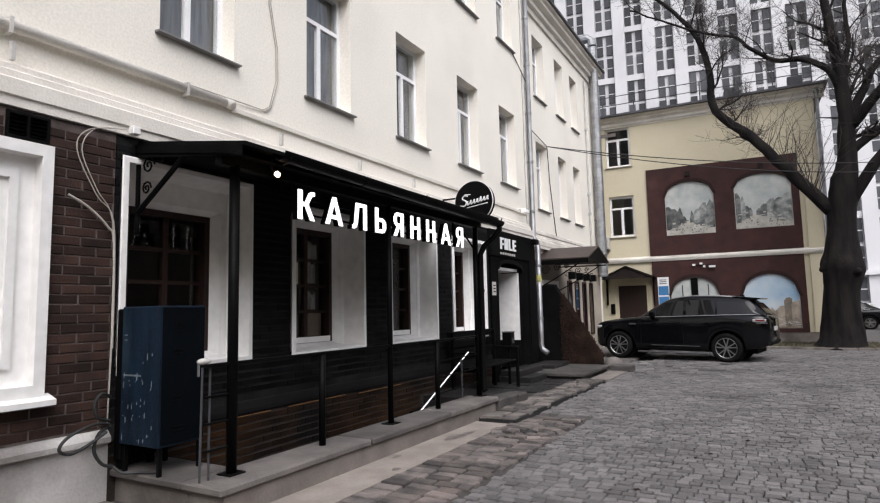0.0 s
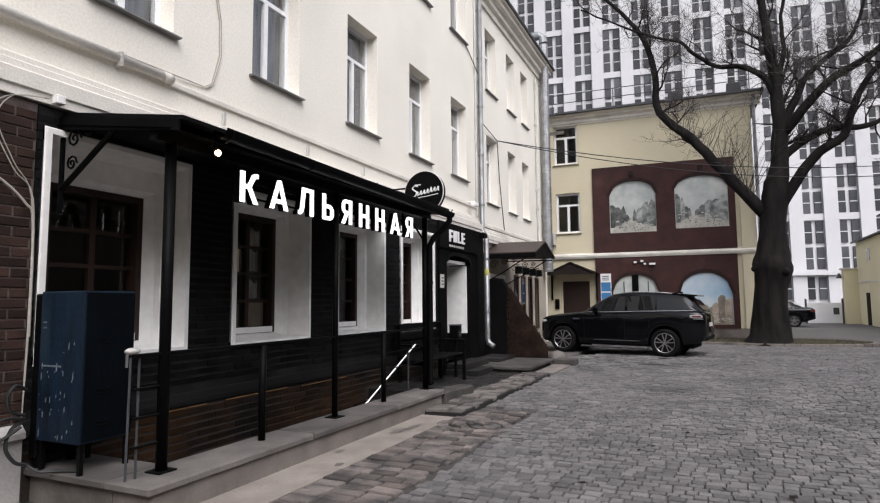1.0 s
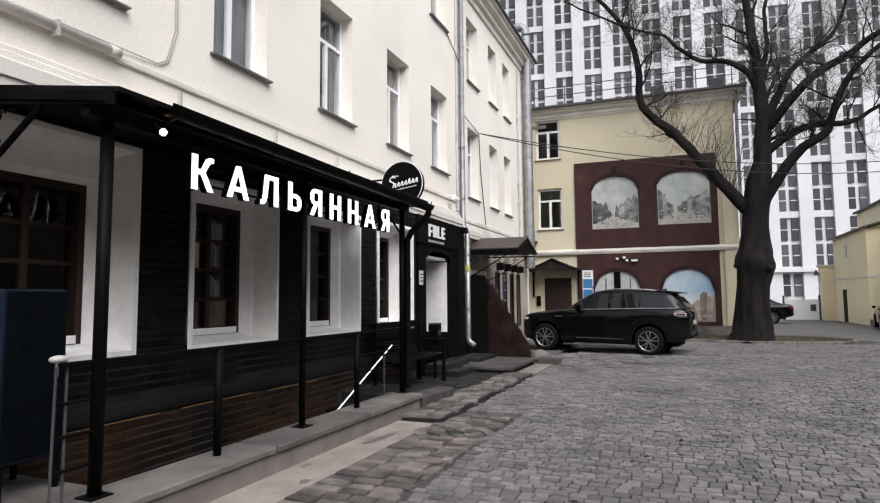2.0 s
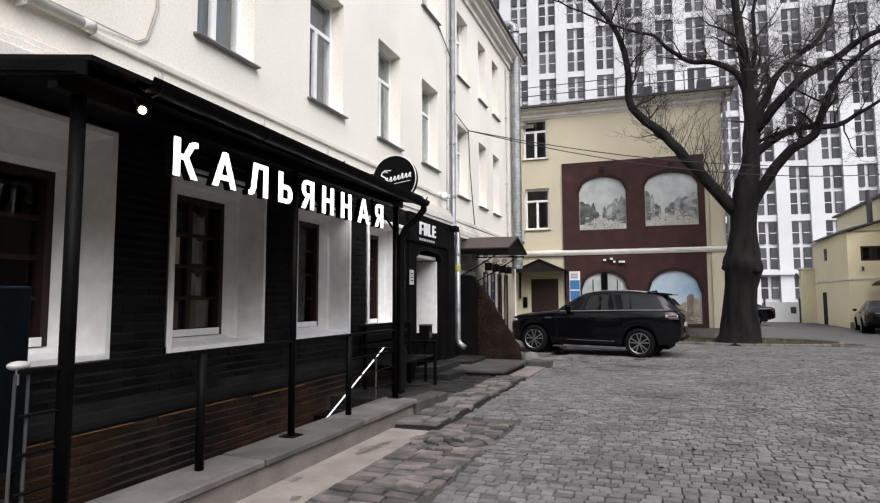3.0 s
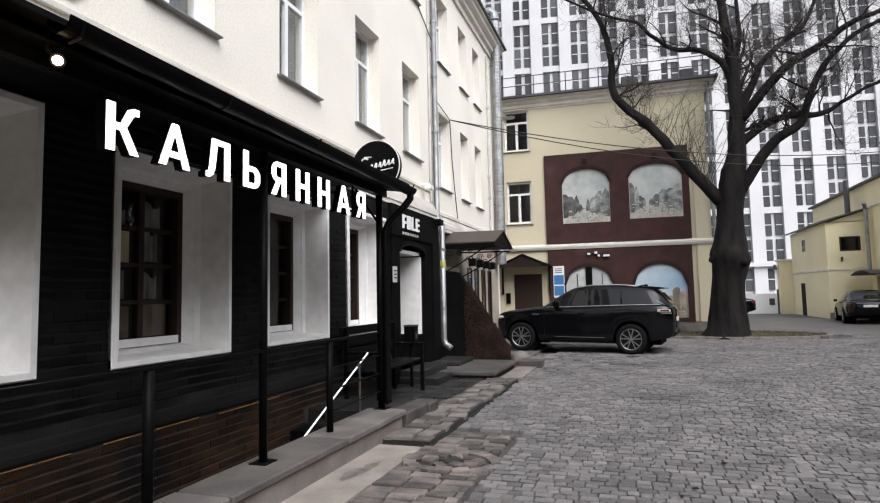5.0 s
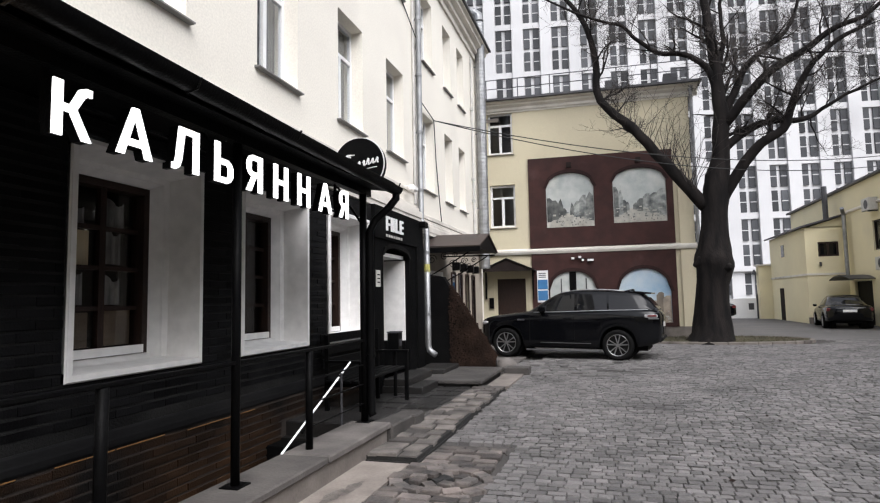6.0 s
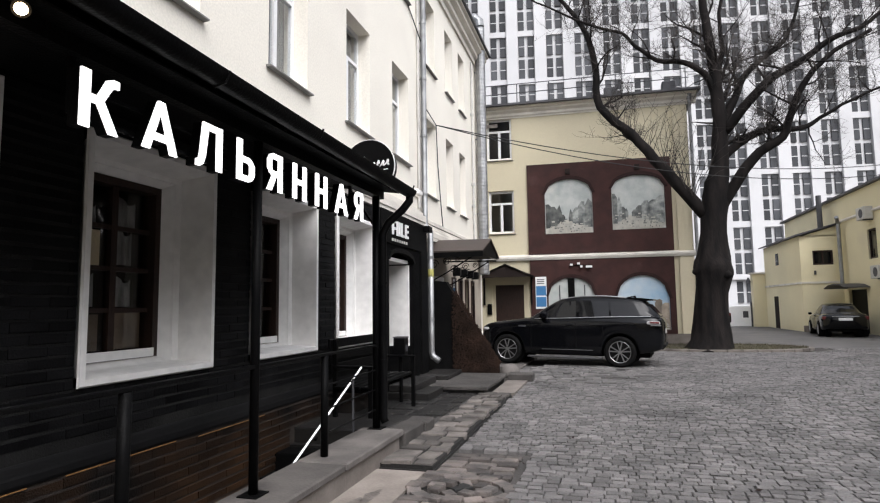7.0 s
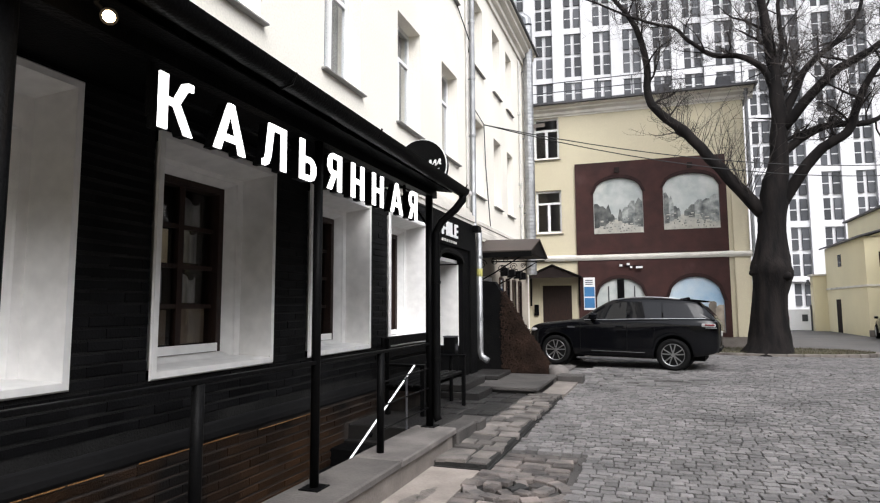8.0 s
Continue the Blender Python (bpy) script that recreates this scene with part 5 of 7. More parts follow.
for i in range(3):
    part("print_bar", slab(-3.86, -3.60, 2.26 + i * 0.07, 2.29 + i * 0.07, -0.105, -0.10, ye), ROOF_METAL, sg)
mb = thing("letter_box", "small dark box beside the door", "box")
part("case", slab(-5.72, -5.56, 1.15, 1.55, -0.08, 0.0, ye), BLACK_METAL, mb)
cl = thing("wall_lamps", "cluster of small white lamps on the brick panel", "lamp")
for u, w, s in ((-2.6, 2.93, 0.05), (-2.35, 2.97, 0.05), (-2.25, 2.86, 0.04), (-1.98, 2.85, 0.11)):
    part("lamp_body", slab(u - s, u + s, w - 0.035, w + 0.035, -0.2, -0.07, ye), SIGN_WHITE, cl)
part("lamp_arm", slab(-2.6, -1.95, 2.90, 2.92, -0.10, -0.07, ye), BLACK_METAL, cl)
rr = thing("roof_railing", "thin metal railing along the roof edge", "railing")
for i in range(9):
    u = -8.0 + i * 1.2
    part("post", tube([ye(u, 9.04, -0.30), ye(u, 9.85, -0.30)], 0.02, 5), ROOF_METAL, rr)
for z in (9.5, 9.85):
    part("rail", tube([ye(-8.2, z, -0.30), ye(1.7, z, -0.30)], 0.018, 5), ROOF_METAL, rr)
rb = thing("roof_vents", "small metal boxes on the roof edge", "vent")
for u in (-1.2, 0.9):
    part("vent_box", bx(u, u + 0.5, YE + 0.5, YE + 1.0, 9.0, 9.75, 0.03), ROOF_METAL, rb)

# ---- yellow sheds on the far side ----
b1 = thing("yellow_annex", "low pale yellow annex with a lean-to roof", "building")
oe = on_end(35.5)
part("front_wall", wall(8.0, 9.8, -0.05, 4.75, 0.3, [(8.55, 9.45, 3.28, 4.0)], oe), YELLOW_PALE, b1)
part("side_wall", bx(8.0, 8.3, 35.8, 42.4, -0.05, 4.75), YELLOW_PALE, b1)
part("roof", prism([(7.75, 4.72), (9.8, 5.28), (9.8, 5.36), (7.75, 4.80)], (-0.25, 7.0), oe), ROOF_METAL, b1, "dark lean-to roof")
part("gable_fill", prism([(8.0, 4.7), (9.8, 4.7), (9.8, 5.25)], (0.0, 0.3), oe), YELLOW_PALE, b1)
part("string_course", slab(7.96, 9.8, 2.36, 2.46, -0.04, 0.0, oe), CREAM_TRIM, b1)
part("string_course", bx(7.96, 8.0, 35.5, 42.4, 2.36, 2.46), CREAM_TRIM, b1)
part("base_course", slab(7.95, 9.8, -0.03, 0.3, -0.05, 0.0, oe), CONCRETE, b1)
wn2 = part("window", slab(8.55, 9.45, 3.28, 4.0, 0.10, 0.14, oe), CAR_GLASS, b1)
part("window_frame", wall(8.55, 9.45, 3.28, 4.0, 0.06, [(8.63, 8.96, 3.36, 3.92), (9.04, 9.37, 3.36, 3.92)], on_end(35.55)), DARK_WOOD, wn2)
part("side_window", bx(7.985, 7.999, 39.3, 39.9, 3.55, 4.2), CAR_GLASS, b1)
part("side_door", bx(7.98, 7.999, 39.8, 40.6, 0.0, 1.8), BROWN_WALL, b1)
part("gas_pipe", tube([(8.6, 35.44, 2.8), (8.6, 35.44, 3.0)], 0.05, 6), ROOF_METAL, b1)
b2 = thing("yellow_block", "long pale yellow building with a string course and small windows", "building")
ox = lambda u, w, d: (9.8 + d, u, w)
bwins = [(31.5, 32.4, 3.3, 4.6), (28.0, 28.9, 3.3, 4.6)]
part("front_wall", wall(26.5, 44.5, -0.05, 6.5, 0.3, [*bwins, (32.9, 34.9, 0.0, 2.0)], ox), YELLOW_PALE, b2)
part("end_wall", bx(10.1, 20.0, 26.5, 26.8, -0.05, 6.5), YELLOW_PALE, b2)
part("far_wall", bx(10.1, 20.0, 44.2, 44.5, -0.05, 6.5), YELLOW_PALE, b2)
part("rear_wall", bx(19.7, 20.0, 26.8, 44.2, -0.05, 6.5), YELLOW_PALE, b2)
part("roof", bx(9.6, 20.1, 26.4, 44.7, 6.5, 6.6), ROOF_METAL, b2)
part("string_course", moulding([(0, 5.30), (-0.08, 5.30), (-0.10, 5.36), (-0.02, 5.44), (0, 5.44)], 26.5, 35.2, ox), CREAM_TRIM, b2)
for a, b, c, d in bwins:
    w = part("window", slab(a, b, c, d, 0.10, 0.14, ox), CAR_GLASS, b2)
    part("window_frame", wall(a, b, c, d, 0.05, [(a + 0.07, b - 0.07, c + 0.07, d - 0.07)], lambda u, w_, d_: (9.86 + d_, u, w_)), DARK_WOOD, w)
part("garage_door", slab(32.9, 34.9, 0.0, 2.0, 0.12, 0.2, ox), BLACK_METAL, b2)
part("door_hood", prism([(32.5, 2.06), (33.1, 2.20), (33.8, 2.25), (34.5, 2.20), (35.1, 2.06), (35.1, 2.10), (34.5, 2.24), (33.8, 2.29), (33.1, 2.24), (32.5, 2.10)], (-1.0, 0.0), ox), ROOF_METAL, b2)
part("flue", tube([(9.55, 34.9, 2.3), (9.55, 34.9, 5.2), (9.4, 34.6, 5.5)], 0.09, 8), ZINC, b2)
part("flue", tube([(9.3, 36.5, 5.2), (9.3, 36.5, 6.9)], 0.13, 8), ROOF_METAL, b2)
for y, z in ((30.6, 2.4), (31.6, 5.0)):
    a2 = thing("air_conditioner", "white air conditioner box on the yellow wall", "air conditioner", "air conditioners on the yellow block")
    part("casing", bx(9.42, 9.78, y, y + 0.8, z, z + 0.55, 0.02), AC_WHITE, a2)
    part("fan_grille", tube([(9.41, y + 0.3, z + 0.27), (9.425, y + 0.3, z + 0.27)], 0.2, 14), ROOF_METAL, a2)
    part("bracket", bx(9.42, 9.80, y + 0.1, y + 0.14, z - 0.05, z), ROOF_METAL, a2)
gt = thing("far_gate", "white gate with a yellow pier at the end of the yard", "gate")
part("pier", bx(7.3, 8.0, 42.4, 43.0, -0.05, 3.2), YELLOW_PALE, gt)
part("cap", bx(7.2, 8.0, 42.3, 43.1, 3.2, 3.3), CREAM_TRIM, gt)
part("gate_panel", bx(5.4, 7.2, 42.9, 43.0, 0.02, 1.25), UPVC, gt)
part("gate_hatch", bx(6.75, 7.05, 42.88, 42.9, 0.55, 0.95), ROOF_METAL, gt)
part("gate_post", bx(5.3, 5.4, 42.9, 43.0, -0.03, 1.5), ROOF_METAL, gt)
part("gate_post", bx(7.2, 7.3, 42.9, 43.0, -0.03, 1.5), ROOF_METAL, gt)
part("wall_lamp", tube([(7.1, 42.6, 2.7), (7.1, 42.6, 3.0)], [0.16, 0.05], 8), ROOF_METAL, gt)
fw = thing("far_fence", "low white boundary fence behind the tree", "fence")
part("panel", bx(2.2, 5.3, 46.0, 46.1, -0.03, 1.3), WHITE_PAINT, fw)

# ---- white tower far behind ----
tw = thing("white_tower", "tall white office tower with paired dark windows between piers", "tower", at=Matrix.Translation((-12.88, 83.44, 0)) @ pose(0, 0, 0, 0, 0, 9.05))
BAY, FLOOR2, W_H = 3.94, 7.06, 2.77
part("wall", bx(-62, 72, 0.0, 14.0, -0.05, 70.0), TOWER_WHITE, tw)
for i in range(-14, 18):
    part("pier", bx(i * BAY - 0.80, i * BAY + 0.80, -0.55, 0.0, -0.05, 70.0), TOWER_WHITE, tw)
PW = 0.82
pane_mesh = mesh_of(bx(0, PW, -0.20, -0.02, 0.0, W_H), "window", TOWER_GLASS)
bar_mesh = mesh_of(bx(0, PW, -0.24, -0.201, W_H * 0.47, W_H * 0.51), "glazing_bar", TOWER_WHITE)
LOW = -1.815
rest, rest_bars = bmesh.new(), bmesh.new()


def bare_box(bm, x0, x1, y0, y1, z0, z1):
    v = [bm.verts.new(p) for p in ((x0, y0, z0), (x1, y0, z0), (x1, y0, z1), (x0, y0, z1), (x0, y1, z0), (x1, y1, z0), (x1, y1, z1), (x0, y1, z1))]
    for q in ((0, 1, 2, 3), (0, 4, 5, 1), (3, 2, 6, 7), (0, 3, 7, 4), (1, 5, 6, 2)):
        bm.faces.new([v[i] for i in q])


for i in range(-14, 17):
    for k in range(0, 20):
        z = LOW + (k // 2) * FLOOR2 + (k % 2) * (W_H + 0.53)
        for x0 in (-1.06, 0.24):
            x = (i + 0.5) * BAY + x0
            if -2 <= i <= 9 and 1 <= k <= 12:
                ob = new("window", pane_mesh)
                ob.parent, ob.location = tw, (x, 0, z)
                gl = new("glazing_bar", bar_mesh)
                gl.parent = ob
            else:
                bare_box(rest, x, x + PW, -0.20, -0.02, z, z + W_H)
                bare_box(rest_bars, x, x + PW, -0.24, -0.201, z + W_H * 0.47, z + W_H * 0.51)
tagged(part("outer_glazing", rest, TOWER_GLASS, tw), kind="stuff")
tagged(part("outer_bars", rest_bars, TOWER_WHITE, tw), kind="stuff")
for k in range(10):
    part("spandrel", bx(-58, 70, -0.30, 0.0, LOW + k * FLOOR2 - 0.88, LOW + k * FLOOR2 - 0.06), TOWER_WHITE, tw)

part("podium_ledge", bx(-58, 70, -1.0, 0.0, 4.50, 5.0), TOWER_WHITE, tw)

# ---- the old tree ----
tree = thing("tree", "old bare dark tree with spreading limbs and fine twigs", "tree")
TY = 22.6
bm = tube([(1.66, TY, -0.05), (1.68, TY, 0.25), (1.76, TY, 0.9), (1.82, TY, 1.8), (1.84, TY, 2.25), (1.86, TY, 2.55), (1.90, TY, 2.95), (1.95, TY, 3.7), (1.98, TY, 4.3), (2.04, TY, 4.8), (2.12, TY, 5.25), (2.20, TY, 5.7), (2.25, TY, 6.1)], [0.82, 0.62, 0.50, 0.45, 0.54, 0.60, 0.47, 0.37, 0.39, 0.39, 0.33, 0.28, 0.20], 24)
bmesh.ops.subdivide_edges(bm, edges=bm.edges[:], cuts=1)
for v in bm.verts:
    n = v.normal if v.normal.length else Vector((1, 0, 0))
    c = Vector((1.85 + 0.09 * max(0, v.co.z - 2.4), TY, v.co.z))
    d = (v.co - c)
    d.z = 0
    v.co += d * (0.22 * noise.noise(Vector((v.co.x * 2.2, v.co.y * 2.2, v.co.z * 0.9))) + 0.10 * noise.noise(v.co * 5))
part("trunk", bm, BARK, tree, "", True)
for ang, h in ((200, 2.5), (300, 2.35), (100, 2.6)):
    kb = bmesh.new()
    bmesh.ops.create_icosphere(kb, subdivisions=3, radius=0.22, matrix=Matrix.Translation((1.86 + 0.42 * math.cos(radians(ang)), TY + 0.42 * math.sin(radians(ang)), h)))
    for v in kb.verts:
        v.co += (v.co - Vector((1.86, TY, h))) * 0.25 * noise.noise(v.co * 4)
    part("burr", kb, BARK, tree, "", True)
MAIN_LIMBS = [
    ([(1.75, 4.3), (0.56, 5.77), (-0.41, 7.08), (-1.36, 8.05), (-1.44, 9.34), (-1.75, 10.67), (-2.28, 11.6), (-3.1, 12.6)], 0.28, 0.07, -0.2),
    ([(2.04, 4.5), (2.25, 5.88), (2.32, 7.06), (2.27, 8.27), (2.18, 9.50), (2.05, 10.7), (1.9, 12.2), (1.6, 14.0)], 0.42, 0.10, 0.0),
    ([(2.2, 8.2), (1.82, 8.95), (1.17, 9.26), (0.50, 9.35), (-0.17, 9.88), (-0.74, 10.40), (-1.6, 10.7), (-2.65, 11.33), (-3.9, 12.1)], 0.15, 0.03, -0.5),
    ([(2.30, 8.0), (2.41, 8.86), (2.63, 9.93), (2.63, 11.2), (2.9, 13.0)], 0.17, 0.05, 0.5),
    ([(2.35, 7.0), (2.85, 8.08), (3.33, 8.99), (4.20, 9.71), (4.75, 10.4), (5.2, 11.8)], 0.20, 0.05, 0.6),
    ([(2.40, 6.9), (3.60, 8.24), (4.55, 8.71), (5.38, 9.19), (6.18, 9.43), (7.2, 10.4)], 0.22, 0.05, -0.8),
    ([(2.35, 6.1), (3.52, 6.94), (4.84, 7.05), (5.36, 7.34), (6.27, 7.87), (7.8, 8.5)], 0.19, 0.04, 0.9),
    ([(2.20, 4.5), (3.15, 5.92), (3.90, 6.44), (4.14, 7.12), (4.61, 8.12), (5.36, 8.84), (6.3, 9.3)], 0.25, 0.06, -0.6),
]
rnd = random.Random(11)
twigs = bmesh.new()
branches = bmesh.new()


def grow(p, d, length, r, level):
    """A side branch that forks down to twigs."""
    pts, rad = [p], [r]
    q = p.copy()
    n = 5 if level < 3 else 4
    for i in range(n):
        d = (d + Vector((rnd.gauss(0, 0.20), rnd.gauss(0, 0.20), rnd.gauss(0.06, 0.16)))).normalized()
        q = q + d * length / n
        pts.append(q.copy())
        rad.append(max(0.0038, r * (1 - 0.75 * (i + 1) / n)))
    tube(pts, rad, 6 if level < 2 else 4 if level < 3 else 3, branches if level < 2 else twigs, False)
    if level < 4 and length > 0.30:
        for i in range(1, n + 1):
            for _ in range(2 if level < 3 else 1):
                if rnd.random() < (0.72 if level < 3 else 0.6):
                    side = Vector((rnd.gauss(0, 1), rnd.gauss(0, 0.9), rnd.gauss(0.25, 0.8))).normalized()
                    grow(pts[i], (d * 0.7 + side).normalized(), length * (0.45 + 0.25 * rnd.random()), max(0.005, rad[i] * 0.6), level + 1)


for pts, r0, r1, bow in MAIN_LIMBS:
    n = len(pts)
    P = [Vector((x, TY + bow * 1.6 * math.sin(i / (n - 1) * 1.6), z)) for i, (x, z) in enumerate(pts)]
    fine, rad = [], []
    for i in range(n - 1):
        p0, p1, p2, p3 = P[max(i - 1, 0)], P[i], P[i + 1], P[min(i + 2, n - 1)]
        for s in range(4):
            t = s / 4
            fine.append(0.5 * (2 * p1 + (p2 - p0) * t + (2 * p0 - 5 * p1 + 4 * p2 - p3) * t * t + (3 * p1 - p0 - 3 * p2 + p3) * t ** 3))
            rad.append(0.80 * (r0 + (r1 - r0) * ((i + t) / (n - 1)) ** 0.7))
    fine.append(P[-1])
    rad.append(r1)
    fine = [q + Vector((noise.noise(q * 1.7), noise.noise(q * 1.7 + Vector((9, 0, 0))), noise.noise(q * 1.7 + Vector((0, 9, 0))))) * 0.06 for q in fine]
    part("limb", tube(fine, rad, 12), BARK, tree, "", True)
    for i in range(n - 2, len(fine), 2):
        dirn = (fine[min(i + 1, len(fine) - 1)] - fine[i - 1]).normalized()
        side = Vector((rnd.gauss(0, 1), rnd.gauss(0, 0.7), rnd.gauss(0.35, 0.7))).normalized()
        grow(fine[i], (dirn * 0.6 + side).normalized(), 0.9 + rnd.random() * 1.2, max(0.016, rad[i] * 0.36), 1)
# upright shoots along the lowest limb
for k in range(40):
    u = rnd.random() ** 1.5 * 0.8
    grow(Vector((1.4 - 2.6 * u, TY - 0.15, 4.75 + 3.2 * u)), Vector((rnd.gauss(0.12, 0.28), rnd.gauss(0, 0.3), 1)).normalized(), 1.1 + rnd.random() * 1.3, 0.015, 3)
tagged(part("branchwork", branches, BARK, tree), kind="stuff")
tagged(part("twig_haze", twigs, TWIG, tree, "fine bare twigs"), kind="stuff")
# grass round the tree, with a kerb
lawn = [(2.0 + 3.4 * math.cos(t * math.pi / 20) * (1 if math.cos(t * math.pi / 20) < 0 else 0.78), 23.4 + 1.5 * math.sin(t * math.pi / 20)) for t in range(40)]
bm = bmesh.new()
vs = [bm.verts.new((u, w, 0.055)) for u, w in lawn]
c = bm.verts.new((2.0, 23.4, 0.10))
vb = [bm.verts.new((u, w, -0.03)) for u, w in lawn]
for i in range(40):
    j = (i + 1) % 40
    bm.faces.new((vs[i], vs[j], c))
    bm.faces.new((vs[i], vb[i], vb[j], vs[j]))
structure("lawn", bm, GRASS, "trodden grass patch round the tree")
bm = bmesh.new()
for k in range(5000):
    a, r = rnd.random() * 6.28, math.sqrt(rnd.random())
    cx_ = 2.0 + 3.3 * r * math.cos(a) * (1 if math.cos(a) < 0 else 0.78)
    p = Vector((cx_, 23.4 + 1.45 * r * math.sin(a), 0.05))
    b_ = rnd.random() * 6.28
    w = Vector((math.cos(b_), math.sin(b_), 0)) * 0.008
    tip = Vector((rnd.gauss(0, 0.02), rnd.gauss(0, 0.02), 0.04 + rnd.random() * 0.06))
    bm.faces.new([bm.verts.new(q) for q in (p - w, p + w, p + tip)])
tagged(part("grass", bm, GRASS), "thin worn grass blades with leaf litter", "grass", kind="stuff")
lk2 = thing("lawn_kerb", "low stone kerb round the grass", "kerb", kind="structure")
for i in range(40):
    (u0, w0), (u1, w1) = lawn[i], lawn[(i + 1) % 40]
    ln, an = math.hypot(u1 - u0, w1 - w0), math.degrees(math.atan2(w1 - w0, u1 - u0))
    part("kerb_stone", bx(-ln / 2 + 0.006, ln / 2 - 0.006, -0.07, 0.07, -0.03, 0.075, 0.012, m=pose((u0 + u1) / 2, (w0 + w1) / 2, 0, 0, 0, an)), CONCRETE, lk2)


# ---- cars ----
def loft(rows, close=True):
    """Skin over cross-sections of half outlines [(y, z)], mirrored, at stations x."""
    bm, rings = bmesh.new(), []
    for x, half in rows:
        full = half + [(-y, z) for y, z in reversed(half) if abs(y) > 1e-6]
        rings.append([bm.verts.new((x, y, z)) for y, z in full])
    for a, b in zip(rings, rings[1:]):
        for i in range(len(a)):
            j = (i + 1) % len(a)
            bm.faces.new((a[i], a[j], b[j], b[i]))
    bm.faces.new(rings[0])
    bm.faces.new(rings[-1])
    return bm


def lathe(x, y, z, side, profile, sides=32):
    """A ring turned about the y axis from (radius, depth outwards) pairs."""
    bm = bmesh.new()
    rows = [[bm.verts.new((x + r * math.cos(t * 2 * math.pi / sides), y + side * d, z + r * math.sin(t * 2 * math.pi / sides))) for t in range(sides)] for r, d in profile]
    for p, q in zip(rows, rows[1:]):
        for k in range(sides):
            bm.faces.new((p[k], p[(k + 1) % sides], q[(k + 1) % sides], q[k]))
    bmesh.ops.recalc_face_normals(bm, faces=bm.faces[:])
    return bm


def wheel(par, x, y, r, side):
    w = part("wheel", lathe(x, y, r, side, [(r * 0.6, -0.22), (r * 0.96, -0.22), (r, -0.20), (r, -0.02), (r * 0.97, 0.012), (r * 0.86, 0.024), (r * 0.71, 0.016), (r * 0.70, -0.005)]), TYRE, par, "black tyre", True)
    part("rim_dish", tube([(x, y - side * 0.03, r), (x, y - side * 0.004, r)], r * 0.70, 28), TYRE, w)
    part("rim_ring", lathe(x, y, r, side, [(r * 0.70, 0.0), (r * 0.70, 0.017), (r * 0.685, 0.017), (r * 0.66, 0.0)]), CHROME, w, "bright alloy rim", True)
    for k in range(10):
        a = (k // 2) * math.pi / 2.5 + (0.17 if k % 2 else -0.17) + 0.3
        a2 = (k // 2) * math.pi / 2.5 + (0.24 if k % 2 else -0.24) + 0.3
        e = Vector((-math.sin(a), 0, math.cos(a)))
        p, q = Vector((x + 0.055 * math.cos(a), y, r + 0.055 * math.sin(a))), Vector((x + r * 0.67 * math.cos(a2), y, r + r * 0.67 * math.sin(a2)))
        bm = bmesh.new()
        vs = [[bm.verts.new(c + e * (g * 0.014) + Vector((0, side * d, 0))) for g, d in ((-1, 0.0), (-0.7, 0.018), (0.7, 0.018), (1, 0.0))] for c in (p, q)]
        for k2 in range(3):
            bm.faces.new((vs[0][k2], vs[0][k2 + 1], vs[1][k2 + 1], vs[1][k2]))
        part("spoke", bm, CHROME, w)
    part("hub", tube([(x, y - side * 0.01, r), (x, y + side * 0.022, r)], 0.05, 12), CHROME, w)


def dense(rows, step):
    """Rows of numbers along a falling first value, filled in on a smooth curve."""
    out = []
    for i in range(len(rows) - 1):
        p0, p1, p2, p3 = rows[max(i - 1, 0)], rows[i], rows[i + 1], rows[min(i + 2, len(rows) - 1)]
        n = max(1, round(abs(p1[0] - p2[0]) / step))
        for j in range(n):
            t = j / n
            x = p1[0] + (p2[0] - p1[0]) * t
            row = [x]
            for a, b, c, d in list(zip(p0, p1, p2, p3))[1:]:
                ma, mb = ((c - a) / ((p2[0] - p0[0]) or 1), (d - b) / ((p3[0] - p1[0]) or 1))
                h = p2[0] - p1[0]
                row.append((2 * t ** 3 - 3 * t * t + 1) * b + (t ** 3 - 2 * t * t + t) * h * ma + (3 * t * t - 2 * t ** 3) * c + (t ** 3 - t * t) * h * mb)
            out.append(row)
    return [*out, list(rows[-1])]


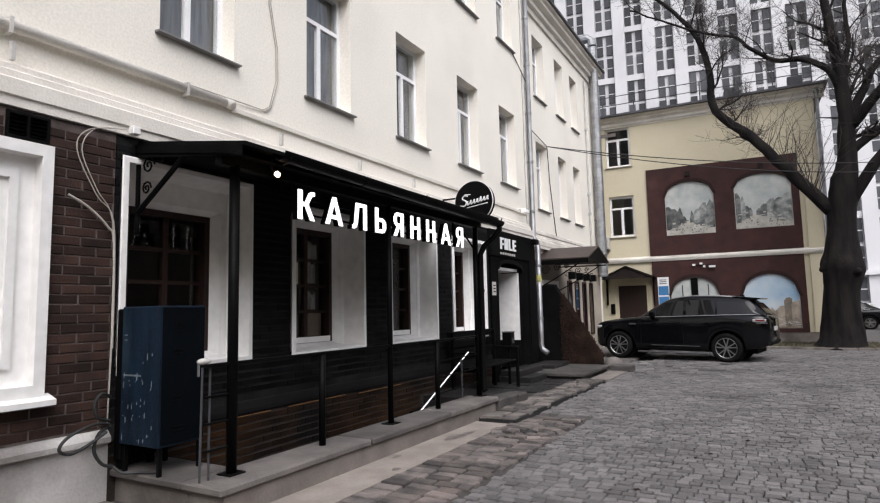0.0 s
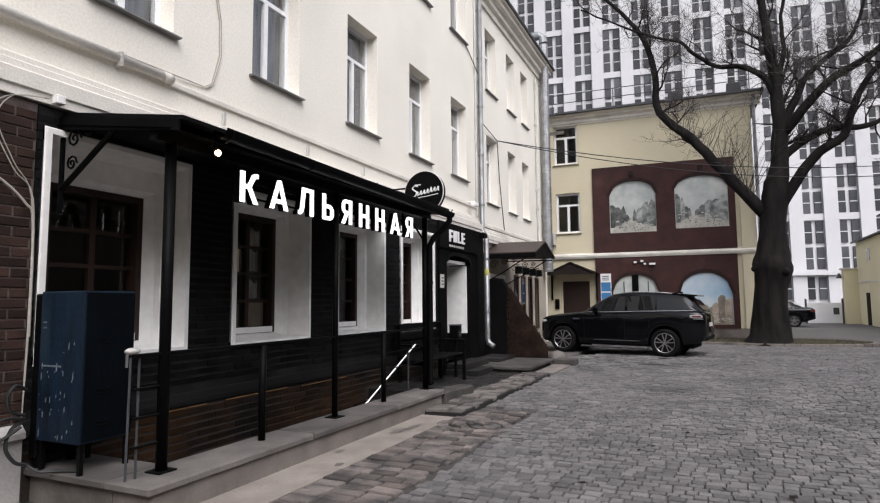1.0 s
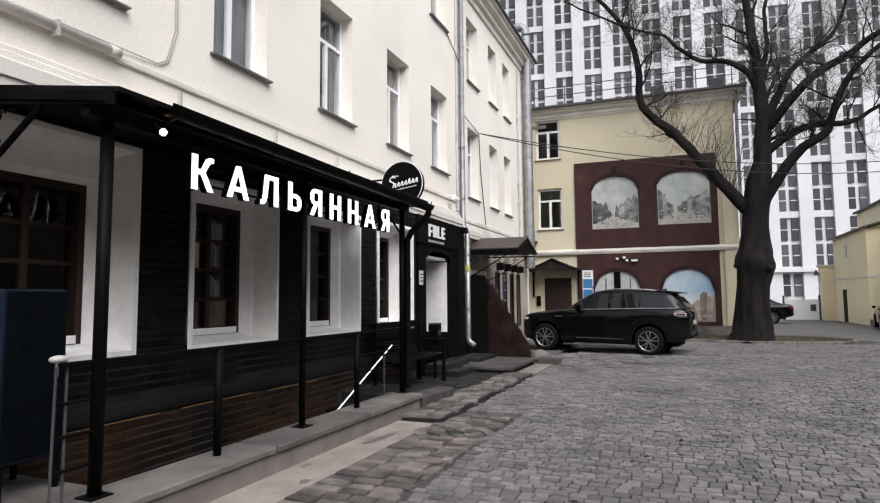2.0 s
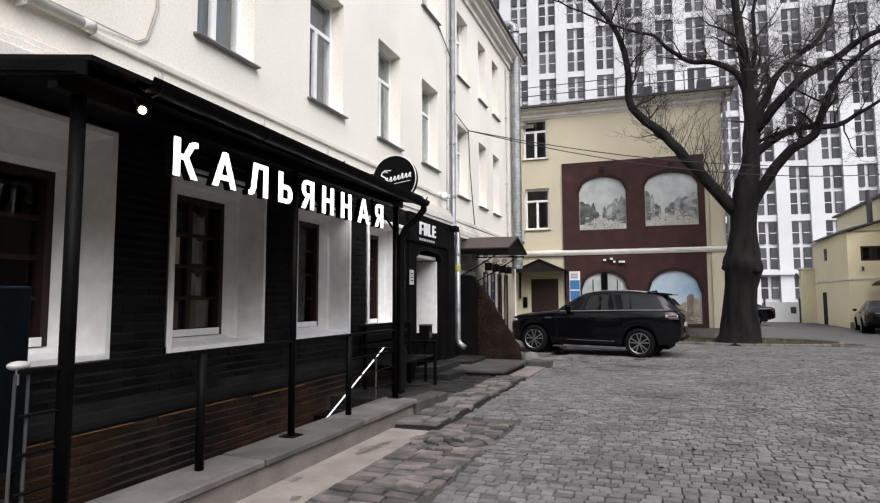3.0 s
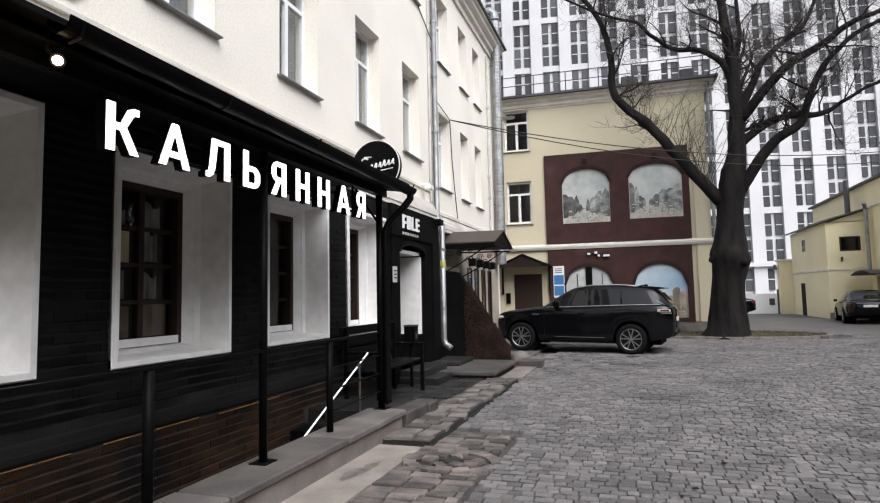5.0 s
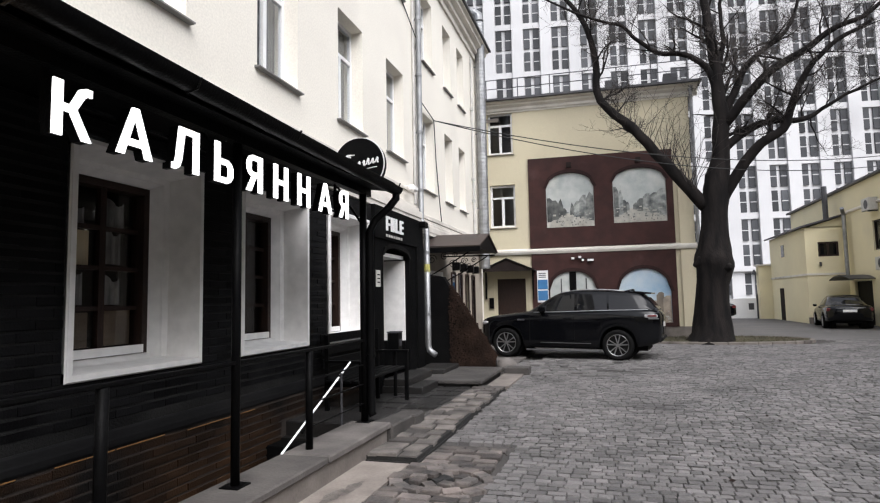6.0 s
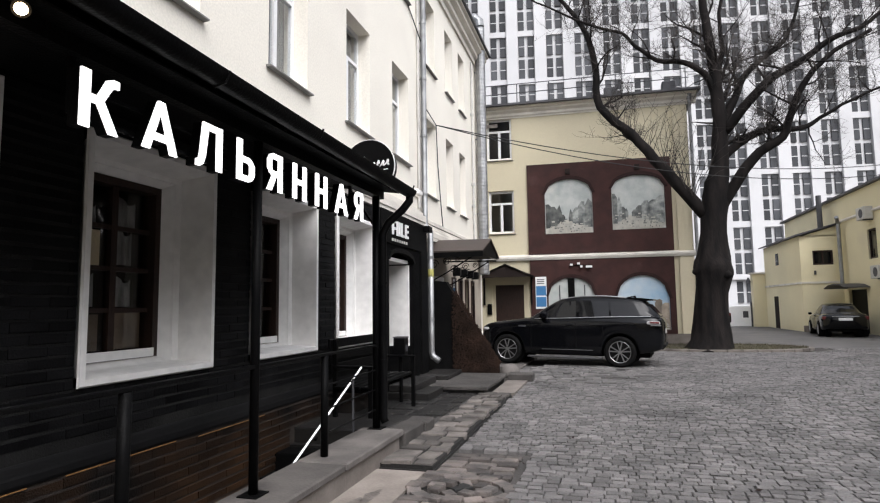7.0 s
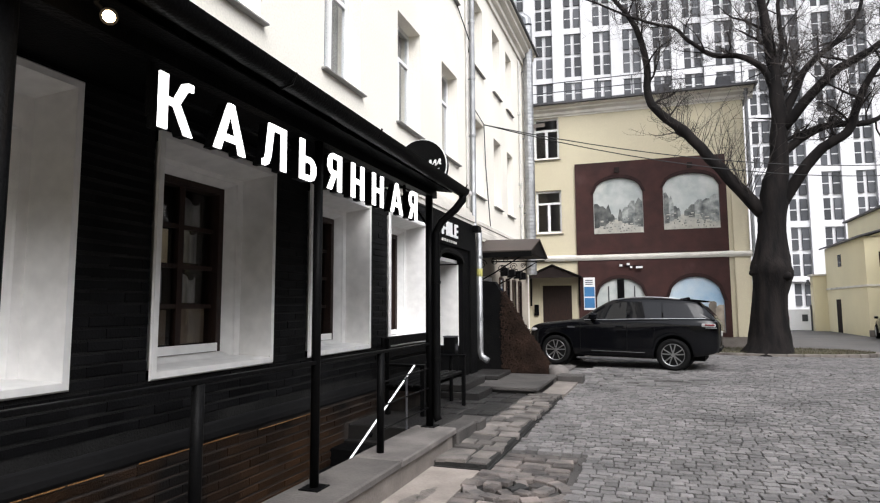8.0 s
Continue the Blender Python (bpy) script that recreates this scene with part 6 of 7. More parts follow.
def car(name, label, place, body, cabin, glass, r, wb, half, extra):
    """A car from stations (x, half width, underside, shoulder, top) with open wheel arches, and a cabin on it."""
    c = thing(name, label, "car", at=place)
    rows, gap = [], r + 0.055
    for x, w, zb, zs, zt in dense(body, 0.045):
        for xa in (wb, -wb):
            if abs(x - xa) < gap:
                zb = max(zb, r + math.sqrt(gap * gap - (x - xa) ** 2))
        zs = max(zs, zb + 0.10)
        zt = max(zt, zs + 0.06)
        lift = lambda k: zb + (zs - zb) * k
        rows.append((x, [(0, zb), (w * 0.82, zb), (w * 0.955, zb + 0.012), (w * 0.99, lift(0.16)), (w * 0.985, lift(0.30)), (w * 0.992, lift(0.55)), (w, lift(0.86)), (w * 0.992, zs), (w * 0.955, zs + (zt - zs) * 0.55), (w * 0.90, zt - 0.012), (w * 0.74, zt + 0.008), (w * 0.4, zt + 0.022), (0, zt + 0.028)]))
    part("body", loft(rows), CAR_BLACK, c, "glossy black body", True)
    part("underbody", bx(min(q[0] for q in body) + 0.35, max(q[0] for q in body) - 0.35, -half + 0.30, half - 0.30, 0.24, 0.80), TYRE, c)
    rows = []
    cabin = [tuple(q) for q in dense(cabin, 0.06)]
    for x, wb_, wt, zb, zt in cabin:
        rows.append((x, [(0, zb), (wb_, zb), (wb_ + (wt - wb_) * 0.5, zb + (zt - 0.07 - zb) * 0.5), (wt, zt - 0.07), (wt - 0.035, zt - 0.028), (wt - 0.10, zt - 0.006), (wt - 0.25, zt + 0.006), (0, zt + 0.02)]))
    part("cabin", loft(rows), CAR_BLACK, c, "glossy black roof and pillars", True)

    def on_cabin(x, k):
        for a, b in zip(cabin, cabin[1:]):
            if b[0] <= x <= a[0]:
                t = (a[0] - x) / (a[0] - b[0])
                q = [p + (s - p) * t for p, s in zip(a, b)]
                break
        z = q[3] + (q[4] - 0.07 - q[3]) * k
        return q[1] + (q[2] - q[1]) * k, z

    for nm, m_, quad in glass:
        for s in (1, -1):
            bm = bmesh.new()
            (xa, ka), (xb, kb), (xc, kc), (xd, kd) = quad
            rows = []
            for i in range(9):
                t = i / 8
                row = []
                for x, k in ((xa + (xd - xa) * t, ka + (kd - ka) * t), (xb + (xc - xb) * t, kb + (kc - kb) * t)):
                    yy, zz = on_cabin(x, k)
                    row.append(bm.verts.new((x, s * (yy + 0.008), zz)))
                rows.append(row)
            for p, q in zip(rows, rows[1:]):
                bm.faces.new((p[0], p[1], q[1], q[0]))
            part(nm, bm, m_, c, "", True)
    for s in (1, -1):
        for x in (wb, -wb):
            part("wheel_arch", tube([(x, s * (half - 0.45), r), (x, s * (half - 0.235), r)], r + 0.05, 32), TYRE, c, "black wheel arch liner")
            wheel(c, x, s * (half + 0.012), r, s)
    extra(c)
    return c


def suv_extra(c):
    for s in (1, -1):
        def side(x0, x1, y0, y1, z0, z1, bevel=0.0):
            return bx(x0, x1, min(s * y0, s * y1), max(s * y0, s * y1), z0, z1, bevel)

        part("window_trim", tube(eased([(0.72, s * 0.885, 1.195), (0.0, s * 0.912, 1.212), (-1.2, s * 0.910, 1.252), (-2.2, s * 0.868, 1.275)]), 0.011, 5), CHROME, c, "chrome waist strip")
        mirror = part("mirror", side(0.34, 0.54, 0.95, 1.15, 1.20, 1.38, 0.045), CAR_BLACK, c)
        part("mirror_foot", side(0.42, 0.52, 0.86, 0.98, 1.17, 1.23, 0.015), CAR_BLACK, mirror)
        part("side_step", side(-1.02, 0.90, 0.84, 1.03, 0.19, 0.235, 0.015), STEP_GREY, c, "grey running board")
        part("sill_strip", side(-0.80, 0.52, 0.975, 0.990, 0.40, 0.418, 0.004), STEP_GREY, c, "grey sill strip")
        for x in (-0.30, -1.14):
            part("door_handle", side(x, x + 0.2, 0.985, 1.008, 1.03, 1.06, 0.008), CAR_BLACK, c)
        for x, z0 in ((0.80, 0.42), (-0.38, 0.40), (-1.05, 0.78)):
            part("door_seam", side(x, x + 0.008, 0.965, 0.9885, z0, 1.10), TYRE, c)
        tail = part("tail_light", side(-2.42, -2.10, 0.76, 0.960, 1.07, 1.155, 0.02), CLEAR_LAMP, c, "pale tail light with a red core")
        part("lamp_core", side(-2.40, -2.18, 0.80, 0.966, 1.10, 1.145, 0.008), RED_LAMP, tail)
        part("lamp_rim", side(-2.44, -2.20, 0.80, 0.968, 1.042, 1.06, 0.004), CHROME, tail)
        part("headlight", side(1.96, 2.17, 0.66, 0.90, 0.86, 0.95, 0.03), CLEAR_LAMP, c)
        part("side_vent", side(0.95, 1.14, 0.955, 0.989, 0.98, 1.02), ROOF_METAL, c)
        # Chrome tube stands in for the highlight along the roof edge.
        part("roof_rail", tube(eased([(0.0, s * 0.645, 1.715), (-0.5, s * 0.65, 1.785), (-1.1, s * 0.645, 1.785), (-1.6, s * 0.62, 1.745)]), 0.013, 5), CHROME, c, "bright tube drawn as the roof edge highlight")
    part("spoiler", prism([(-1.60, 1.750), (-1.95, 1.735), (-2.27, 1.700), (-2.25, 1.665), (-2.0, 1.66)], (-0.60, 0.60), lambda u, w, d: (u, d, w)), CAR_BLACK, c)
    part("rear_glass", prism([(-0.58, 1.30), (0.58, 1.30), (0.50, 1.58), (-0.50, 1.58)], (0, 0.01), lambda u, w, d: (-2.415 + (w - 1.27) * 0.86 - d, u, w)), CAR_GLASS, c)
    part("number_plate", bx(-2.515, -2.495, -0.26, 0.26, 0.84, 0.95), GREY_PIPE, c)
    part("rear_bumper", bx(-2.52, -2.25, -0.72, 0.72, 0.46, 0.62, 0.06), TYRE, c)
    part("antenna_fin", prism([(-1.55, 1.76), (-1.80, 1.745), (-1.78, 1.80), (-1.74, 1.80)], (-0.02, 0.02), lambda u, w, d: (u, d, w)), CAR_BLACK, c)
    part("windscreen", prism([(-0.70, 1.26), (0.70, 1.26), (0.60, 1.64), (-0.60, 1.64)], (0, 0.01), lambda u, w, d: (0.895 - (w - 1.20) * 1.64 + d, u, w)), CAR_GLASS, c)


car("suv", "black sport utility car parked on the setts", pose(-2.40, 18.12, 0.01, 0, -0.9, 172.0) @ Matrix.Scale(0.94, 4),
    [(2.32, 0.40, 0.52, 0.70, 0.84), (2.28, 0.62, 0.44, 0.76, 0.92), (2.16, 0.83, 0.35, 0.83, 1.00), (1.96, 0.925, 0.29, 0.90, 1.06), (1.46, 0.975, 0.27, 0.97, 1.135), (0.85, 0.985, 0.27, 1.01, 1.20), (0.0, 0.985, 0.27, 1.04, 1.215), (-1.0, 0.985, 0.28, 1.08, 1.25), (-1.6, 0.985, 0.30, 1.12, 1.275), (-2.05, 0.965, 0.36, 1.14, 1.28), (-2.32, 0.905, 0.42, 1.12, 1.265), (-2.45, 0.80, 0.48, 1.06, 1.21), (-2.50, 0.64, 0.54, 1.00, 1.12)],
    [(0.95, 0.84, 0.80, 1.12, 1.19), (0.80, 0.87, 0.81, 1.16, 1.27), (0.40, 0.89, 0.74, 1.17, 1.53), (0.05, 0.90, 0.70, 1.18, 1.71), (-0.30, 0.905, 0.69, 1.19, 1.765), (-0.9, 0.905, 0.685, 1.21, 1.775), (-1.5, 0.895, 0.67, 1.23, 1.745), (-1.95, 0.875, 0.65, 1.25, 1.685), (-2.10, 0.865, 0.645, 1.25, 1.60), (-2.25, 0.85, 0.67, 1.25, 1.43), (-2.40, 0.82, 0.74, 1.24, 1.275)],
    [("front_window", CAR_GLASS, [(0.60, 0.14), (0.08, 0.90), (-0.35, 0.93), (-0.37, 0.09)]), ("rear_window", CAR_GLASS, [(-0.44, 0.09), (-0.43, 0.93), (-1.17, 0.92), (-1.21, 0.08)]), ("quarter_window", CAR_GLASS, [(-1.25, 0.08), (-1.22, 0.92), (-1.90, 0.88), (-2.16, 0.14)])],
    0.385, 1.46, 0.97, suv_extra)


def sedan_extra(c):
    for s in (1, -1):
        part("tail_light", bx(-2.44, -2.25, min(s * 0.55, s * 0.86), max(s * 0.55, s * 0.86), 0.78, 0.92, 0.02), RED_LAMP, c, "red tail light")
        part("mirror", bx(0.70, 0.85, min(s * 0.88, s * 1.04), max(s * 0.88, s * 1.04), 0.95, 1.07, 0.03), CAR_BLACK, c)
        part("window_trim", tube([(0.9, s * 0.87, 0.955), (-1.5, s * 0.87, 1.0)], 0.008, 5), CHROME, c)
        part("headlight", bx(2.1, 2.3, min(s * 0.55, s * 0.82), max(s * 0.55, s * 0.82), 0.62, 0.74, 0.02), CLEAR_LAMP, c)
    part("number_plate", bx(-2.47, -2.45, -0.26, 0.26, 0.74, 0.85), SIGN_WHITE, c)
    part("boot_trim", bx(-2.462, -2.44, -0.5, 0.5, 0.90, 0.93), CHROME, c)
    part("rear_glass", prism([(-0.52, 1.04), (0.52, 1.04), (0.46, 1.36), (-0.46, 1.36)], (0, 0.01), lambda u, w, d: (-1.86 + (w - 1.0) * 1.4 - d, u, w)), CAR_GLASS, c)


SEDAN = ([(2.42, 0.55, 0.36, 0.56, 0.66), (2.28, 0.78, 0.26, 0.64, 0.77), (1.9, 0.88, 0.22, 0.72, 0.86), (1.0, 0.91, 0.22, 0.80, 0.95), (0, 0.92, 0.22, 0.84, 0.98), (-1.0, 0.92, 0.22, 0.87, 1.0), (-1.8, 0.90, 0.26, 0.90, 1.02), (-2.3, 0.84, 0.36, 0.90, 1.0), (-2.46, 0.74, 0.42, 0.82, 0.92)],
         [(1.05, 0.80, 0.74, 0.92, 1.0), (0.55, 0.84, 0.68, 0.95, 1.24), (0.1, 0.85, 0.62, 0.96, 1.43), (-0.5, 0.85, 0.61, 0.98, 1.48), (-1.1, 0.84, 0.60, 0.99, 1.42), (-1.6, 0.82, 0.62, 1.0, 1.20), (-1.95, 0.80, 0.66, 1.0, 1.05)],
         [("front_window", CAR_GLASS, [(0.62, 0.12), (0.15, 0.88), (-0.26, 0.92), (-0.28, 0.08)]), ("rear_window", CAR_GLASS, [(-0.35, 0.08), (-0.34, 0.92), (-0.95, 0.88), (-1.35, 0.12)])])
car("sedan", "black saloon car parked beside the yellow block", pose(8.32, 32.3, 0, 0, 0, 80) @ Matrix.Scale(0.93, 4), *SEDAN, 0.33, 1.45, 0.91, sedan_extra)
car("sedan", "dark saloon car parked far behind the tree", pose(2.6, 38.2, 0, 0, 0, 180), *SEDAN, 0.33, 1.45, 0.91, sedan_extra)


# ---- bricks, setts, pavers ----
def brick_mesh(L, H, D, m, name):
    """One brick lying along y; its face looks to +x."""
    bm = bx(-D, 0, 0, L, 0, H)
    bm.faces.ensure_lookup_table()
    edges = [e for e in bm.edges if all(v.co.x > -1e-6 for v in e.verts) and (m is BRICK_BROWN or abs(e.verts[0].co.y - e.verts[1].co.y) > 0.001)]
    bmesh.ops.bevel(bm, geom=edges, offset=0.005 if m is BRICK_BROWN else 0.008, segments=1, affect="EDGES")
    return mesh_of(bm, name, m)


def runs(z0, z1, y0, y1, cut):
    """Stretches of a course that no opening interrupts."""
    out = [(y0, y1)]
    for a, b, c, d in cut:
        if c < z1 - 0.005 and d > z0 + 0.005:
            nxt = []
            for p, q in out:
                if b <= p or a >= q:
                    nxt.append((p, q))
                else:
                    if a > p + 0.02:
                        nxt.append((p, a))
                    if b < q - 0.02:
                        nxt.append((b, q))
            out = nxt
    return out


COURSE, BL, J = 0.0765, 0.255, 0.010
rnd = random.Random(5)
shapes = {}
lots = {"brown": [], "black": []}
for row in range(int(3.9 / COURSE)):
    z = -0.88 + row * COURSE
    if z + COURSE > 3.0:
        break
    for tone, y0, y1, cut in (("brown", 0.2, 3.46, [SHUTTERED, (-9, 3.45, -2, 0.545), (2.62, 2.92, 2.79, 2.99)]), ("black", 3.46, 10.93, [*GROUND_WINDOWS, (3.0, 4.0, -2, 0.22), (8.3, 20, -2, 0.16), (3, 11.2, 0.49, 0.60)])):
        for p, q in runs(z, z + COURSE, y0, y1, cut):
            y = p - (BL / 2 if row % 2 else 0)
            while y < q - 0.01:
                a, b = max(y, p), min(y + BL, q)
                if b - a > 0.03:
                    lots[tone].append((a, b - a - (J if tone == "brown" else 0.002), z, tone))
                y += BL
MESHES = {}


def place_brick(y, ln, z, tone, m):
    cut = math.floor(ln * 200) / 200
    key = (cut, tone, m.name)
    if key not in MESHES:
        MESHES[key] = brick_mesh(cut, COURSE - J, 0.055, m, "brick")
    ob = new("brick", MESHES[key])
    ob.parent = lower_wall
    ob.location = (XL + rnd.uniform(-0.004, 0.003), y, z)


def near_first(lot, y, z):
    return sorted(lot, key=lambda b: abs(b[0] - y) + 0.6 * abs(b[2] - z))


joined = {"brown": ([], []), "black": ([], []), "low": ([], [])}
for tone, centre, count in (("brown", (3.1, 1.5), 130), ("black", (6.2, 1.3), 170)):
    order = near_first(lots[tone], *centre)
    low = [b for b in order if tone == "black" and b[2] < 0.5]
    for i, (y, ln, z, tn) in enumerate(order):
        if i < count:
            place_brick(y, ln, z, tn, BRICK_BROWN if tone == "brown" else BRICK_LOW if z < 0.45 else BRICK_BLACK)
        else:
            which = "brown" if tone == "brown" else "low" if z < 0.45 else "black"
            v, fcs = joined[which]
            n = len(v)
            x1, x0, e, ez = XL + rnd.uniform(-0.004, 0.003), XL - 0.05, 0.005 if which == "brown" else 0.0, 0.005 if which == "brown" else 0.008
            v += [(x0, y, z), (x0, y + ln, z), (x0, y + ln, z + COURSE - J), (x0, y, z + COURSE - J), (x1, y + e, z + ez), (x1, y + ln - e, z + ez), (x1, y + ln - e, z + COURSE - J - ez), (x1, y + e, z + COURSE - J - ez)]
            fcs += [(n + 4, n + 5, n + 6, n + 7), (n, n + 1, n + 5, n + 4), (n + 1, n + 2, n + 6, n + 5), (n + 2, n + 3, n + 7, n + 6), (n + 3, n, n + 4, n + 7)]
for which, m in (("brown", BRICK_BROWN_J), ("black", BRICK_BLACK_J), ("low", BRICK_LOW_J)):
    v, fcs = joined[which]
    me = bpy.data.meshes.new("bricks")
    me.from_pydata(v, [], fcs)
    me.materials.append(m)
    ob = new("bricks", me)
    ob.parent = lower_wall
    tagged(ob, "", kind="stuff")
# bare orange edges where the paint has worn off the low bricks
for y, ln, z, tn in lots["black"]:
    if 0.33 < z < 0.42 and 4.0 < y < 7.6 and rnd.random() < 0.9:
        we = new("worn_edge", MESHES.setdefault("edge", mesh_of(bx(0, 0.004, 0.0, 0.245, 0.0, 0.007), "worn_edge", WORN_EDGE)))
        we.parent = lower_wall
        we.location = (XL + 0.002, y + rnd.uniform(0, 0.01), z + COURSE - J - 0.011 + (0.020 if y < 6.4 else 0.0))
# pale mortar bed behind the brown bricks
structure("mortar_bed", wall(0.2, 3.455, 0.55, 3.01, 0.004, [SHUTTERED, (2.62, 2.92, 2.79, 2.99)], on_left(XL - 0.009)), MORTAR)
structure("mortar_bed_low", bx(XL - 0.016, XL - 0.009, 3.462, 10.93, -0.9, 0.455), MORTAR_LOW)
structure("mortar_bed_dark", wall(3.462, 10.93, 0.456, 3.0, 0.004, GROUND_WINDOWS, on_left(XL - 0.006)), MORTAR_BLACK)

# granite setts in rows across the court
rnd = random.Random(8)
court = structure("pavement", bx(-2.6, 9.7, -8.9, 24.0, -0.036, -0.030), DIRT, "grey granite setts laid in rows")


def sett_verts(cx, cy, w, l, a, h):
    ca, sa = math.cos(a), math.sin(a)
    out = []
    for z, k in ((-0.035, 1.0), (h - 0.007, 0.98), (h, 0.90)):
        for sx, sy in ((-1, -1), (1, -1), (1, 1), (-1, 1)):
            jx, jy = (rnd.uniform(-0.006, 0.006) if z > 0 else 0), (rnd.uniform(-0.006, 0.006) if z > 0 else 0)
            u, w_ = sx * w / 2 * k + jx, sy * l / 2 * k + jy
            out.append((cx + u * ca - w_ * sa, cy + u * sa + w_ * ca, z))
    return out


SETT_FACES = [(8, 9, 10, 11)] + [(i, (i + 1) % 4, 4 + (i + 1) % 4, 4 + i) for i in range(4)] + [(4 + i, 4 + (i + 1) % 4, 8 + (i + 1) % 4, 8 + i) for i in range(4)]
verts, faces, singles = [], [], []
y = -3.0
while y < 24.0:
    l = 0.088 + rnd.random() * 0.018
    x = -2.25 + rnd.random() * 0.06
    lim = 9.6 if y > 14 else 7.5
    if y > 8.4:
        x -= 0.74
    while x < lim:
        w = 0.088 + rnd.random() * 0.062
        cy = y + 0.03 * math.sin((x + 2) * 0.5) + 0.008 * math.sin(x * 4.1) + rnd.uniform(-0.006, 0.006)
        h = rnd.uniform(-0.004, 0.006) + 0.012 * noise.noise(Vector((x * 0.7, y * 0.7, 0)))
        if not ((x - 1.9) ** 2 / 11 + (cy - 23.4) ** 2 / 2.5 < 1):
            item = (x + w / 2, cy + l / 2, w - 0.007, l - 0.014, rnd.gauss(0, 0.03), h)
            if -2.2 < x < 0.2 and 4.9 < y < 6.6 and len(singles) < 290:
                singles.append(item)
            else:
                n = len(verts)
                verts += sett_verts(*item)
                faces += [tuple(n + i for i in f_) for f_ in SETT_FACES]
        x += w
    y += l
me = bpy.data.meshes.new("setts")
me.from_pydata(verts, [], faces)
me.materials.append(SETT_J)
ob = new("setts", me)
ob.parent = court
tagged(ob, kind="stuff")


def stone(name, cx, cy, w, l, a, h, m, parent):
    key = (name, m.name, round(w * 100), round(l * 100))
    if key not in MESHES:
        me = bpy.data.meshes.new(name)
        me.from_pydata(sett_verts(0, 0, round(w, 2), round(l, 2), 0, 0.0), [], SETT_FACES)
        me.materials.append(m)
        MESHES[key] = me
    ob = new(name, MESHES[key])
    ob.parent = parent
    ob.matrix_world = pose(cx, cy, h, rnd.gauss(0, 1.2), rnd.gauss(0, 1.2), math.degrees(a))


for item in singles:
    stone("sett", *item, SETT, court)

# worn clinker strip beside the apron
strip = structure("pavement_strip", bx(-3.06, -2.26, -6.0, 8.40, -0.0365, -0.031), DIRT_DARK, "strip of worn pinkish clinker pavers")
y = -0.5
while y < 8.3:
    l = 0.125 + rnd.random() * 0.02
    x = -3.06 if y < 7.6 else -2.98
    while x < -2.30:
        w = min(0.20 + rnd.random() * 0.08, -2.27 - x)
        if w > 0.06 and not (math.hypot((x + w / 2 + 2.62) / 1.2, y + l / 2 - 7.2) < 0.34):
            stone("paver", x + w / 2, y + l / 2, w - 0.016, l - 0.020, rnd.gauss(0, 0.035), rnd.uniform(-0.010, 0.010), PAVER, strip)
        x += w
    y += l
# a sunken ring of loose stones round a covered drain
ring = structure("drain_surround", bx(-3.0, -2.3, 6.85, 7.6, -0.037, -0.0325), DIRT_DARK, "broken ring of loose stones round a drain")
for k in range(16):
    a = k * math.pi / 8
    stone("stone", -2.62 + 0.40 * math.cos(a), 7.2 + 0.30 * math.sin(a), 0.15, 0.12, a + 1.57, 0.006 + rnd.uniform(-0.01, 0.018), PAVER, ring)
for k in range(9):
    a = k * math.pi / 4.5 + 0.2
    stone("stone", -2.62 + 0.22 * math.cos(a), 7.2 + 0.16 * math.sin(a), 0.13, 0.10, a + rnd.random(), 0.008 + rnd.uniform(-0.012, 0.02), PAVER, ring)
for k in range(4):
    stone("stone", -2.62 + rnd.uniform(-0.08, 0.08), 7.2 + rnd.uniform(-0.06, 0.06), 0.08, 0.07, rnd.random() * 3, 0.02, CABLE_BLACK, ring)
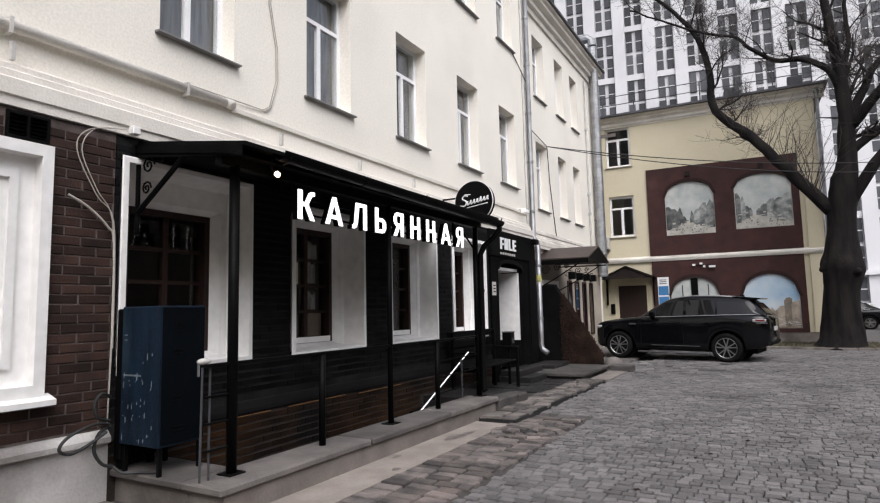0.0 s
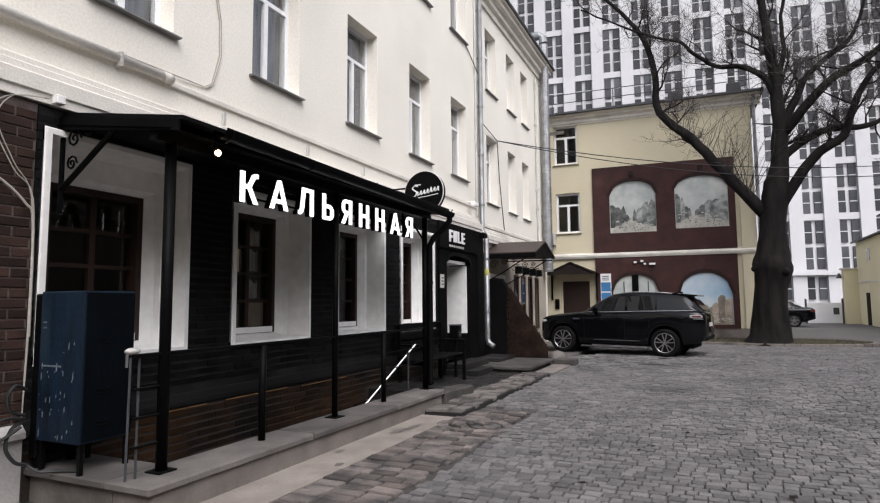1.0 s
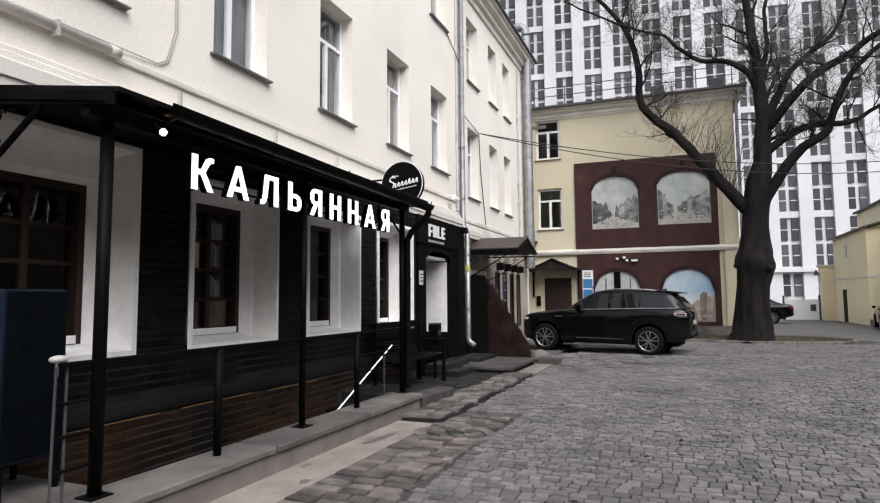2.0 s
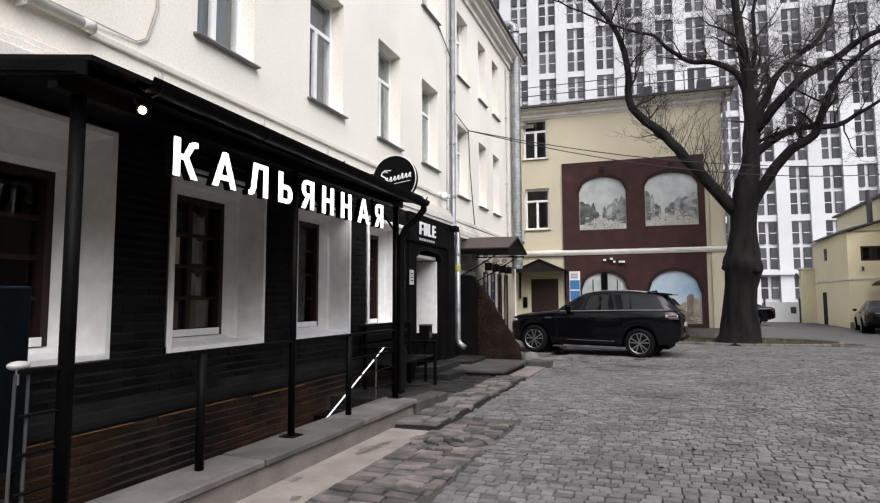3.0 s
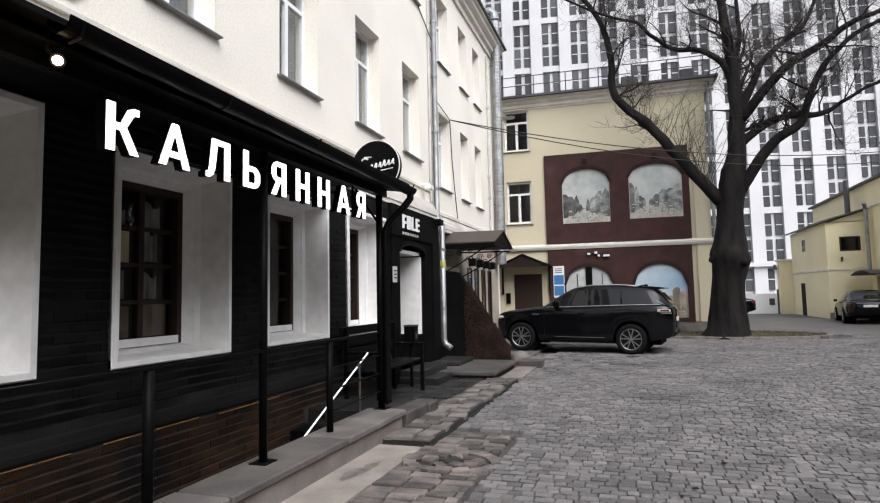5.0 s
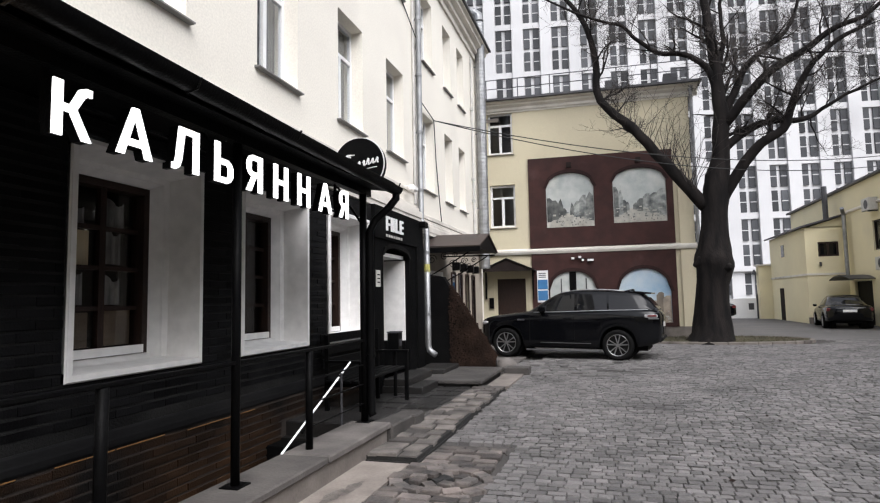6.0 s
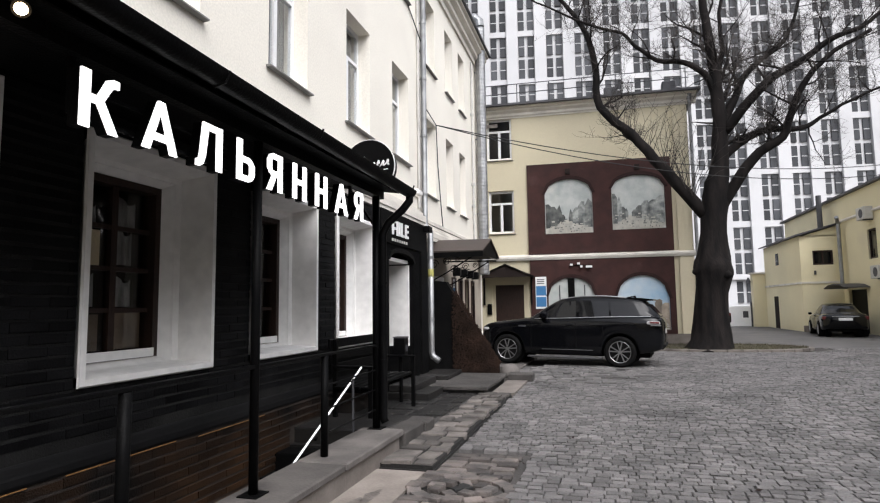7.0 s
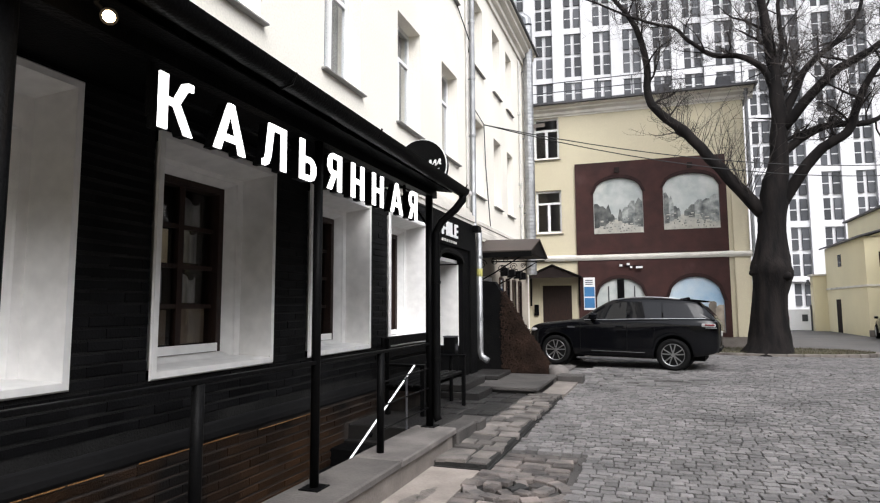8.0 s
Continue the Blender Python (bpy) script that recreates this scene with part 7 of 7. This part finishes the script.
# raised flag strip
flags = structure("pavement_flags", bx(-3.52, -3.0, 7.68, 12.3, -0.0355, -0.01), DIRT_DARK, "raised strip of worn stone flags")
y = 7.68
while y < 12.1:
    l = 0.19 + rnd.random() * 0.13
    x = -3.52
    while x < -3.06:
        w = min(0.17 + rnd.random() * 0.16, -3.0 + rnd.gauss(0, 0.012) - x)
        stone("flag", x + w / 2, y + l / 2 + rnd.gauss(0, 0.012), w - 0.022, l - 0.026, rnd.gauss(0, 0.05), 0.052 + rnd.uniform(-0.016, 0.014), FLAG, flags)
        x += w
    y += l
bm = bx(-3.515, -3.01, 7.69, 12.28, -0.011, 0.03)
part("flag_bed", bm, DIRT_DARK, flags)
# damp broken slabs along the wall, bench shade put into their colour
damp = structure("pavement_damp", bx(-4.82, -3.54, 8.45, 12.0, 0.026, 0.0305), DIRT, "uneven slabs beside the bench, damp and darkened for shade")
y = 9.38
while y < 11.95:
    l = 0.26 + rnd.random() * 0.2
    x = -4.80
    while x < -3.62:
        w = min(0.24 + rnd.random() * 0.3, -3.55 - x)
        stone("slab", x + w / 2, y + l / 2, w - 0.014, l - 0.014, rnd.gauss(0, 0.03), 0.042 + rnd.uniform(-0.008, 0.012), SLAB_DAMP_SHADE, damp)
        x += w
    y += l
# rough stones by the parked car
field = structure("pavement_rough", bx(-3.4, -1.2, 14.45, 17.2, -0.0372, -0.033), DIRT_DARK, "uneven larger stones in front of the car")
y = 13.95
while y < 16.6:
    l = 0.19 + rnd.random() * 0.10
    x = -2.80 if y < 14.45 else -3.38
    while x < -1.15 + 0.35 * math.sin(y * 3.1):
        w = 0.15 + rnd.random() * 0.20
        stone("stone", x + w / 2, y + l / 2 + rnd.gauss(0, 0.025), w - 0.018, l - 0.02, rnd.gauss(0, 0.14), 0.022 + rnd.uniform(-0.018, 0.020), ROUGH, field)
        x += w
    y += l
lf = thing("fallen_leaves", "scattered dead leaves on the setts", "leaves", kind="stuff")
bm = bmesh.new()
for k in range(120):
    c = Vector((rnd.uniform(-2.6, 5), rnd.uniform(5, 21), 0.02))
    a, s = rnd.random() * 6.28, 0.02 + 0.025 * rnd.random()
    e1, e2 = Vector((math.cos(a) * s, math.sin(a) * s, 0.004)), Vector((-math.sin(a) * s * 0.6, math.cos(a) * s * 0.6, 0.006))
    bm.faces.new([bm.verts.new(p) for p in (c - e1, c + e2, c + e1, c - e2)])
part("leaf_litter", bm, VINE, lf)
